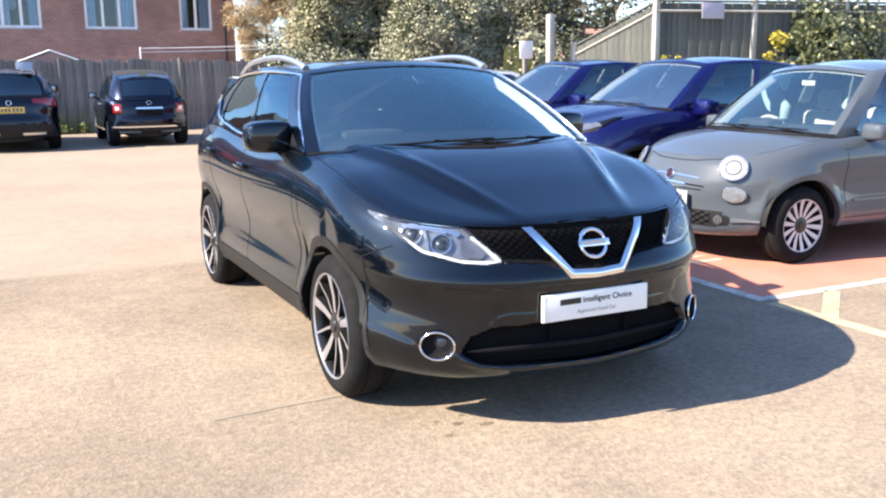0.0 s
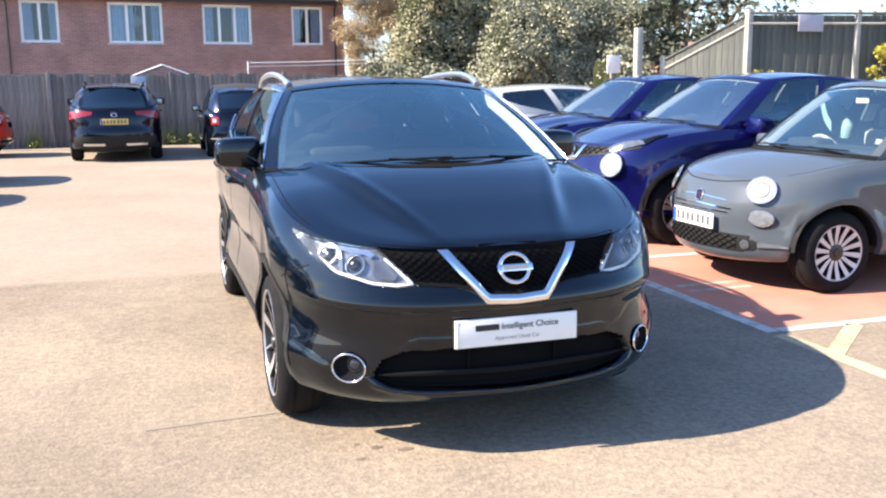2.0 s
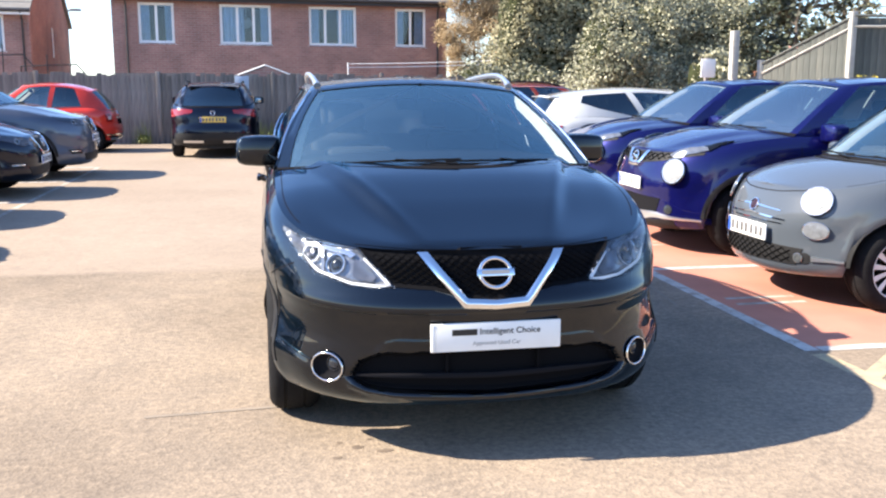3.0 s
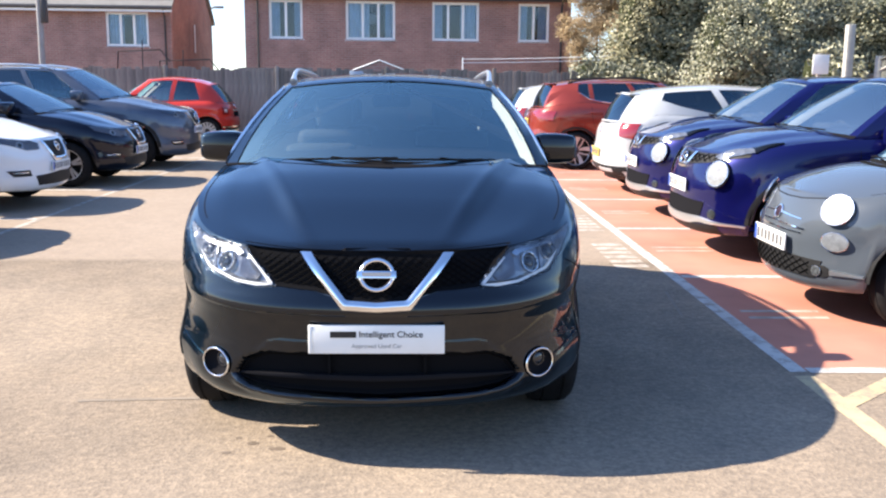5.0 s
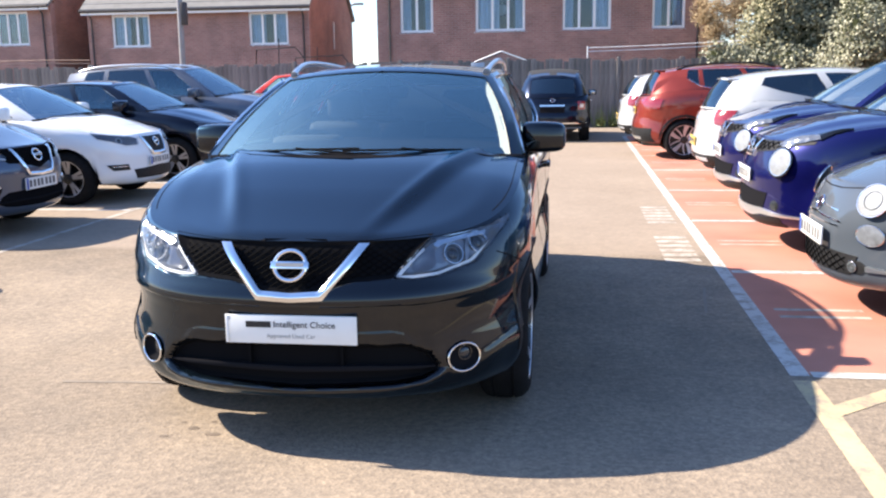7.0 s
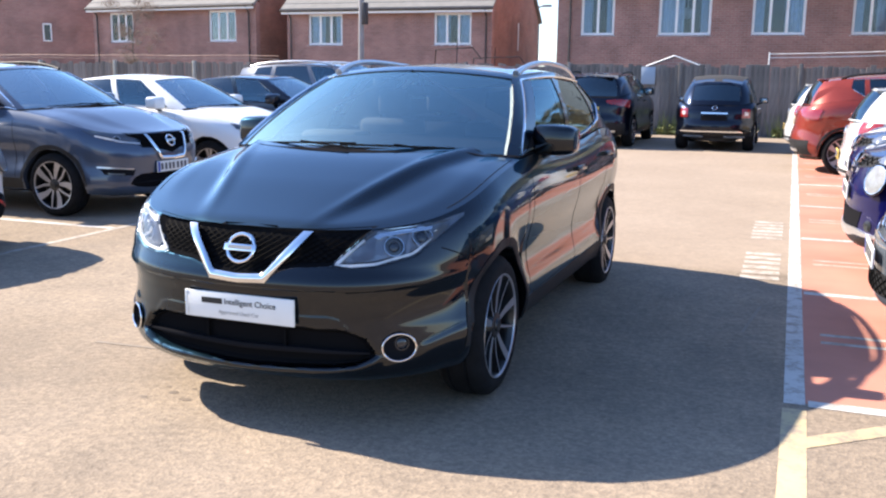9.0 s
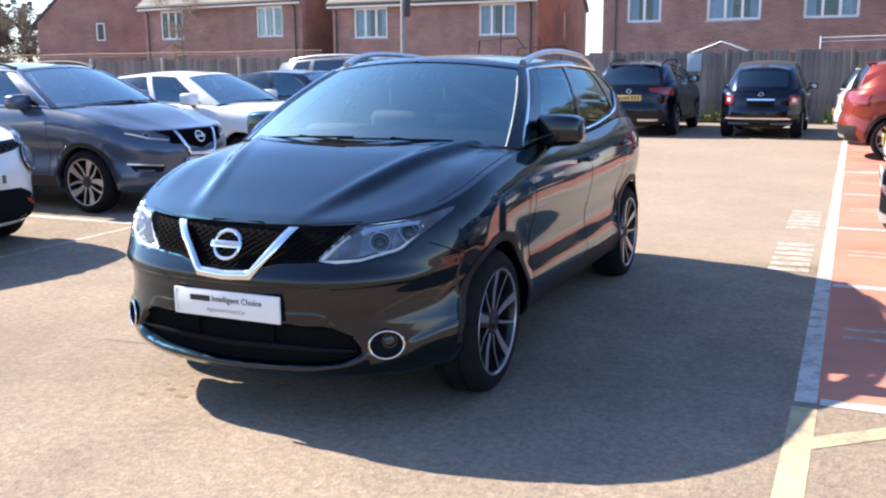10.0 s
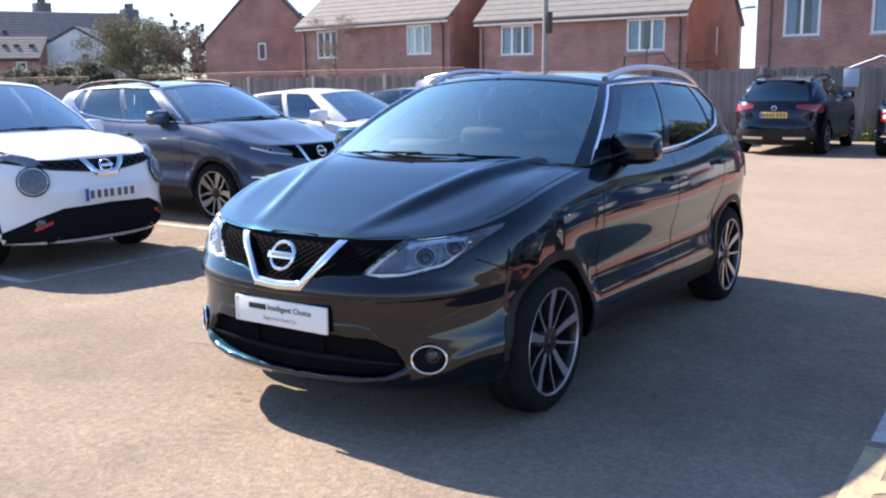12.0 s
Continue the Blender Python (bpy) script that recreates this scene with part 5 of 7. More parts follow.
def v_trim(skin, root, zt, zb, x_top, x_bot, w, material, off=0.02, name="chrome_grille_v"):
    """A V with straight arms and a broad flat foot, laid on the skin as one bar."""
    def line(k):
        run = (x_top - x_bot) / (zt - zb)
        side = k * math.hypot(1, run)
        foot = zb + k * 1.05
        half = [(x_top - side, zt), (x_bot + run * k * 1.05 - side, foot), (0, foot - 0.007)]
        P = np.array([(-x, z) for x, z in half] + half[-2::-1])
        u = np.linspace(0, 4, 49)
        return np.column_stack([np.interp(u, np.arange(5), P[:, 0]), np.interp(u, np.arange(5), P[:, 1])])
    return part(name, skin.strip(line(0), line(w), 48, 6, "front", 1, off, 0.022, 0.011), material, root, "V-shaped chrome grille trim", 30)


def tail_fittings(skin, root, S, lamps, plate_z, bumper, yellow=True, badge_z=None, bar_z=None, lampmat=None):
    for s in (1, -1):
        top, bot = lamps
        lamp(skin, root, top, bot, "rear", s, lampmat or M["tail_red"], False, n=10, m=5, name="tail_lamp", off=0.012)
    p, n = skin.at(0, plate_z, "rear")
    if yellow is not None:
        plate(root, p.y + 0.014, plate_z, 1, yellow)
    if badge_z:
        badge(skin, root, 0, badge_z, "rear", 0.045, False, 0.01)
    if bar_z:
        part("tailgate_bar", skin.strip([(-0.26, bar_z + 0.018), (0.26, bar_z + 0.018)], [(-0.26, bar_z - 0.012), (0.26, bar_z - 0.012)], 12, 2, "rear", 1, 0.014), M["chrome"], root)
    z0, z1, material = bumper
    part("rear_bumper_trim", skin.strip([(-0.78, z1), (0.78, z1)], [(-0.78, z0), (0.78, z0)], 30, 4, "rear", 1, 0.006), M["plastic"], root, "black lower bumper")
    for s in (1, -1):
        part("bumper_strip", skin.strip([(0.2, z0 + 0.085), (0.6, z0 + 0.085)], [(0.2, z0 + 0.045), (0.6, z0 + 0.045)], 10, 2, "rear", s, 0.014), material, root)


def door_seams(skin, root, S, lines):
    for s in (1, -1):
        for ln in lines:
            seam(skin, root, ln, "side", s, 0.006)


# ---- the black crossover ----


def headlight(skin, root, s, main):
    """Swept lamp: a dark well, a bright brow, two projectors, a boomerang light guide and a clear cover."""
    smooth, n = skin.plain, 26 if main else 12
    k = -0.020 if main else 0.006
    h = part("headlight", skin.strip([(x, z - 0.005) for x, z in LAMP_TOP], [(x, z + 0.009) for x, z in LAMP_BOT], n, 8, "front", s, 0.002), M["lamp_well"], root, "clear swept headlight with two projectors")
    part("brow_reflector", smooth.strip([(0.535, 0.830), (0.55, 0.843), (0.64, 0.857), (0.725, 0.865)], [(0.555, 0.818), (0.57, 0.829), (0.64, 0.842), (0.725, 0.852)], 20, 3, "front", s, k + 0.012, 0.02), M["reflector"], h)
    part("inner_reflector", smooth.strip([(0.462, 0.752), (0.50, 0.795), (0.545, 0.822)], [(0.48, 0.733), (0.53, 0.738), (0.555, 0.748)], 10, 5, "front", s, k + 0.002, 0.014, -0.006), M["facets_dark"], h)
    for a, b, r in ((0.618, 0.792, 0.039), (0.706, 0.828, 0.043)):
        seat = smooth.seat(a, b, "front", s, k)
        bm = bmesh.new()
        lathe(bm, [(-0.02, r * 1.12), (0.004, r * 1.12), (0.008, r * 1.05), (0.008, r * 0.98), (-0.004, r * 0.80)], 28, "z")
        bmesh.ops.recalc_face_normals(bm, faces=bm.faces[:])
        g = part("projector", seated(bm, seat), M["chrome"], h, "chrome-ringed projector", 40)
        part("projector_well", seated(dome_bm(r * 0.82, r * 0.04), seat @ Matrix.Translation((0, 0, -0.004))), M["lamp_dark"], g, "", 180)
        part("projector_lens", seated(dome_bm(r * 0.62, r * 0.3), seat @ Matrix.Translation((0, 0, -0.002))), M["lens"], g, "round glass lens", 180)
    part("lamp_divider", smooth.strip([(0.655, 0.852), (0.667, 0.855)], [(0.662, 0.758), (0.674, 0.765)], 3, 8, "front", s, k + 0.008, 0.02), M["lamp_well"], h)
    part("turn_lamp", smooth.strip([(0.735, 0.848), (0.762, 0.853)], [(0.74, 0.818), (0.762, 0.843)], 6, 4, "front", s, k + 0.004, 0.014, -0.004), M["facets"], h)
    part("light_guide", smooth.strip([(0.408, 0.722), (0.47, 0.722), (0.56, 0.728), (0.68, 0.764), (0.765, 0.842)], [(0.408, 0.712), (0.47, 0.706), (0.56, 0.712), (0.686, 0.750), (0.768, 0.834)], 24, 2, "front", s, k + 0.014, 0.02), M["light_guide"], h, "pale boomerang light guide")
    part("light_guide", smooth.strip([(0.408, 0.724), (0.45, 0.775), (0.495, 0.825)], [(0.425, 0.724), (0.463, 0.768), (0.508, 0.815)], 10, 2, "front", s, k + 0.012, 0.02), M["light_guide"], h, "pale boomerang light guide")
    part("lamp_cover", smooth.strip(LAMP_TOP, LAMP_BOT, n, 8, "front", s, 0.003 if main else 0.022, 0.004), M["clear"], h, "clear lamp cover", 60).visible_shadow = False
    return h


def crossover(name, place, paint_m, label, main=False, group="parked cars", face="old", rail=True, rear=True, front=True):
    S = dict(CROSSOVER)
    if face == "new":
        S["wheel"] = SPOKES_FACE
    if main:
        S["cabin"] = dict(S["cabin"], glazing=M["glass"])
        S["ridge"] = (0.30, -0.55, 0.60, 0.30, 0.032)
        S["sculpt"], S["cols"], S["ridge_w"], S["edge"], S["full"] = bumper_relief, 104, 0.042, 0.12, 3.4
        S["crown"] = [(-0.83, -0.02), (-0.695, 0.0), (-0.66, 0.013), (-0.60, 0.024), (-0.5, 0.031), (-0.3, 0.037), (0.0, 0.047), (0.3, 0.053), (1.0, 0.03), (3.5, 0.01)]
    root, skin, top, G, cols, pts = base_car(S, name, place, paint_m, label, group, fine=main, trim=0.045)
    for s in (1, -1):
        door_mirror(S, root, s, 0.912, 0.85, 1.155, paint_m, 0.235, 0.165)
        handle(skin, root, 1.48, 0.955, s, paint_m)
        handle(skin, root, 2.34, 0.99, s, paint_m)
        part("mirror_sail", top.strip([(0.80, 1.185), (0.845, 1.185)], [(0.60, 1.10), (0.752, 1.10)], 8, 6, "side", s, 0.004, 0.008), M["cowl"], root, "black corner panel before the side window")
        if rail:
            roof_rail(S, root, s, 1.22, 2.8, 0.05, M["rail"] if main else M["plastic"], r=0.0145)
    door_seams(skin, root, S, [[(0.52, 0.40), (0.50, 0.7), (0.50, 0.98)], [(1.52, 0.36), (1.55, 0.7), (1.56, 1.07)], [(2.22, 0.62), (2.36, 0.75), (2.42, 0.95), (2.42, 1.1)], [(0.54, 0.385), (1.3, 0.37), (2.2, 0.385)]])
    window_trim(root, pts, cols, M["chrome"], 1, 0.008, 0.006, 7)
    wipers(S, root, pts, skin)
    bonnet_seams(skin, root, S, G)
    if front:
        smooth, old = skin.plain, face == "old"
        part("upper_grille", skin.strip(GRILLE_TOP, GRILLE_BOT, 60, 10, "front", 1, 0.002), M["void"], root, "black grille panel")
        mesh_bars(smooth, root, (-0.5, 0.5), [(-0.5, 0.83), (-0.40, 0.722), (-0.24, 0.712), (-0.1, 0.672), (0.1, 0.672), (0.24, 0.712), (0.40, 0.722), (0.5, 0.83)], [(-0.5, 0.852), (0, 0.838), (0.5, 0.852)], 0.024 if main else 0.045, w=0.0046 if main else 0.006, off=-0.016 if main else 0.006)
        v_trim(smooth, root, 0.834, *((0.633, 0.298, 0.13, 0.032) if old else (0.575, 0.33, 0.20, 0.036)), M["chrome"], 0.012 if main else 0.02)
        b = badge(smooth, root, 0, 0.757, "front", 0.062, True, 0.016 if main else 0.028)
        part("badge_print", seated(boxed(-0.055, 0.055, -0.0075, 0.0075, 0.0125, 0.0132), smooth.seat(0, 0.757, "front", 1, 0.016 if main else 0.028)), M["ink_grey"], b)
        part("lower_intake", skin.strip([(x * 0.975, z - 0.006) for x, z in INTAKE_TOP], [(x * 0.975, z + 0.006 - 0.008 * (abs(x) > 0.55)) for x, z in INTAKE_BOT], 60, 10, "front", 1, 0.003), M["void"], root, "black lower intake")
        part("intake_blade", smooth.strip([(-0.55, 0.356), (-0.3, 0.366), (0, 0.36), (0.3, 0.366), (0.55, 0.356)], [(-0.55, 0.348), (-0.3, 0.346), (0, 0.338), (0.3, 0.346), (0.55, 0.348)], 40, 3, "front", 1, -0.014 if main else 0.012, 0.03, 0.004), M["cowl"], root)
        if main:
            for x in (-0.19, 0.19):
                part("intake_rib", smooth.strip([(x - 0.006, 0.452), (x + 0.006, 0.452)], [(x - 0.006, 0.362), (x + 0.006, 0.362)], 2, 6, "front", 1, -0.026, 0.02), M["void"], root)
        for s in (1, -1):
            if face == "new":
                h = lamp(skin, root, [(0.40, 0.785), (0.60, 0.848), (0.80, 0.892)], [(0.42, 0.742), (0.60, 0.768), (0.78, 0.842)], "front", s, M["facets_dark"], True, [(0.62, 0.805, 0.03)], 16, 5, deep=0.014)
                part("running_light", skin.strip([(0.42, 0.758), (0.60, 0.784), (0.76, 0.846)], [(0.42, 0.744), (0.60, 0.768), (0.76, 0.830)], 16, 1, "front", s, 0.009, 0.006), M["light_guide"], h)
                part("bumper_slat", skin.strip([(0.52, 0.505), (0.78, 0.535)], [(0.52, 0.490), (0.78, 0.518)], 12, 2, "front", s, 0.012, 0.012), M["rail"], root)
                f = part("fog_lamp", skin.strip([(0.50, 0.485), (0.77, 0.515)], [(0.53, 0.43), (0.75, 0.45)], 12, 3, "front", s, 0.005), M["cowl"], root, "slim fog lamp in a dark slot")
                part("fog_lens", skin.strip([(0.60, 0.455), (0.73, 0.468)], [(0.61, 0.44), (0.72, 0.45)], 8, 1, "front", s, 0.011, 0.008), M["facets_light"], f)
                continue
            headlight(skin, root, s, main)
            seat = smooth.seat(0.652, 0.378, "front", s, 0.004)
            f = part("fog_lamp", seated(ring_bm(0.071, 0.0040, sy=0.8), seat), M["chrome"], root, "fog lamp in a chrome ring")
            bm = bmesh.new()
            for ring in lathe(bm, [(0.0, 0.071), (-0.012, 0.066), (-0.024, 0.052), (-0.028, 0.03), (-0.028, 0.002)] if main else [(0.001, 0.071), (0.002, 0.002)], 36, "z"):
                for v in ring:
                    v.co.y *= 0.8
            bmesh.ops.recalc_face_normals(bm, faces=bm.faces[:])
            part("fog_lamp_well", seated(bm, seat), M["cowl"], f, "", 60)
            bm = dome_bm(0.027, 0.012)
            lathe(bm, [(-0.004, 0.031), (0.004, 0.031), (0.004, 0.027)], 24, "z")
            part("fog_lens", seated(bm, seat @ Matrix.Translation((0.016, 0.012, -0.026 if main else 0.002))), M["lens"], f, "", 60)
            if main:
                seam(skin.plain, root, [(-0.47, 0.775), (-0.38, 0.735), (-0.285, 0.70)], "side", s, 0.005)
                part("bumper_crease", skin.strip([(0.716, 0.394), (0.76, 0.414), (0.80, 0.432), (0.838, 0.450)], [(0.716, 0.389), (0.76, 0.409), (0.80, 0.427), (0.838, 0.445)], 18, 1, "front", s, 0.005, 0.012), paint_m, root)
                part("washer_cap", smooth.strip([(0.70, 0.66), (0.745, 0.668)], [(0.70, 0.63), (0.745, 0.638)], 4, 3, "front", s, 0.004, 0.006), paint_m, root)
        if main:
            y = skin.plain.at(0, 0.517, "front")[0].y - 0.004
            p = part("dealer_plate", seated(boxed(-0.262, 0.262, -0.006, 0.006, -0.0565, 0.0565, bevel=0.003), pose(0, y, 0.517)), M["plate_white"], root, "white dealer plate with black print")

            def words(text, x0, x1, z, material, nm, bold):
                c = bpy.data.curves.new(nm, "FONT")
                c.body, c.size, c.align_x, c.align_y, c.extrude, c.offset = text, 1.0, "LEFT", "CENTER", 0.01, bold
                tmp = bpy.data.objects.new(nm, c)
                me = bpy.data.meshes.new_from_object(tmp)
                bpy.data.objects.remove(tmp)
                xs = [v.co.x for v in me.vertices]
                k = (x1 - x0) / (max(xs) - min(xs))
                me.transform(Matrix.Diagonal((k, k, k, 1)) @ Matrix.Translation((-min(xs), 0, 0)))
                me.materials.append(material)
                o = new(nm, me)
                o.parent = p
                o.matrix_local = pose(x0, y - 0.0070, z, 90, 0, 0)

            words("Intelligent Choice", -0.066, 0.178, 0.537, M["ink"], "print", 0.012)
            part("brand_bar", boxed(-0.178, -0.078, y - 0.008, y - 0.0063, 0.525, 0.549), M["ink"], p)
            words("Approved Used Car", -0.096, 0.098, 0.491, M["ink_grey"], "print", 0.0)
            part("plate_lip", boxed(-0.258, -0.246, y - 0.011, y - 0.0062, 0.464, 0.570, bevel=0.002), M["plate_white"], p)
        else:
            y = skin.at(0, 0.5, "front")[0].y - 0.012
            plate(root, y, 0.5)
    if rear:
        tail_fittings(skin, root, S, ([(0.40, 0.99), (0.6, 1.01), (0.84, 1.0)], [(0.42, 0.93), (0.6, 0.90), (0.84, 0.84)]), 0.80, (0.29, 0.52, M["rail"]), badge_z=0.93)
        bm = bmesh.new()
        box(bm, -0.48, 0.48, 2.98, 3.13, 1.455, 1.474, 0.008)
        part("roof_spoiler", bm, paint_m, root)
    return root


def small_crossover(name, place, paint_m, label, group="parked cars", bumper=None):
    S = SMALL_CROSSOVER
    root, skin, top, G, cols, pts = base_car(S, name, place, paint_m, label, group, trim=0.05)
    for s in (1, -1):
        door_mirror(S, root, s, 0.93, 0.72, 1.10, paint_m)
        handle(skin, root, 1.35, 0.94, s, paint_m)
        round_lamp(skin, root, 0.60, 0.752, 0.108, "front", s, name="headlight", rim=M["chrome"], off=0.018, bowl=M["lamp_white"], inner=False)
        part("lamp_surround", seated(ring_bm(0.116, 0.009), skin.seat(0.60, 0.752, "front", s, 0.012)), M["gloss_black"], root, "black ring round the lamp")
        up = part("upper_lamp", skin.strip([(0.50, -0.62), (0.57, -0.50), (0.66, -0.36)], [(0.60, -0.58), (0.69, -0.46), (0.745, -0.36)], 12, 5, "top", s, 0.012, 0.02, 0.018), M["lamp_well"], root, "pale raised upper lamp")
        part("lamp_tail", skin.strip([(0.655, -0.365), (0.70, -0.24), (0.735, -0.13)], [(0.748, -0.365), (0.762, -0.24), (0.745, -0.13)], 10, 4, "top", s, 0.013, 0.02, 0.016), M["gloss_black"], up)
    door_seams(skin, root, S, [[(0.45, 0.40), (0.45, 0.7), (0.46, 0.98)], [(1.42, 0.36), (1.45, 0.7), (1.46, 1.05)]])
    wipers(S, root, pts, skin)
    bonnet_seams(skin, root, S, G)
    part("upper_grille", skin.strip([(-0.74, 0.925), (-0.4, 0.912), (0, 0.905), (0.4, 0.912), (0.74, 0.925)], [(-0.74, 0.905), (-0.45, 0.835), (0, 0.785), (0.45, 0.835), (0.74, 0.905)], 40, 5, "front", 1, 0.004), M["plastic"], root, "black grille panel")
    mesh_bars(skin, root, (-0.62, 0.62), [(-0.62, 0.885), (-0.45, 0.845), (0, 0.80), (0.45, 0.845), (0.62, 0.885)], [(-0.62, 0.912), (0, 0.898), (0.62, 0.912)], 0.05, w=0.008)
    v_trim(skin, root, 0.905, 0.765, 0.22, 0.11, 0.045, M["chrome"])
    badge(skin, root, 0, 0.84, "front", 0.055, True, 0.024)
    part("lower_cladding", skin.strip([(-0.85, 0.315), (-0.60, 0.46), (-0.42, 0.525), (0, 0.54), (0.42, 0.525), (0.60, 0.46), (0.85, 0.315)], [(-0.85, 0.235), (-0.6, 0.228), (-0.4, 0.224), (0, 0.222), (0.4, 0.224), (0.6, 0.228), (0.85, 0.235)], 60, 7, "front", 1, 0.003), M["cowl"] if bumper else paint_m, root, "lower bumper")
    part("lower_intake", skin.strip([(-0.50, 0.50), (0, 0.515), (0.50, 0.50)], [(-0.46, 0.36), (0, 0.35), (0.46, 0.36)], 30, 5, "front", 1, 0.008), M["cowl"], root, "black lower intake")
    if bumper:
        for s in (1, -1):
            part("red_accent", skin.strip([(0.50, 0.43), (0.62, 0.375)], [(0.50, 0.405), (0.62, 0.352)], 6, 2, "front", s, 0.012, 0.01), M["pen"], root, "red accent strip")
    else:
        part("bumper_blade", skin.strip([(-0.80, 0.335), (-0.62, 0.345), (-0.45, 0.375), (-0.3, 0.37), (0, 0.36), (0.3, 0.37), (0.45, 0.375), (0.62, 0.345), (0.80, 0.335)], [(-0.80, 0.322), (-0.62, 0.322), (-0.45, 0.325), (-0.3, 0.30), (0, 0.29), (0.3, 0.30), (0.45, 0.325), (0.62, 0.322), (0.80, 0.322)], 48, 3, "front", 1, 0.016, 0.02, 0.006), M["rail"], root, "silver bumper blade")
        part("chin", skin.strip([(-0.62, 0.315), (-0.3, 0.295), (0, 0.285), (0.3, 0.295), (0.62, 0.315)], [(-0.62, 0.235), (-0.3, 0.228), (0, 0.224), (0.3, 0.228), (0.62, 0.235)], 40, 3, "front", 1, 0.006), M["plastic"], root, "black lower lip")
    for s in (1, -1):
        round_lamp(skin, root, 0.58, 0.405, 0.04, "front", s, name="fog_lamp", rim=M["plastic"], off=0.006, bowl=M["lamp_dark"])
    y = skin.at(0, 0.62, "front")[0].y - 0.012
    plate(root, y, 0.62)
    return root


def bubble_hatch(name, place, paint_m, label, group="parked cars", front=True, rear=True, roof_mat=None):
    S = BUBBLE_HATCH
    if roof_mat:
        S = dict(S, cabin=dict(S["cabin"], rear_row=2, head=0.86))
    root, skin, top, G, cols, pts = base_car(S, name, place, paint_m, label, group, roof_mat=roof_mat, seat_mat=M["cream"] if front else None)
    for s in (1, -1):
        door_mirror(S, root, s, 0.87, 0.62, 0.99, paint_m, 0.19, 0.13)
        handle(skin, root, 1.30, 0.83, s, M["chrome"])
        part("side_strip", skin.strip([(0.5, 0.47), (1.8, 0.47)], [(0.5, 0.455), (1.8, 0.455)], 20, 2, "side", s, 0.008), M["chrome"] if not front else paint_m, root)
    door_seams(skin, root, S, [[(0.42, 0.33), (0.40, 0.6), (0.40, 0.9)], [(1.46, 0.33), (1.52, 0.6), (1.50, 0.94)], [(0.42, 0.33), (1.46, 0.33)]])
    wipers(S, root, pts, skin)
    bonnet_seams(skin, root, S, G)
    if front:
        for s in (1, -1):
            round_lamp(skin, root, 0.53, 0.735, 0.105, "front", s, 0.95, off=0.02, bowl=M["lamp_white"])
            round_lamp(skin, root, 0.565, 0.545, 0.088, "front", s, 0.68, name="lower_lamp", off=0.014, bowl=M["lamp_white"], inner=False)
            part("chrome_whisker", skin.strip([(0.05, 0.668), (0.30, 0.652)], [(0.05, 0.658), (0.30, 0.646)], 10, 2, "front", s, 0.006), M["chrome"], root)
            part("chrome_strip", skin.strip([(0.0, 0.610), (0.36, 0.594)], [(0.0, 0.602), (0.36, 0.586)], 12, 1, "front", s, 0.008), M["chrome"], root)
            part("chrome_strip", skin.strip([(0.0, 0.572), (0.34, 0.568)], [(0.0, 0.566), (0.34, 0.562)], 12, 1, "front", s, 0.008), M["chrome"], root)
            part("chrome_spike", skin.strip([(0.55, 0.362), (0.63, 0.358), (0.745, 0.348)], [(0.55, 0.332), (0.63, 0.338), (0.745, 0.344)], 10, 2, "front", s, 0.014), M["rail"], root)
            part("fog_bezel", skin.strip([(0.405, 0.372), (0.43, 0.384), (0.52, 0.384), (0.545, 0.368)], [(0.405, 0.322), (0.43, 0.308), (0.52, 0.308), (0.545, 0.324)], 14, 3, "front", s, 0.005, 0.012), M["plastic"], root, "black fog lamp bezel")
            round_lamp(skin, root, 0.475, 0.346, 0.033, "front", s, name="fog_lamp", off=0.012)
        part("window_sticker", boxed(-0.16, -0.02, 0.90, 0.905, 1.325, 1.375), M["plate_white"], root, "white paper sticker behind the windscreen")
        seam(skin, root, [(-0.42, 0.80), (-0.2, 0.775), (0, 0.77), (0.2, 0.775), (0.42, 0.80)], "front", 1, 0.006)
        badge(skin, root, 0, 0.66, "front", 0.045, False, 0.006)
        part("badge_disc", seated(dome_bm(0.039, 0.008), skin.seat(0, 0.66, "front", 1, 0.004)), M["badge_red"], root, "dark red badge disc", 180)
        part("lower_grille", skin.strip([(-0.5, 0.41), (0, 0.42), (0.5, 0.41)], [(-0.46, 0.295), (0, 0.285), (0.46, 0.295)], 24, 4, "front", 1, 0.006), M["plastic"], root, "black mesh lower grille")
        mesh_bars(skin, root, (-0.42, 0.42), [(-0.42, 0.30), (0, 0.292), (0.42, 0.30)], [(-0.42, 0.404), (0, 0.413), (0.42, 0.404)], 0.045, w=0.007, off=0.01)
        y = skin.at(0, 0.49, "front")[0].y - 0.02
        plate(root, y, 0.49)
    if rear:
        tail_fittings(skin, root, S, ([(0.53, 0.85), (0.68, 0.85)], [(0.53, 0.68), (0.68, 0.68)]), 0.66, (0.24, 0.36, M["chrome"]), badge_z=0.87, bar_z=0.765, yellow=None)
        part("bumper_chrome", skin.strip([(-0.72, 0.41), (0, 0.415), (0.72, 0.41)], [(-0.72, 0.385), (0, 0.39), (0.72, 0.385)], 30, 2, "rear", 1, 0.012), M["chrome"], root, "full-width chrome bumper strip")
        for s in (1, -1):
            part("lamp_centre", skin.strip([(0.575, 0.80), (0.64, 0.80)], [(0.575, 0.73), (0.64, 0.73)], 6, 3, "rear", s, 0.018), M["tail_clear"], root)
        part("plate_recess", skin.strip([(-0.26, 0.735), (0.26, 0.735)], [(-0.26, 0.62), (0.26, 0.62)], 12, 3, "rear", 1, 0.006), M["cowl"], root, "dark empty plate recess")
    return root


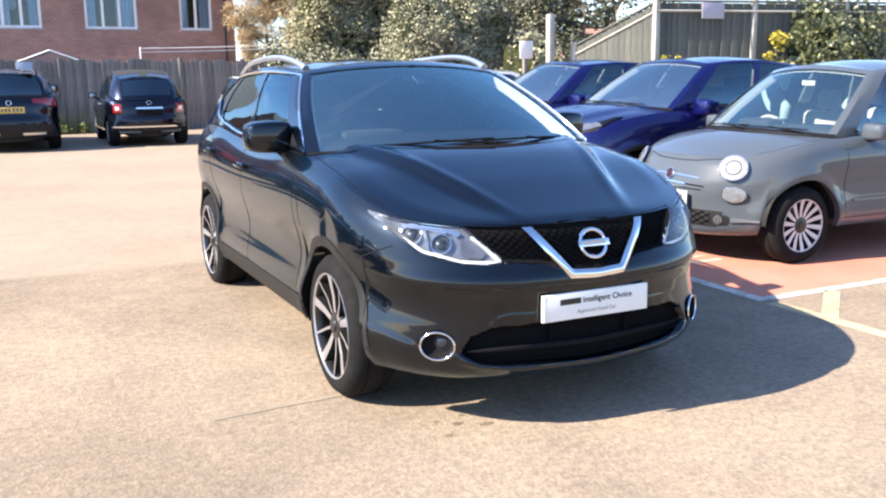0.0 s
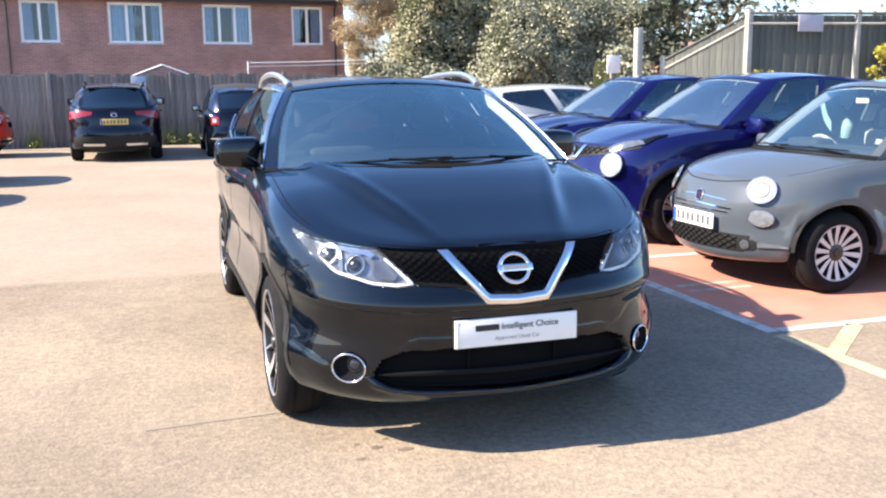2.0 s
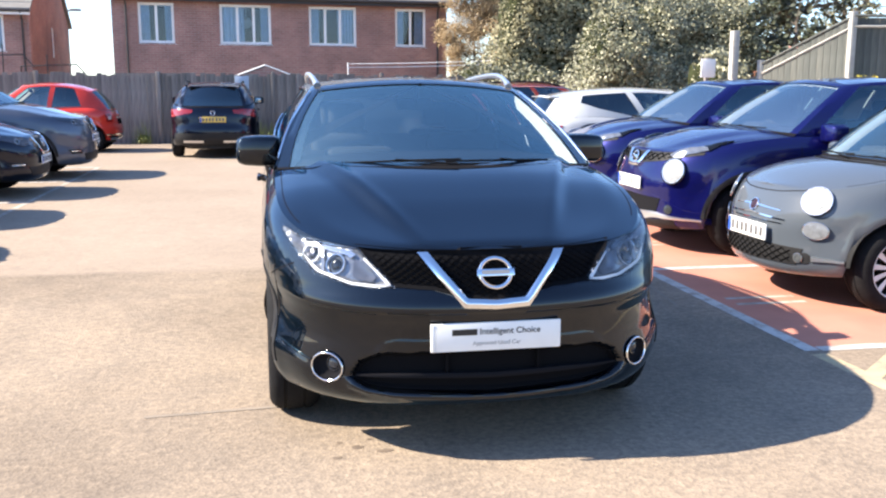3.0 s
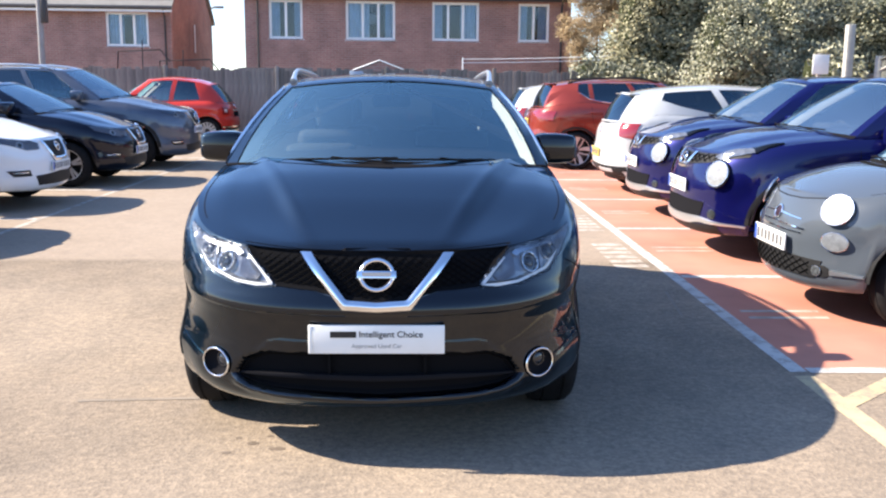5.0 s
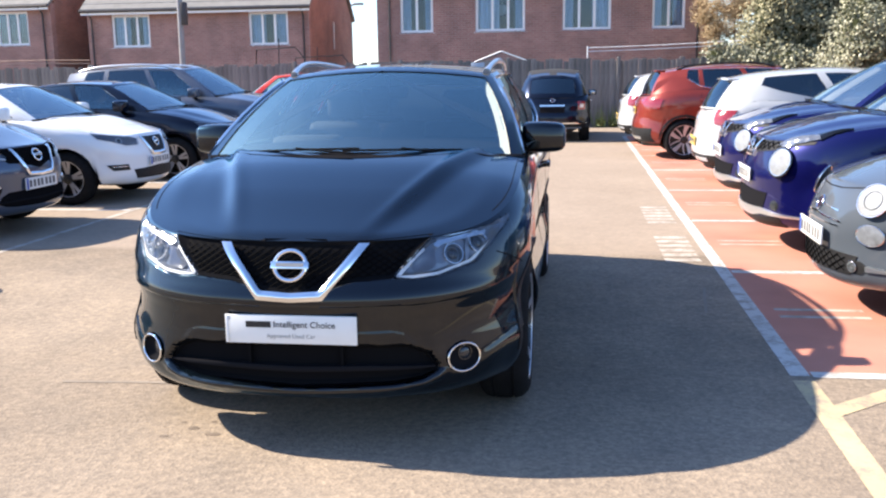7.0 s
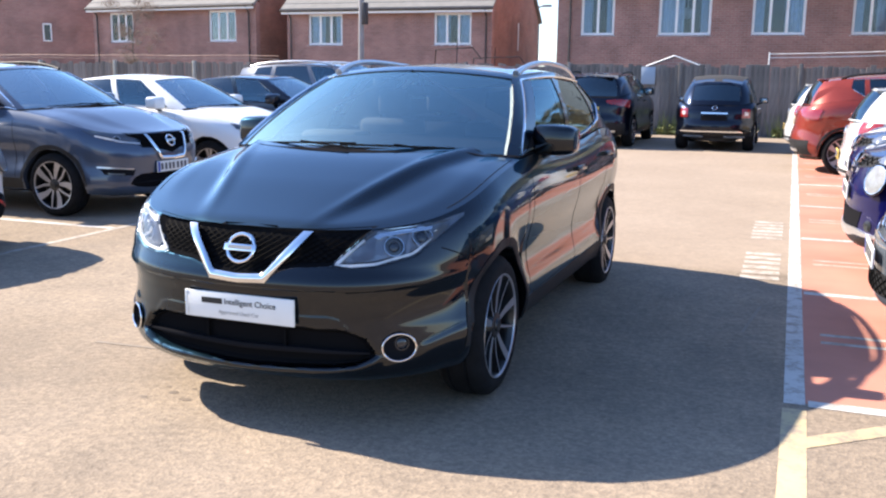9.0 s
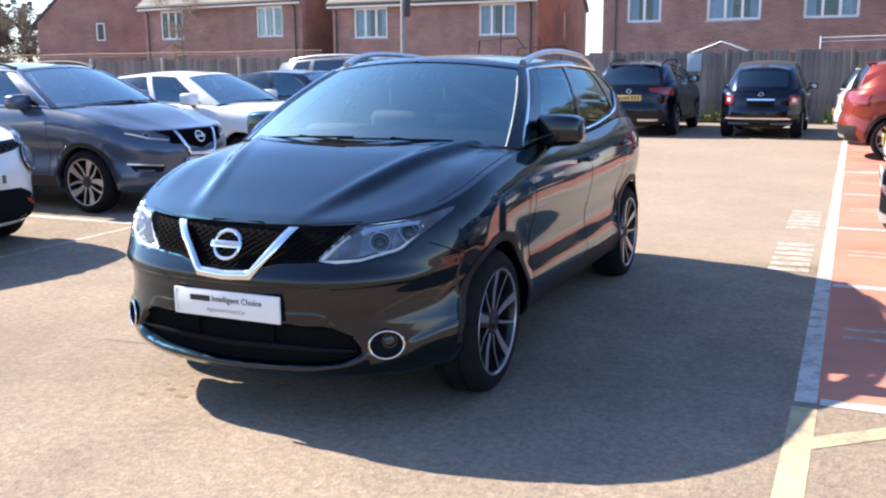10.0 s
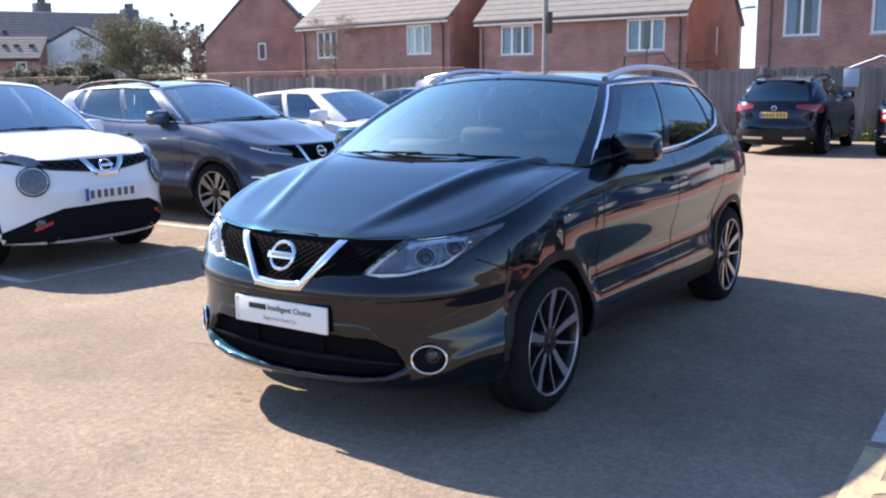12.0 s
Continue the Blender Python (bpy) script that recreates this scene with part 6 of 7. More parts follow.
def hatch(name, place, paint_m, label, group="parked cars", S=None, front=True, rear=False, drl=True):
    S = S or ANGULAR_HATCH
    root, skin, top, G, cols, pts = base_car(S, name, place, paint_m, label, group, trim=0.05 if S is LARGE_CROSSOVER else None)
    zt = S["front"][-1][0]
    for s in (1, -1):
        door_mirror(S, root, s, S["W"] + 0.05, S["cabin"]["yA"] + 0.33, float(interp(0.8, S["top"])[0]) + 0.075, paint_m)
        handle(skin, root, 1.42, zt + 0.08, s, paint_m)
    door_seams(skin, root, S, [[(0.50, 0.36), (0.49, 0.7), (0.49, 0.95)], [(1.45, 0.36), (1.5, 0.7), (1.5, 0.99)]])
    wipers(S, root, pts, skin)
    bonnet_seams(skin, root, S, G)
    if S is LARGE_CROSSOVER:
        for s in (1, -1):
            roof_rail(S, root, s, 1.3, 3.1, 0.05, M["rail"])
    if front:
        part("upper_grille", skin.strip([(-0.30, zt - 0.02), (0, zt - 0.025), (0.30, zt - 0.02)], [(-0.18, zt - 0.24), (0, zt - 0.25), (0.18, zt - 0.24)], 24, 5, "front", 1, 0.005), M["plastic"], root, "black grille panel")
        v_trim(skin, root, zt - 0.02, zt - 0.25, 0.31, 0.17, 0.04, M["chrome"])
        badge(skin, root, 0, zt - 0.10, "front", 0.055, True, 0.024)
        part("lower_intake", skin.strip([(-0.5, 0.40), (0, 0.42), (0.5, 0.40)], [(-0.46, 0.29), (0, 0.28), (0.46, 0.29)], 30, 4, "front", 1, 0.005), M["plastic"], root, "black lower intake")
        for s in (1, -1):
            lamp(skin, root, [(0.36, zt - 0.05), (0.55, zt + 0.005), (0.76, zt + 0.045)], [(0.38, zt - 0.11), (0.55, zt - 0.11), (0.76, zt - 0.02)], "front", s, M["facets_dark"], True, [(0.6, zt - 0.05, 0.032)], 12, 4)
            part("fog_surround", skin.strip([(0.56, 0.47), (0.74, 0.47)], [(0.54, 0.40), (0.70, 0.40)], 8, 3, "front", s, 0.006), M["plastic"], root)
            part("running_light", skin.strip([(0.575, 0.452), (0.71, 0.452)], [(0.57, 0.437), (0.70, 0.437)], 8, 1, "front", s, 0.014), M["reflector"], root)
        y = skin.at(0, zt - 0.31, "front")[0].y - 0.012
        plate(root, y, zt - 0.31)
    if rear:
        tail_fittings(skin, root, S, ([(0.62, 0.97), (0.81, 0.97)], [(0.67, 0.80), (0.82, 0.77)]), 0.56, (0.28, 0.40, paint_m), badge_z=0.86)
        bm = bmesh.new()
        box(bm, -0.45, 0.45, S["cabin"]["roof"][-1][0] - 0.05, S["cabin"]["roof"][-1][0] + 0.1, S["cabin"]["roof"][-1][2] + 0.012, S["cabin"]["roof"][-1][2] + 0.028, 0.007)
        part("roof_spoiler", bm, paint_m, root)
    return root

# ---- ground and markings ----


def ground_mesh():
    bm = bmesh.new()
    xs = [-600, -60, -30, -10, 0, 10, 30, 60, 600]
    ys = [-600, -60, -10, 0.2, 0.5, 0.8, 6, 12, 18, 23.9, 24, 60, 900]
    V = [[bm.verts.new((x, y, gz(y))) for x in xs] for y in ys]
    grid_faces(bm, [list(r) for r in V])
    bmesh.ops.recalc_face_normals(bm, faces=bm.faces[:])
    if bm.faces[:][0].normal.z < 0:
        bmesh.ops.reverse_faces(bm, faces=bm.faces[:])
    return bm


thing("ground", ground_mesh(), M["asphalt"], "tan worn asphalt of the car yard", "ground", kind="structure", smooth=None)


def sheet(name, pts, material, label, lift=0.004, category="marking", group=""):
    """A thin coat of paint on the sloping ground, cut along y so that it follows the slope."""
    bm = bmesh.new()
    n = max(1, int(max(abs(a[1] - b[1]) for a in pts for b in pts) / 0.5))
    a, b, c, d = [Vector((*p, 0)) for p in pts]
    L = [[a.lerp(d, i / n), b.lerp(c, i / n)] for i in range(n + 1)]
    V = [[bm.verts.new((p.x, p.y, gz(p.y) + lift)) for p in r] for r in L]
    grid_faces(bm, V)
    bmesh.ops.recalc_face_normals(bm, faces=bm.faces[:])
    if bm.faces[:][0].normal.z < 0:
        bmesh.ops.reverse_faces(bm, faces=bm.faces[:])
    return thing(name, bm, material, label, category, group, "structure", smooth=None)


def stripe(x0, y0, x1, y1, w, material, label, lift=0.0025, group="bay lines"):
    d = Vector((x1 - x0, y1 - y0)).normalized() * w / 2
    n = Vector((-d.y, d.x))
    return sheet("road_marking", [(x0 + n.x, y0 + n.y), (x0 - n.x, y0 - n.y), (x1 - n.x, y1 - n.y), (x1 + n.x, y1 + n.y)], material, label, lift, "marking", group)


sheet("red_bays", [(2.2, 0.45), (7.4, 0.45), (7.4, 17.2), (2.2, 17.2)], M["red_bay"], "red coated parking bays", 0.0012, "pavement")
stripe(2.19, 0.42, 2.19, 17.2, 0.095, M["line_white"], "worn white edge line of the red bays")
for k in range(7):
    y = 0.45 + 2.37 * k
    stripe(2.25, y, 7.3, y, 0.09, M["line_white"], "worn white line between red bays")
    if k < 6:
        for dy in (1.10, 1.27):
            stripe(2.33, y + dy, 2.86, y + dy, 0.055, M["line_faded"], "faint worn bar painted in a bay")
for k in range(6):
    y = 0.45 + 2.6 * k
    stripe(-3.93, y, -9.0, y, 0.09, M["line_white"], "worn white line between bays")
stripe(-3.93, 0.4, -3.93, 13.6, 0.07, M["line_faded"], "worn white line along the bays")
for y0, n in ((3.22, 6), (4.95, 6)):
    for k in range(n):
        y = y0 + 0.2 * k + (0.12 if y0 > 4 else 0)
        stripe(1.80, y, 2.08, y + 0.02, 0.12, M["line_faded"], "worn white bar of a painted ladder mark", 0.002, "ladder mark bars")
stripe(-1.45, -0.03, -0.84, 0.01, 0.03, M["line_ghost"], "faint pale streak of an old line")
stripe(1.9, 1.6, 1.98, 2.3, 0.02, M["line_ghost"], "faint pale scrape on the asphalt")
stripe(2.19, 0.35, 2.16, -2.4, 0.105, M["line_yellow"], "worn yellow line", 0.0015)
stripe(2.2, -0.09, 2.78, 0.4, 0.1, M["line_yellow"], "worn yellow hatching line", 0.0025)



def stain(name, x, y, rx, ry, material, label, seed, lift=0.0015):
    """An uneven flat patch on the ground."""
    bm = bmesh.new()
    n = 40
    ring = []
    for k in range(n):
        a = k * math.tau / n
        f = 1 + 0.45 * noise.noise(Vector((2.2 * math.cos(a), 2.2 * math.sin(a), seed))) + 0.25 * noise.noise(Vector((6 * math.cos(a), 6 * math.sin(a), seed)))
        px, py = x + rx * f * math.cos(a), y + ry * f * math.sin(a)
        ring.append(bm.verts.new((px, py, gz(py) + lift)))
    bm.faces.new(ring)
    return thing(name, bm, material, label, "stain", "stains on the asphalt", "structure", None)


for k, (x, y, rx, ry) in enumerate(((-0.53, -0.56, 0.024, 0.02), (-0.42, -0.62, 0.034, 0.017), (-0.6, -0.5, 0.012, 0.012), (-0.47, -0.48, 0.014, 0.01), (-0.62, -0.66, 0.018, 0.012))):
    stain("oil_stain", x, y, rx, ry, M["oil"], "small dark oil spot on the asphalt", 3 + k)

# ---- back fence ----


def board_mesh(w, h, t=0.02):
    bm = bmesh.new()
    box(bm, -w / 2, w / 2, -t / 2, t / 2, 0, h, 0.003)
    return bm


FY = lambda x: 20.6 + 0.045 * (x + 2)


def back_fence():
    root = tagged(new("wooden_fence"), "weathered grey-brown close-board wooden fence", "fence", kind="structure")
    rng = random.Random(4)
    kinds = [mesh_of("fence_board", board_mesh(0.128, 1.78 + d), M["fence"]) for d in (0, 0.03, -0.03, 0.05)]
    x = -22.0
    n = 0
    rest = bmesh.new()
    while x < 8.2:
        y = FY(x) + rng.uniform(-0.008, 0.008) + (0.014 if n % 2 else 0)
        o = new("board", kinds[rng.randrange(4)])
        o.parent = root
        o.matrix_local = pose(x, y, gz(y) - 0.02, 0, rng.uniform(-0.7, 0.7), 2.6)
        x += 0.122
        n += 1
    bm = bmesh.new()
    k = 0
    x = -64.0
    while x < -22:
        y = FY(x)
        box(bm, x - 0.06, x + 0.06, y - 0.01, y + 0.01, gz(y) - 0.02, gz(y) + 1.7 + 0.05 * math.sin(x * 5))
        x += 0.124
    part("far_boards", bm, M["fence"], root)["kind"] = "stuff"
    for x in np.arange(-21, 8.3, 2.9):
        y = FY(x) - 0.05
        part("fence_post", boxed(x - 0.05, x + 0.05, y - 0.05, y + 0.05, gz(y) - 0.02, gz(y) + 1.84, bevel=0.006), M["concrete"] if round(x) % 3 == 0 else M["fence"], root)
    bm = bmesh.new()
    for x0, x1 in ((-58, -30), (-27, -12.5)):
        for z in (1.9, 1.99):
            tube(bm, [(x0 + (x1 - x0) * k / 12, FY(x0) + (FY(x1) - FY(x0)) * k / 12 + 0.3, gz(21) + z + 0.012 * math.sin(k * 2.1 + x0)) for k in range(13)], 0.011, 5)
    part("top_rail", bm, M["rust"], root, "pale rusty rail above the boards")
    return root


back_fence()
thing("fence_sign", boxed(-1.68, -1.32, 20.46, 20.475, gz(20) + 1.30, gz(20) + 1.74, bevel=0.004), M["sign"], "pale blue notice board on the wooden fence", "sign")
thing("fence_sign", boxed(4.6, 5.05, 20.72, 20.735, gz(20) + 1.55, gz(20) + 1.78, bevel=0.004), M["concrete"], "pale plate on the wooden fence", "sign")

# ---- houses ----


def slab(bm, xs, zs, y0, y1, hole):
    """An upright slab in one piece, with openings right through it."""
    F = [[bm.verts.new((x, y0, z)) for z in zs] for x in xs]
    B = [[bm.verts.new((x, y1, z)) for z in zs] for x in xs]
    solid = lambda i, k: 0 <= i < len(xs) - 1 and 0 <= k < len(zs) - 1 and not hole((xs[i] + xs[i + 1]) / 2, (zs[k] + zs[k + 1]) / 2)
    for i in range(len(xs) - 1):
        for k in range(len(zs) - 1):
            if not solid(i, k):
                continue
            bm.faces.new((F[i][k], F[i + 1][k], F[i + 1][k + 1], F[i][k + 1]))
            bm.faces.new((B[i][k + 1], B[i + 1][k + 1], B[i + 1][k], B[i][k]))
            for d, e in (((-1, 0), ((i, k), (i, k + 1))), ((1, 0), ((i + 1, k + 1), (i + 1, k))), ((0, -1), ((i + 1, k), (i, k))), ((0, 1), ((i, k + 1), (i + 1, k + 1)))):
                if not solid(i + d[0], k + d[1]):
                    (a, b), (c, f) = e
                    bm.faces.new((F[a][b], F[c][f], B[c][f], B[a][b]))
    bmesh.ops.delete(bm, geom=[v for v in bm.verts if not v.link_faces], context="VERTS")


def facade(bm, x0, x1, z0, z1, y0, y1, holes):
    xs = sorted({x0, x1, *[h[0] for h in holes], *[h[1] for h in holes]})
    zs = sorted({z0, z1, *[h[2] for h in holes], *[h[3] for h in holes]})
    slab(bm, xs, zs, y0, y1, lambda x, z: any(h[0] < x < h[1] and h[2] < z < h[3] for h in holes))


def house_window(parent, x0, x1, z0, z1, y, lights, curtains=True):
    f = 0.085
    bm = bmesh.new()
    xs = []
    for k in range(lights + 1):
        c = x0 + f / 2 + (x1 - x0 - f) * k / lights
        xs += [c - f / 2, c + f / 2]
    slab(bm, xs, [z0, z0 + f, z1 - f, z1], y, y + 0.07, lambda x, z: z0 + f < z < z1 - f and not any(xs[2 * k] <= x <= xs[2 * k + 1] for k in range(lights + 1)))
    w = part("window", bm, M["upvc"], parent, "white plastic window frame")
    for k in range(lights):
        a = x0 + f + (x1 - x0 - f) * k / lights
        b = x0 + (x1 - x0 - f) * (k + 1) / lights
        part("pane", boxed(a, b, y + 0.03, y + 0.036, z0 + f, z1 - f), M["house_glass"], w)
    part("window_sill", boxed(x0 - 0.06, x1 + 0.06, y - 0.06, y + 0.05, z0 - 0.045, z0 - 0.002, bevel=0.008), M["upvc"], w)
    if curtains:
        rng = random.Random(int(x0 * 10) + 7)
        for a, b in ((x0 + 0.05, x0 + (x1 - x0) * rng.uniform(0.2, 0.49)), (x1 - (x1 - x0) * rng.uniform(0.2, 0.46), x1 - 0.05)):
            bm = bmesh.new()
            n = 24
            V = [[bm.verts.new((a + (b - a) * k / n, y + 0.2 + 0.03 * math.sin(k * 1.4), z)) for z in (z0, z1)] for k in range(n + 1)]
            grid_faces(bm, V)
            part("curtain", bm, M["curtain"], w, "pale net curtain", 60)
    return w


def house(m, label, w, depth, eaves, rise, windows, wall, roof, gable=(), name="house", drop=(), base=-0.3, curtains=True):
    """Front at y = 0 looking to -y, ridge along x."""
    root = tagged(new(name), label, "house", "houses behind the fence")
    root.matrix_world = m
    holes = [(a, b, c, d) for a, b, c, d, _ in windows]
    bm = bmesh.new()
    facade(bm, -w / 2, w / 2, base, eaves, 0, 0.28, holes)
    part("front_wall", bm, wall, root, smooth=None)
    for s in (1, -1):
        bm = bmesh.new()
        x0, x1 = sorted((s * (w / 2 - 0.28), s * (w / 2)))
        hl = [(a, b, c, d) for ss, a, b, c, d, _ in gable if ss == s]
        P = [(0.283, base), (depth, base), (depth, eaves), (depth / 2, eaves + rise), (0.283, eaves + 0.283 * rise * 2 / depth)]
        V0 = [bm.verts.new((x0, y, z)) for y, z in P]
        V1 = [bm.verts.new((x1, y, z)) for y, z in P]
        bm.faces.new(V0)
        bm.faces.new(V1[::-1])
        for k in range(5):
            bm.faces.new((V0[k], V1[k], V1[(k + 1) % 5], V0[(k + 1) % 5]))
        bmesh.ops.recalc_face_normals(bm, faces=bm.faces[:])
        g = part("gable_wall", bm, M["brick_orange"] if wall is M["brick"] and s > 0 else wall, root, smooth=None)
        for ss, a, b, c, d, n in gable:
            if ss == s:
                bm = bmesh.new()
                xo = s * (w / 2 + 0.01)
                for q in ((a, b, c, c + 0.06), (a, b, d - 0.06, d), (a, a + 0.06, c, d), (b - 0.06, b, c, d)):
                    box(bm, min(xo, xo + s * 0.03), max(xo, xo + s * 0.03), q[0], q[1], q[2], q[3])
                gw = part("gable_window", bm, M["upvc"], root)
                part("pane", boxed(min(xo, xo + s * 0.006), max(xo, xo + s * 0.006), a + 0.06, b - 0.06, c + 0.06, d - 0.06), M["dark_pane"], gw)
    part("back_wall", boxed(-w / 2 + 0.28, w / 2 - 0.28, depth - 0.28, depth, base, eaves), wall, root, smooth=None)
    # unseen floor and inner walls, coloured dark to stand for unlit rooms
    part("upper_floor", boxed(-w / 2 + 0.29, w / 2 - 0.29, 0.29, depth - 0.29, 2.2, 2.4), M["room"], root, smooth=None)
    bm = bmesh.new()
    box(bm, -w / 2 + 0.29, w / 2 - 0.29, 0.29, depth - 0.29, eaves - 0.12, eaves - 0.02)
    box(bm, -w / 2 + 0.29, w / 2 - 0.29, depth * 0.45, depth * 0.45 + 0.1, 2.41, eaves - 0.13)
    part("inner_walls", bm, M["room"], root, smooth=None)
    for s in (1, -1):
        bm = bmesh.new()
        o = 0.32
        k = rise / (depth / 2)
        y0 = -o if s > 0 else depth + o
        z0 = eaves - o * k
        P = [(y0, z0 + 0.05), (depth / 2, eaves + rise + 0.05), (depth / 2, eaves + rise + 0.19), (y0, z0 + 0.17)]
        V0 = [bm.verts.new((-w / 2 - 0.12, y, z)) for y, z in P]
        V1 = [bm.verts.new((w / 2 + 0.12, y, z)) for y, z in P]
        bm.faces.new(V0)
        bm.faces.new(V1[::-1])
        for j in range(4):
            bm.faces.new((V0[j], V1[j], V1[(j + 1) % 4], V0[(j + 1) % 4]))
        bmesh.ops.recalc_face_normals(bm, faces=bm.faces[:])
        rf = part("roof", bm, roof, root, "pitched tiled roof", None)
        if s > 0:
            n = int((depth / 2 + o) / 0.28)
            bm = bmesh.new()
            for j in range(n):
                y = y0 + (depth / 2 - y0) * j / n
                z = z0 + 0.17 + (eaves + rise + 0.19 - z0 - 0.17) * j / n
                box(bm, -w / 2 - 0.12, w / 2 + 0.12, y - 0.005, y + 0.03, z - 0.01, z + 0.014)
            part("tiling", bm, roof, rf, smooth=None)["kind"] = "stuff"
            for x in (-w * 0.2, w * 0.02, w * 0.3):
                bm = bmesh.new()
                box(bm, x - 0.14, x + 0.14, depth * 0.2, depth * 0.2 + 0.25, eaves + rise * 0.42 + 0.12, eaves + rise * 0.42 + 0.36, 0.03)
                part("roof_vent", bm, M["gutter"], rf)
    bm = bmesh.new()
    tube(bm, [(-w / 2 - 0.12, -0.36, eaves - 0.14), (w / 2 + 0.12, -0.36, eaves - 0.14)], 0.055, 8)
    part("gutter", bm, M["gutter"], root)
    part("fascia", boxed(-w / 2 - 0.1, w / 2 + 0.1, -0.31, -0.285, eaves - 0.28, eaves - 0.06), M["upvc"] if "grey" in label else M["gutter"], root)
    for x in drop:
        bm = bmesh.new()
        tube(bm, [(x, -0.34, eaves - 0.16), (x, -0.08, eaves - 0.42), (x, -0.06, base)], 0.035, 8)
        part("downpipe", bm, M["gutter"], root)
    for a, b, c, d, n in windows:
        house_window(root, a, b, c, d, 0.06, n, curtains)
    return root


def hpose(x, y, turn):
    return pose(x, y, 0, 0, 0, turn)


# the pair of houses straight behind the fence: sills 3.19, heads 4.5
W0 = [(-4.83, -3.69, 3.19, 4.5, 2), (-2.22, -0.52, 3.19, 4.5, 3), (0.76, 2.40, 3.19, 4.5, 3), (3.78, 4.88, 3.19, 4.5, 2)]
house(hpose(-0.14, 28.15, 3.6), "red-brown brick semi-detached houses with white windows", 11.3, 8.0, 4.82, 3.0, W0, M["brick"], M["roof_tile"], drop=(-5.2, 5.3))
lantern = tagged(new("paper_lantern"), "round white paper lampshade hanging behind a house window", "lamp")
lantern.matrix_world = hpose(-0.14, 28.15, 3.6) @ Matrix.Translation((-1.32, 0.75, 3.95))
bm = bmesh.new()
lathe(bm, [(0.2 * math.cos(k * math.pi / 24), 0.2 * math.sin(k * math.pi / 24) * (1 if k % 2 else 0.965)) for k in range(1, 24)], 24, "z")
part("shade", bm, M["trim_light"], lantern, "ribbed paper globe", 60)
bm = bmesh.new()
tube(bm, [(0, 0, 0.19), (0, 0, 0.74)], 0.006, 6)
part("cord", bm, M["upvc"], lantern)
W1 = [(-3.35, -1.85, 2.95, 4.15, 3), (2.0, 3.5, 2.95, 4.15, 3)]
house(hpose(-13.0, 29.3, 2.0), "red-brown brick houses with grey tiled roof", 8.6, 7.6, 4.42, 2.9, W1, M["brick"], M["roof_tile"], gable=[(1, 3.9, 3.98, 2.9, 4.0, 1)], drop=(-4.1, 4.1))
W2 = [(-3.45, -2.1, 3.12, 4.4, 3), (2.0, 3.4, 3.12, 4.4, 3)]
house(hpose(-23.3, 29.6, -3.0), "red-brown brick houses with grey tiled roof and twiggy shrub", 8.8, 7.6, 4.7, 2.9, W2, M["brick"], M["roof_tile"], drop=(-4.1, 4.1), curtains=False)
house(hpose(-31.75, 36.4, 127), "brown brick house seen from its gable end", 8.0, 6.0, 4.1, 3.25, [], M["brick"], M["roof_slate"], gable=[(-1, 2.9, 3.3, 3.25, 4.1, 1)])
house(hpose(-52.6, 38.6, 127), "far white rendered house with slate roof", 7.0, 4.2, 4.75, 1.15, [], M["render_white"], M["roof_slate"], gable=[(-1, 1.2, 1.8, 3.4, 4.3, 1)])
house(hpose(-53.9, 31.0, 40), "far small brick house with pale tiled roof", 3.4, 3.4, 4.0, 1.2, [(0.2, 0.9, 3.1, 3.7, 1)], M["brick"], M["roof_tile"])
house(hpose(-60.2, 33.8, 52), "far dark brick house with slate roof", 17.5, 8.0, 4.6, 3.0, [(1.4, 2.6, 3.0, 4.2, 2)], M["brick"], M["roof_slate"])
for x, y, z in ((-70.6, 44.3, 8.2), (-64.3, 48.4, 7.6)):
    bm = bmesh.new()
    box(bm, x - 0.7, x + 0.7, y - 0.5, y + 0.5, 0.2, z + 1.2, 0.04)
    for k in (-0.4, 0, 0.4):
        for ring in lathe(bm, [(z + 1.15, 0.14), (z + 1.7, 0.12), (z + 1.7, 0.05)], 10, "z"):
            for v in ring:
                v.co += Vector((x + k, y, 0))
    thing("chimney", bm, M["roof_slate"], "far dark brick chimney stack with pots", "chimney", "far roofs")

# ---- poles, washing lines, right-hand fence ----
bm = bmesh.new()
tube(bm, [(-9.6, 20.1, 0.2), (-9.58, 20.1, 4.0), (-9.57, 20.1, 5.9)], [0.085, 0.075, 0.06], 12)
lp = thing("utility_pole", bm, M["pole"], "tall grey painted pole in front of the fence", "pole")
part("bracket", boxed(-9.85, -9.3, 20.02, 20.18, 5.15, 5.3, bevel=0.02), M["gutter"], lp)
part("switch_box", boxed(-9.52, -9.38, 19.98, 20.16, 3.1, 3.7, bevel=0.02), M["gutter"], lp)
bm = bmesh.new()
tube(bm, [(-9.1, 37.6, 0.2), (-9.1, 37.6, 4.8), (-9.1, 37.6, 5.0), (-8.7, 37.6, 5.08)], [0.06, 0.05, 0.045, 0.04], 8)
sl = thing("street_lamp", bm, M["pole"], "slender grey street lamp between the houses", "lamp")
part("lamp_head", boxed(-8.95, -8.5, 37.5, 37.7, 5.0, 5.1, bevel=0.03), M["pole"], sl)


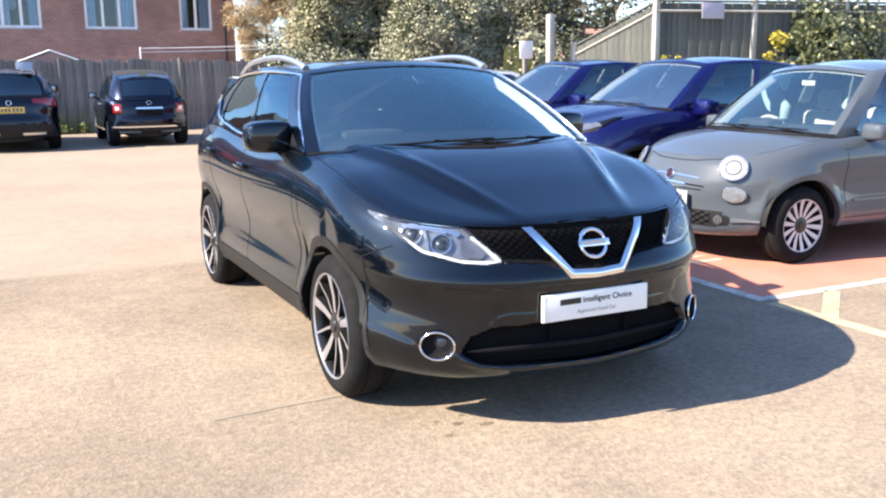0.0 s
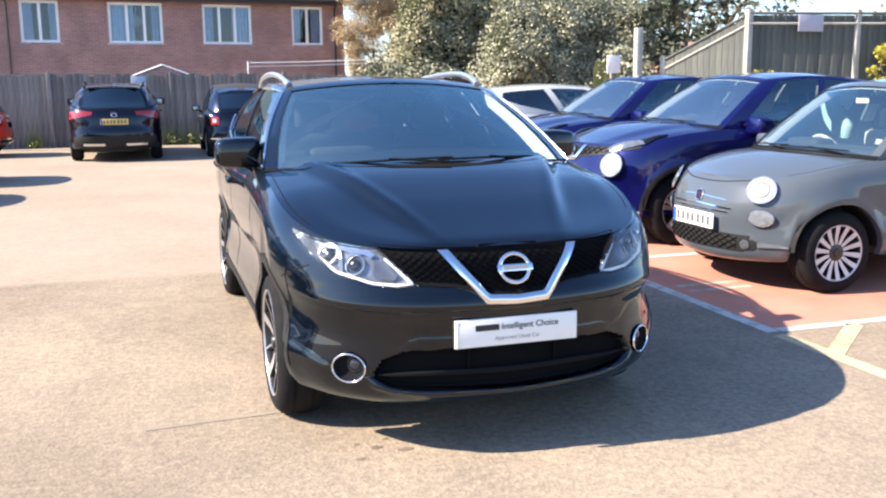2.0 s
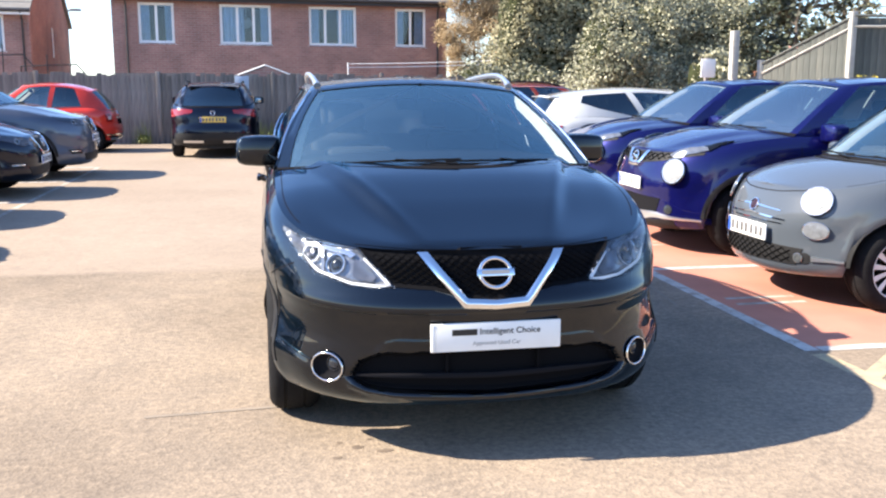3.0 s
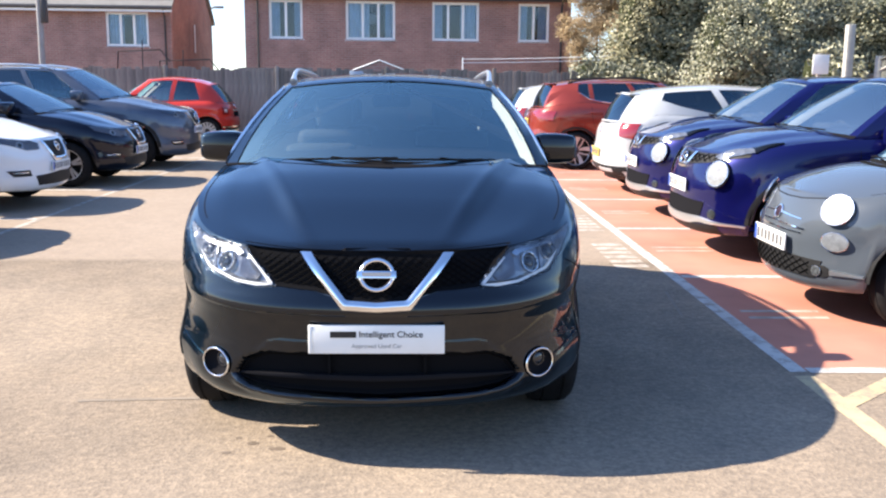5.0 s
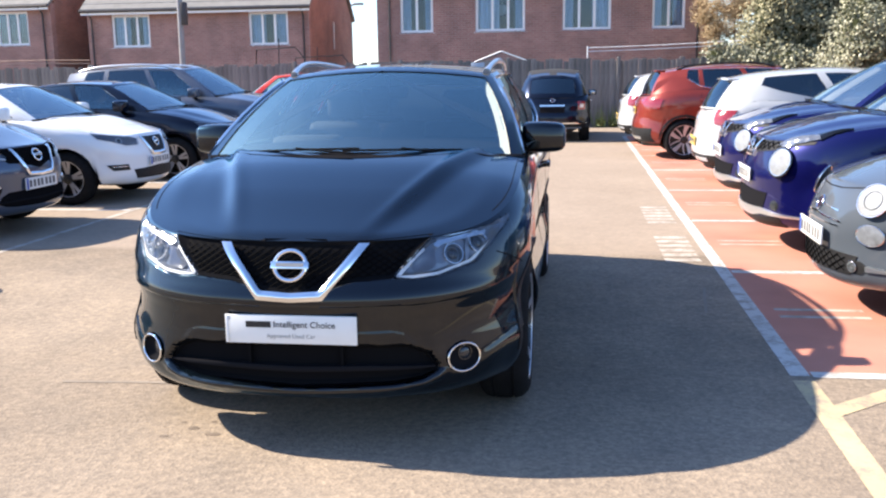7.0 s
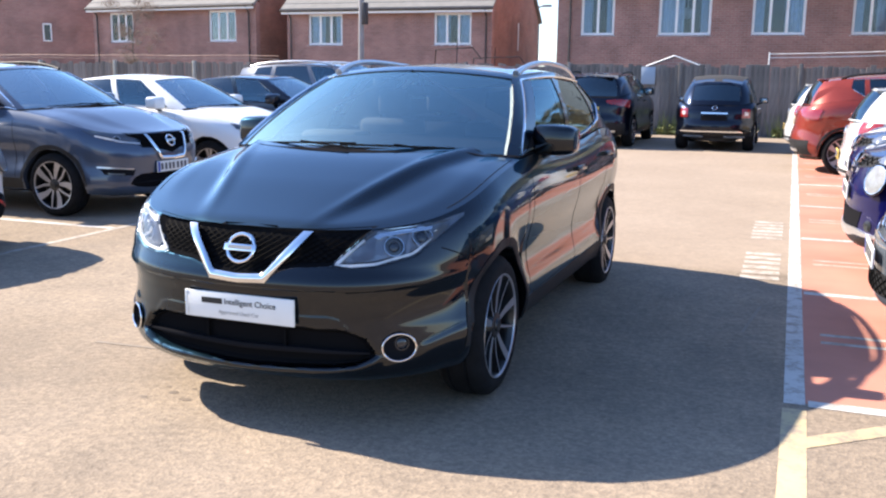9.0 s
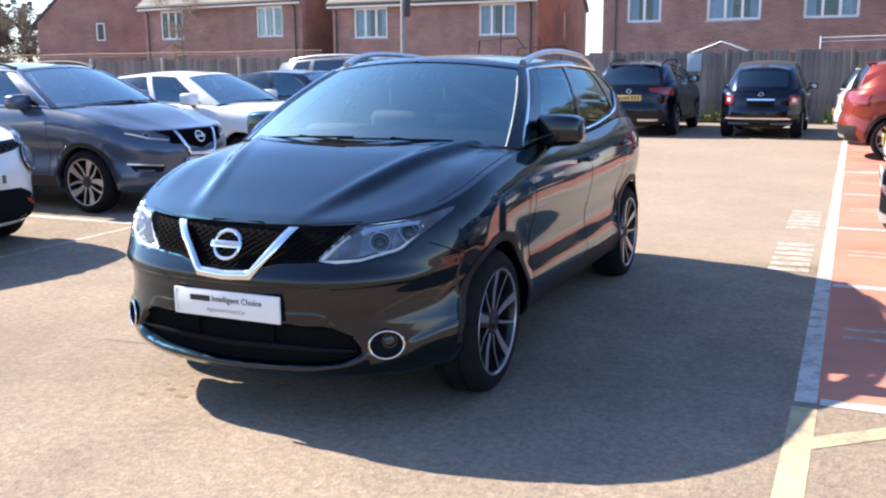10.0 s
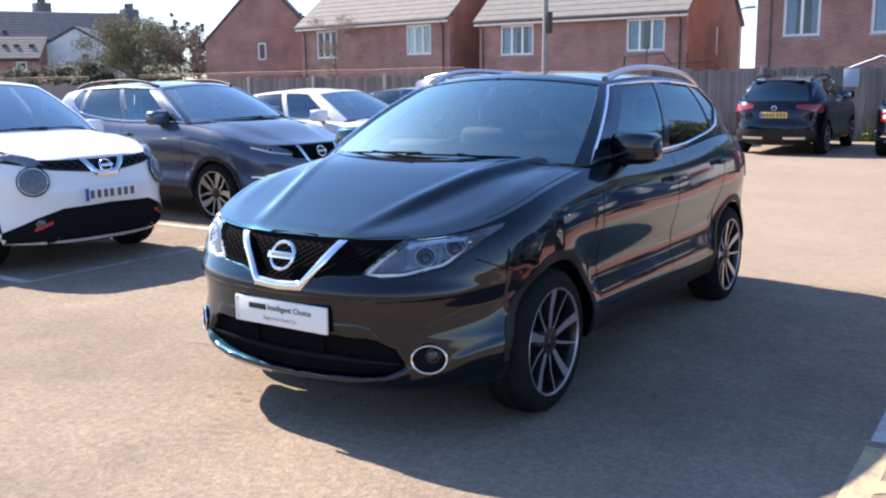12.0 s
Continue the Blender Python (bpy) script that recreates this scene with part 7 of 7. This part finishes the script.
def little_shed(x, y, w, eaves, ridge, depth):
    """A low garden shed whose gable looks over the fence."""
    root = tagged(new("garden_shed"), "small red-brown shed with white verge boards behind fence", "shed")
    bm = bmesh.new()
    P = [(-w, 0.2), (w, 0.2), (w, eaves), (0, ridge), (-w, eaves)]
    V0, V1 = [bm.verts.new((x + a, y, z)) for a, z in P], [bm.verts.new((x + a, y + depth, z)) for a, z in P]
    bm.faces.new(V0)
    bm.faces.new(V1[::-1])
    for k in range(5):
        bm.faces.new((V0[k], V1[k], V1[(k + 1) % 5], V0[(k + 1) % 5]))
    bmesh.ops.recalc_face_normals(bm, faces=bm.faces[:])
    part("body", bm, M["brick"], root, smooth=None)
    for s in (1, -1):
        bm = bmesh.new()
        tube(bm, [(x + s * (w + 0.1), y - 0.03, eaves - 0.04), (x, y - 0.03, ridge + 0.02)], 0.017, 4)
        part("verge_board", bm, M["upvc"], root)
        bm = bmesh.new()
        box(bm, 0, math.hypot(w + 0.1, ridge - eaves + 0.04), -0.02, depth + 0.05, 0.0, 0.03)
        m = Matrix.Translation((x, y, ridge + 0.005)) @ Matrix.Rotation(math.atan2(ridge - eaves, w) if s > 0 else math.pi - math.atan2(ridge - eaves, w), 4, "Y")
        part("roof_panel", seated(bm, m), M["roof_slate"], root, smooth=None)


little_shed(-0.9, 20.85, 0.76, 1.99, 2.25, 1.6)
bm = bmesh.new()
for z in (2.36, 2.26):
    tube(bm, [(1.4 + 0.46 * k, 22.0, z + 0.014 * k - 0.02 * math.sin(k / 9 * math.pi)) for k in range(10)], 0.009, 5)
for x in (1.4, 5.54):
    tube(bm, [(x, 22.0, 0.2), (x, 22.0, 2.4 + (0.1 if x > 3 else 0))], 0.018, 6)
thing("washing_line", bm, M["upvc"], "pale washing line strung between posts behind the fence", "washing line")
bm = bmesh.new()
for x0, x1, y, z in ((-9.4, -7.9, 25, 2.6), (-8.4, -6.6, 26, 2.35)):
    tube(bm, [(x0, y, 0.3), (x0 + 0.2, y, z), (x1, y, z + 0.06), (x1 + 0.3, y, z - 0.3)], 0.022, 5)
    tube(bm, [(x0 + 0.9, y, 0.3), (x0 + 0.95, y, z + 0.35)], 0.018, 5)
thing("trellis", bm, M["gutter"], "thin dark metal garden trellis behind the fence", "trellis")
bm = bmesh.new()
box(bm, -10.8, -5.4, 24.6, 24.7, 0.2, 2.05)
box(bm, -5.2, -3.1, 24.0, 24.1, 0.2, 2.12)
thing("garden_screen", bm, M["fence"], "brown wooden garden screen standing behind the fence", "fence")


def right_fence():
    root = tagged(new("grey_panel_fence"), "grey-green panel fence with concrete posts on a bank", "fence", kind="structure")
    zb = 0.75

    def post(x, y, h):
        part("concrete_post", boxed(x - 0.05, x + 0.05, y - 0.05, y + 0.05, zb - 0.5, h + 0.04, bevel=0.008), M["concrete"], root)

    P = [(7.75, 10.9, 2.06), (8.5, 9.45, 2.78), (10.45, 9.1, 2.78), (12.4, 8.75, 2.78), (14.4, 8.4, 2.78), (16.4, 8.05, 2.78)]
    for x, y, h in P:
        post(x, y, h)
    kind = {}
    for (xa, ya, ha), (xb, yb, hb) in zip(P, P[1:]):
        n = max(6, int(math.hypot(xb - xa, yb - ya) / 0.11))
        for k in range(n):
            f = (k + 0.5) / n
            x, y = xa + (xb - xa) * f, ya + (yb - ya) * f
            h = ha + (hb - ha) * f - zb - 0.06
            key = round(h, 2)
            if key not in kind:
                kind[key] = mesh_of("panel_board", board_mesh(0.118, key), M["fence_r"])
            o = new("board", kind[key])
            o.parent = root
            o.matrix_local = pose(x, y + (0.012 if k % 2 else 0), zb, 0, 0, math.degrees(math.atan2(yb - ya, xb - xa)))
        for dz, material in ((-0.03, M["fence_r"]), (-0.2, M["concrete"])):
            bm = bmesh.new()
            tube(bm, [(xa, ya - 0.04, ha + dz), (xb, yb - 0.04, hb + dz)], 0.024, 4)
            part("panel_rail", bm, material, root)
    return root


right_fence()
thing("fence_notice", boxed(9.27, 9.78, 9.14, 9.155, 2.44, 2.72, bevel=0.004, m=Matrix.Identity(4)), M["sign2"], "mauve-grey notice on the grey panel fence", "sign")
thing("gate_pillar", boxed(7.19, 7.32, 10.9, 11.03, 0.1, 2.6, bevel=0.015), M["concrete"], "pale concrete pillar standing by the ivy", "pillar")
wn_ = thing("white_notice", boxed(6.86, 7.14, 11.4, 11.42, 1.80, 2.13, bevel=0.004), M["plate_white"], "small white notice on a post beside the ivy", "sign")
part("post", boxed(6.96, 7.03, 11.425, 11.49, 0.1, 2.15, bevel=0.005), M["fence"], wn_)
bm = bmesh.new()
box(bm, 7.4, 8.6, 12.4, 12.5, 0.2, 1.8)
box(bm, 7.36, 8.64, 12.36, 12.54, 1.8, 1.84)
thing("garden_shed", bm, M["fence_pale"], "pale low wooden shed behind the ivy and pillar", "shed", smooth=None)
bank = bmesh.new()
V = [[bank.verts.new(p) for p in ((x, 10.4 - 0.17 * (x - 8), gz(10)), (x, 9.6 - 0.17 * (x - 8), 0.75), (x, 8.9 - 0.17 * (x - 8), 0.74), (x, 7.9 - 0.17 * (x - 8), gz(8)))] for x in (7.6, 10, 13, 17)]
grid_faces(bank, V)
bmesh.ops.recalc_face_normals(bank, faces=bank.faces[:])
thing("bank", bank, M["concrete"], "low pale bank below the grey panel fence", "bank", kind="structure", smooth=None)
bm = bmesh.new()
box(bm, 12.6, 19, 15.5, 21, 0.2, 2.2)
for s in (1, -1):
    V0 = [bm.verts.new(p) for p in ((12.3, 18.25 - s * 3.2, 2.18), (19.3, 18.25 - s * 3.2, 2.18), (19.3, 18.25, 2.8), (12.3, 18.25, 2.8))]
    bm.faces.new(V0)
thing("bungalow", bm, M["brick_orange"], "low house with orange roof beyond the panel fence", "house", "houses behind the fence", smooth=None)

# ---- greenery ----


def leaves(bm, centre, n, size, rng, spread, squash=1.0, shell=0.55):
    """Small pointed leaves scattered through an uneven blob."""
    for _ in range(n):
        d = Vector((rng.gauss(0, 1), rng.gauss(0, 1), rng.gauss(0, 1))).normalized()
        r = spread * (shell + (1 - shell) * rng.random()) * (0.75 + 0.5 * noise.noise(d * 1.7 + Vector(centre) * 0.6))
        p = Vector(centre) + Vector((d.x * r, d.y * r, d.z * r * squash))
        s = size * rng.uniform(0.6, 1.4)
        a = Vector((rng.gauss(0, 1), rng.gauss(0, 1), rng.gauss(0, 0.6))).normalized()
        b = (d * 0.7 + Vector((rng.gauss(0, 0.6), rng.gauss(0, 0.6), rng.gauss(0, 0.6)))).cross(a).normalized()
        c = a.cross(b) * 0.12 * s
        v = [bm.verts.new(p + a * s), bm.verts.new(p + b * s * 0.45 + c), bm.verts.new(p - a * s * 0.6), bm.verts.new(p - b * s * 0.45 + c)]
        bm.faces.new(v)


def limbs(bm, foot, top, r, rng, n=7, reach=1.6):
    f, t = Vector(foot), Vector(top)
    pts = [f.lerp(t, k / 6) + Vector((rng.gauss(0, 0.05), rng.gauss(0, 0.05), 0)) for k in range(7)]
    tube(bm, pts, [r * (1 - 0.11 * k) for k in range(7)], 8)
    tips = []
    for k in range(n):
        a = pts[rng.randrange(2, 7)]
        d = Vector((rng.gauss(0, 1), rng.gauss(0, 1), abs(rng.gauss(0.7, 0.5)))).normalized() * reach * rng.uniform(0.5, 1.1)
        b = a + d * 0.5 + Vector((0, 0, 0.1))
        tube(bm, [a, b, a + d], [r * 0.45, r * 0.28, r * 0.1], 5)
        tips.append(a + d)
        for _ in range(2):
            e = b + Vector((rng.gauss(0, 1), rng.gauss(0, 1), rng.gauss(0.4, 0.6))).normalized() * reach * 0.5
            tube(bm, [b, e], [r * 0.2, r * 0.06], 4)
            tips.append(e)
    return tips


def tree(name, x, y, z0, height, crown_r, material, label, seed, n=2600, size=0.1, blobs=14, trunk_r=0.14, low=0.35):
    rng = random.Random(seed)
    root = tagged(new(name), label, "tree" if "tree" in name else "shrub", "greenery")
    root.location = (x, y, z0)
    bm = bmesh.new()
    tips = limbs(bm, (0, 0, -0.1), (rng.gauss(0, 0.2), rng.gauss(0, 0.2), height * 0.8), trunk_r, rng, 9, crown_r * 0.9)
    part("trunk", bm, M["bark"], root, smooth=60)
    bm = bmesh.new()
    cs = [Vector((rng.uniform(-1, 1) * crown_r, rng.uniform(-1, 1) * crown_r * 0.7, height * (low + (1 - low) * rng.random()))) for _ in range(blobs)] + rng.sample(tips, min(6, len(tips)))
    for c in cs:
        leaves(bm, c, n // len(cs), size, rng, crown_r * rng.uniform(0.35, 0.6), 0.8, 0.3)
    part("crown", bm, material, root, smooth=None)["kind"] = "stuff"
    return root


def ivy_mass(name, x0, x1, y, z0, h, material, label, seed, n, size=0.07, bulge=0.7, turn=0.0):
    """A thick climbing mass: a lumpy core, coloured dark as the shade within, with leaves all over its face."""
    rng = random.Random(seed)
    root = tagged(new(name), label, "hedge", "greenery")
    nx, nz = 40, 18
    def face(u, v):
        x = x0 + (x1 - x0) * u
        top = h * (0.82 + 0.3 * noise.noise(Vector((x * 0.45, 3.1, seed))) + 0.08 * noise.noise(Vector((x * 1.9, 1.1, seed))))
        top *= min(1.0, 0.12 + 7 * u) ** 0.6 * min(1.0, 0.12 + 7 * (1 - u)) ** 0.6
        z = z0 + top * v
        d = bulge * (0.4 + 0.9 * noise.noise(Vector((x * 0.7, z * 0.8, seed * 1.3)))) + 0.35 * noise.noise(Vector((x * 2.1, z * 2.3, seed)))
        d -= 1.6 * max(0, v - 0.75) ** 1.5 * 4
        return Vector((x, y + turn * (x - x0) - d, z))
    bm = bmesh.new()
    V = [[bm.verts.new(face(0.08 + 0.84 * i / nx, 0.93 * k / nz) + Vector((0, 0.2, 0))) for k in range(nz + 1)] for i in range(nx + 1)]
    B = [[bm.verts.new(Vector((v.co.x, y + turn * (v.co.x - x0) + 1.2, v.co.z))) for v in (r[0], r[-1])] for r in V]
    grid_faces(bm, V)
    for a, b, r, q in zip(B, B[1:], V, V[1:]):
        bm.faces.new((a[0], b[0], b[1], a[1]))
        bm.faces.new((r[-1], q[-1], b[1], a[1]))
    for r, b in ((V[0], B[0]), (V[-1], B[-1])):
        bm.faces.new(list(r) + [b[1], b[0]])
    part("core", bm, M["core"], root, "dark filler painted as the shade behind the leaves", 60)
    bm = bmesh.new()
    for _ in range(n):
        u, v = rng.random(), rng.random() ** 0.9
        p = face(u, v) + Vector((rng.gauss(0, 0.05), -abs(rng.gauss(0, 0.11)), rng.gauss(0, 0.05)))
        edge = max(0.0, 1 - min(u, 1 - u) / 0.1)
        p.y += edge * rng.random() * (1.3 + bulge)
        if v > 0.8:
            p += Vector((0, rng.random() * 0.5, abs(rng.gauss(0, 0.12))))
        s = size * rng.uniform(0.5, 1.3)
        nrm = Vector((rng.gauss(0, 0.7) + edge * (1.5 if u > 0.5 else -1.5), -1 + rng.gauss(0, 0.5), 0.35 + rng.gauss(0, 0.6))).normalized()
        a = nrm.cross(Vector((rng.gauss(0, 1), rng.gauss(0, 1), rng.gauss(0, 1)))).normalized()
        b = nrm.cross(a)
        bm.faces.new([bm.verts.new(q) for q in (p + a * s, p + b * s * 0.6 - nrm * s * 0.15, p - a * s * 0.7, p - b * s * 0.6 - nrm * s * 0.15)])
    part("leaves", bm, material, root, smooth=None)["kind"] = "stuff"
    return root


ivy_mass("ivy_hedge", 6.6, 11.6, 17.3, 0.2, 4.6, M["ivy"], "tall lumpy ivy-covered hedge behind the red bays", 5, 42000, 0.045)
ivy_mass("ivy_hedge", 4.3, 7.2, 20.55, 1.45, 0.95, M["ivy"], "low ivy growing over the end of the fence", 8, 3000, 0.06, 0.35)
ivy_mass("ivy_hedge", 5.3, 14.0, 21.8, 0.2, 6.6, M["olive"], "tall olive-green bushes behind the ivy", 11, 34000, 0.062, 1.0)
ivy_mass("ivy_hedge", 11.0, 13.2, 8.75, 1.2, 2.0, M["ivy_green"], "ivy hanging over the grey panel fence", 21, 4200, 0.06, 0.35, -0.17)
ivy_mass("ivy_hedge", 7.22, 7.75, 11.55, 1.0, 1.25, M["ivy"], "ivy clump climbing beside the white notice", 27, 2200, 0.05, 0.2)
tree("ochre_shrub", 5.95, 26.3, 0.25, 6.0, 1.0, M["ochre"], "leafless ochre shrub beside the brick house", 31, 75000, 0.034, 100, 0.05, 0.08)
tree("ochre_shrub", 7.3, 27.2, 0.25, 5.2, 1.1, M["ochre"], "leafless ochre shrub between house and ivy", 34, 50000, 0.036, 70, 0.05, 0.08)
tree("ochre_shrub", 6.6, 24.6, 0.25, 3.4, 0.9, M["ochre"], "leafless ochre shrub behind the fence", 32, 12000, 0.036, 24, 0.06, 0.12)
tree("evergreen_tree", 14.5, 21.0, 0.25, 6.5, 2.2, M["dark_leaf"], "dark evergreen tree behind the fence", 33, 6500, 0.12, 22, 0.14, 0.15)
tree("evergreen_tree", 11.8, 16.5, 0.2, 3.4, 1.3, M["dark_leaf"], "dark evergreen bush behind the pale shed", 37, 4000, 0.09, 16, 0.1, 0.12)
tree("olive_tree", 18.0, 23.0, 0.25, 6.5, 2.4, M["olive"], "thin green tree beyond the panel fence", 36, 4200, 0.11, 18, 0.13, 0.25)
tree("forsythia_bush", 10.9, 8.75, 0.6, 1.55, 0.33, M["forsythia"], "yellow flowering bush against the grey fence", 41, 1300, 0.045, 12, 0.025, 0.2)
tree("forsythia_bush", 8.75, 9.2, 0.6, 1.2, 0.18, M["forsythia"], "yellow flowering shoots at a concrete post", 42, 500, 0.04, 8, 0.02, 0.2)
tree("forsythia_bush", 12.3, 8.3, 0.6, 1.25, 0.3, M["forsythia"], "yellow-green bush below the hanging ivy", 43, 800, 0.045, 8, 0.02, 0.2)
tree("bare_shrub", -24.3, 28.2, 0.25, 4.6, 1.0, M["bare"], "leafless pinkish shrub before a brick house", 51, 9000, 0.03, 30, 0.04)
tree("olive_tree", -44.0, 33.0, 0.25, 5.6, 2.9, M["olive"], "rounded olive tree before the far roofs", 52, 48000, 0.07, 74, 0.14, 0.2)
tree("bare_tree", -39.5, 34.0, 0.25, 4.8, 2.0, M["bare"], "brownish leafless tree beyond the fence", 53, 8000, 0.08, 24)
for k, (x, y, h) in enumerate(((-54.3, 45.1, 7.4), (-53.0, 45.9, 6.9), (-51.6, 46.8, 6.6), (-50.0, 47.5, 6.2))):
    tree("evergreen_tree", x, y, 0.25, h, 0.75, M["dark_leaf"], "far dark narrow tree on the skyline", 54 + 7 * k, 3500, 0.09, 22, 0.1, 0.2)
ivy_mass("dark_hedge", -50.0, -38.5, 27.0, 0.2, 3.4, M["dark_leaf"], "dark clipped hedge before the far houses", 77, 20000, 0.05, 0.5)
tree("evergreen_tree", -8.0, 62.0, 0.25, 4.2, 2.2, M["olive"], "far bushes seen between the houses", 55, 2500, 0.2)
for k, (x, sp) in enumerate(((-4.0, 0.22), (-0.75, 0.32), (2.1, 0.18), (-0.3, 0.3), (-1.1, 0.2), (1.75, 0.2))):
    rng = random.Random(60 + k)
    bm = bmesh.new()
    y = FY(x) - 0.22
    leaves(bm, (x, y, gz(y) + 0.12), 260, 0.06, rng, sp, 0.7, 0.2)
    for _ in range(46):
        a = Vector((x + rng.gauss(0, sp * 0.5), y + rng.gauss(0, 0.08), gz(y)))
        tube(bm, [a, a + Vector((rng.gauss(0, 0.06), rng.gauss(0, 0.04), rng.uniform(0.15, 0.62)))], [0.008, 0.002], 3)
    thing("weeds", bm, M["weed"], "pale green weeds at the foot of the fence", "weeds", "weeds along the fence", "stuff", None)

# ---- cars in the yard ----
crossover("car", stand(0, 0, 0), M["black"], "glossy black crossover with chrome grille, parked on tan asphalt", True, "", rear=True)
bubble_hatch("car", stand(3.26, 1.90, -90), M["grey_slate"], "slate grey small hatchback with round lamps in red bay", rear=False)
small_crossover("car", stand(3.32, 4.05, -90), M["blue"], "ink blue crossover with round lamps beside grey hatchback")
small_crossover("car", stand(3.44, 6.4, -90), M["blue"], "ink blue crossover parked between blue and white cars")
hatch("car", stand(2.66 + 3.19, 8.6, 90), M["white_shade_toned"], "white hatchback parked tail out in red bay", S=TAIL_HATCH, front=False, rear=True)
crossover("car", stand(2.08 + 3.476, 12.4, 90), M["red"], "orange-red crossover parked tail out by the hedge", face="new", front=False)
hatch("car", stand(1.95 + 3.19, 15.3, 90), M["white_shade_toned"], "white hatchback at the end of the red bays", S=TAIL_HATCH, front=False, rear=True)
crossover("car", stand(-1.97, 16.0 + 2.646, 180), M["navy"], "very dark crossover with yellow plate, nose to the fence", front=False)
bubble_hatch("car", stand(0.6, 16.0 + 2.3, 180), M["navy"], "very dark small soft-top hatchback, nose to the wooden fence", front=False, roof_mat=M["fabric"])
bubble_hatch("car", stand(-4.75 - 2.3, 18.0, -90), M["red2"], "bright red small hatchback parked along the fence", front=False)
small_crossover("car", stand(-4.75, 1.31, 90), M["white"], "white crossover with round lamps and black bumper", bumper=M["plastic"])
crossover("car", stand(-4.95, 4.25, 90), M["darkgrey"], "dark grey crossover with machined wheels beside white cars", face="new", rear=False)
hatch("car", stand(-4.9, 6.8, 90), M["white"], "white hatchback with angular lamps beside the dark grey crossover")
hatch("car", stand(-4.7, 9.35, 90), M["navy"], "very dark hatchback beside the white hatchback")
hatch("car", stand(-4.6, 12.0, 90), M["gunmetal"], "dark blue-grey large crossover with silver roof rails", S=LARGE_CROSSOVER)
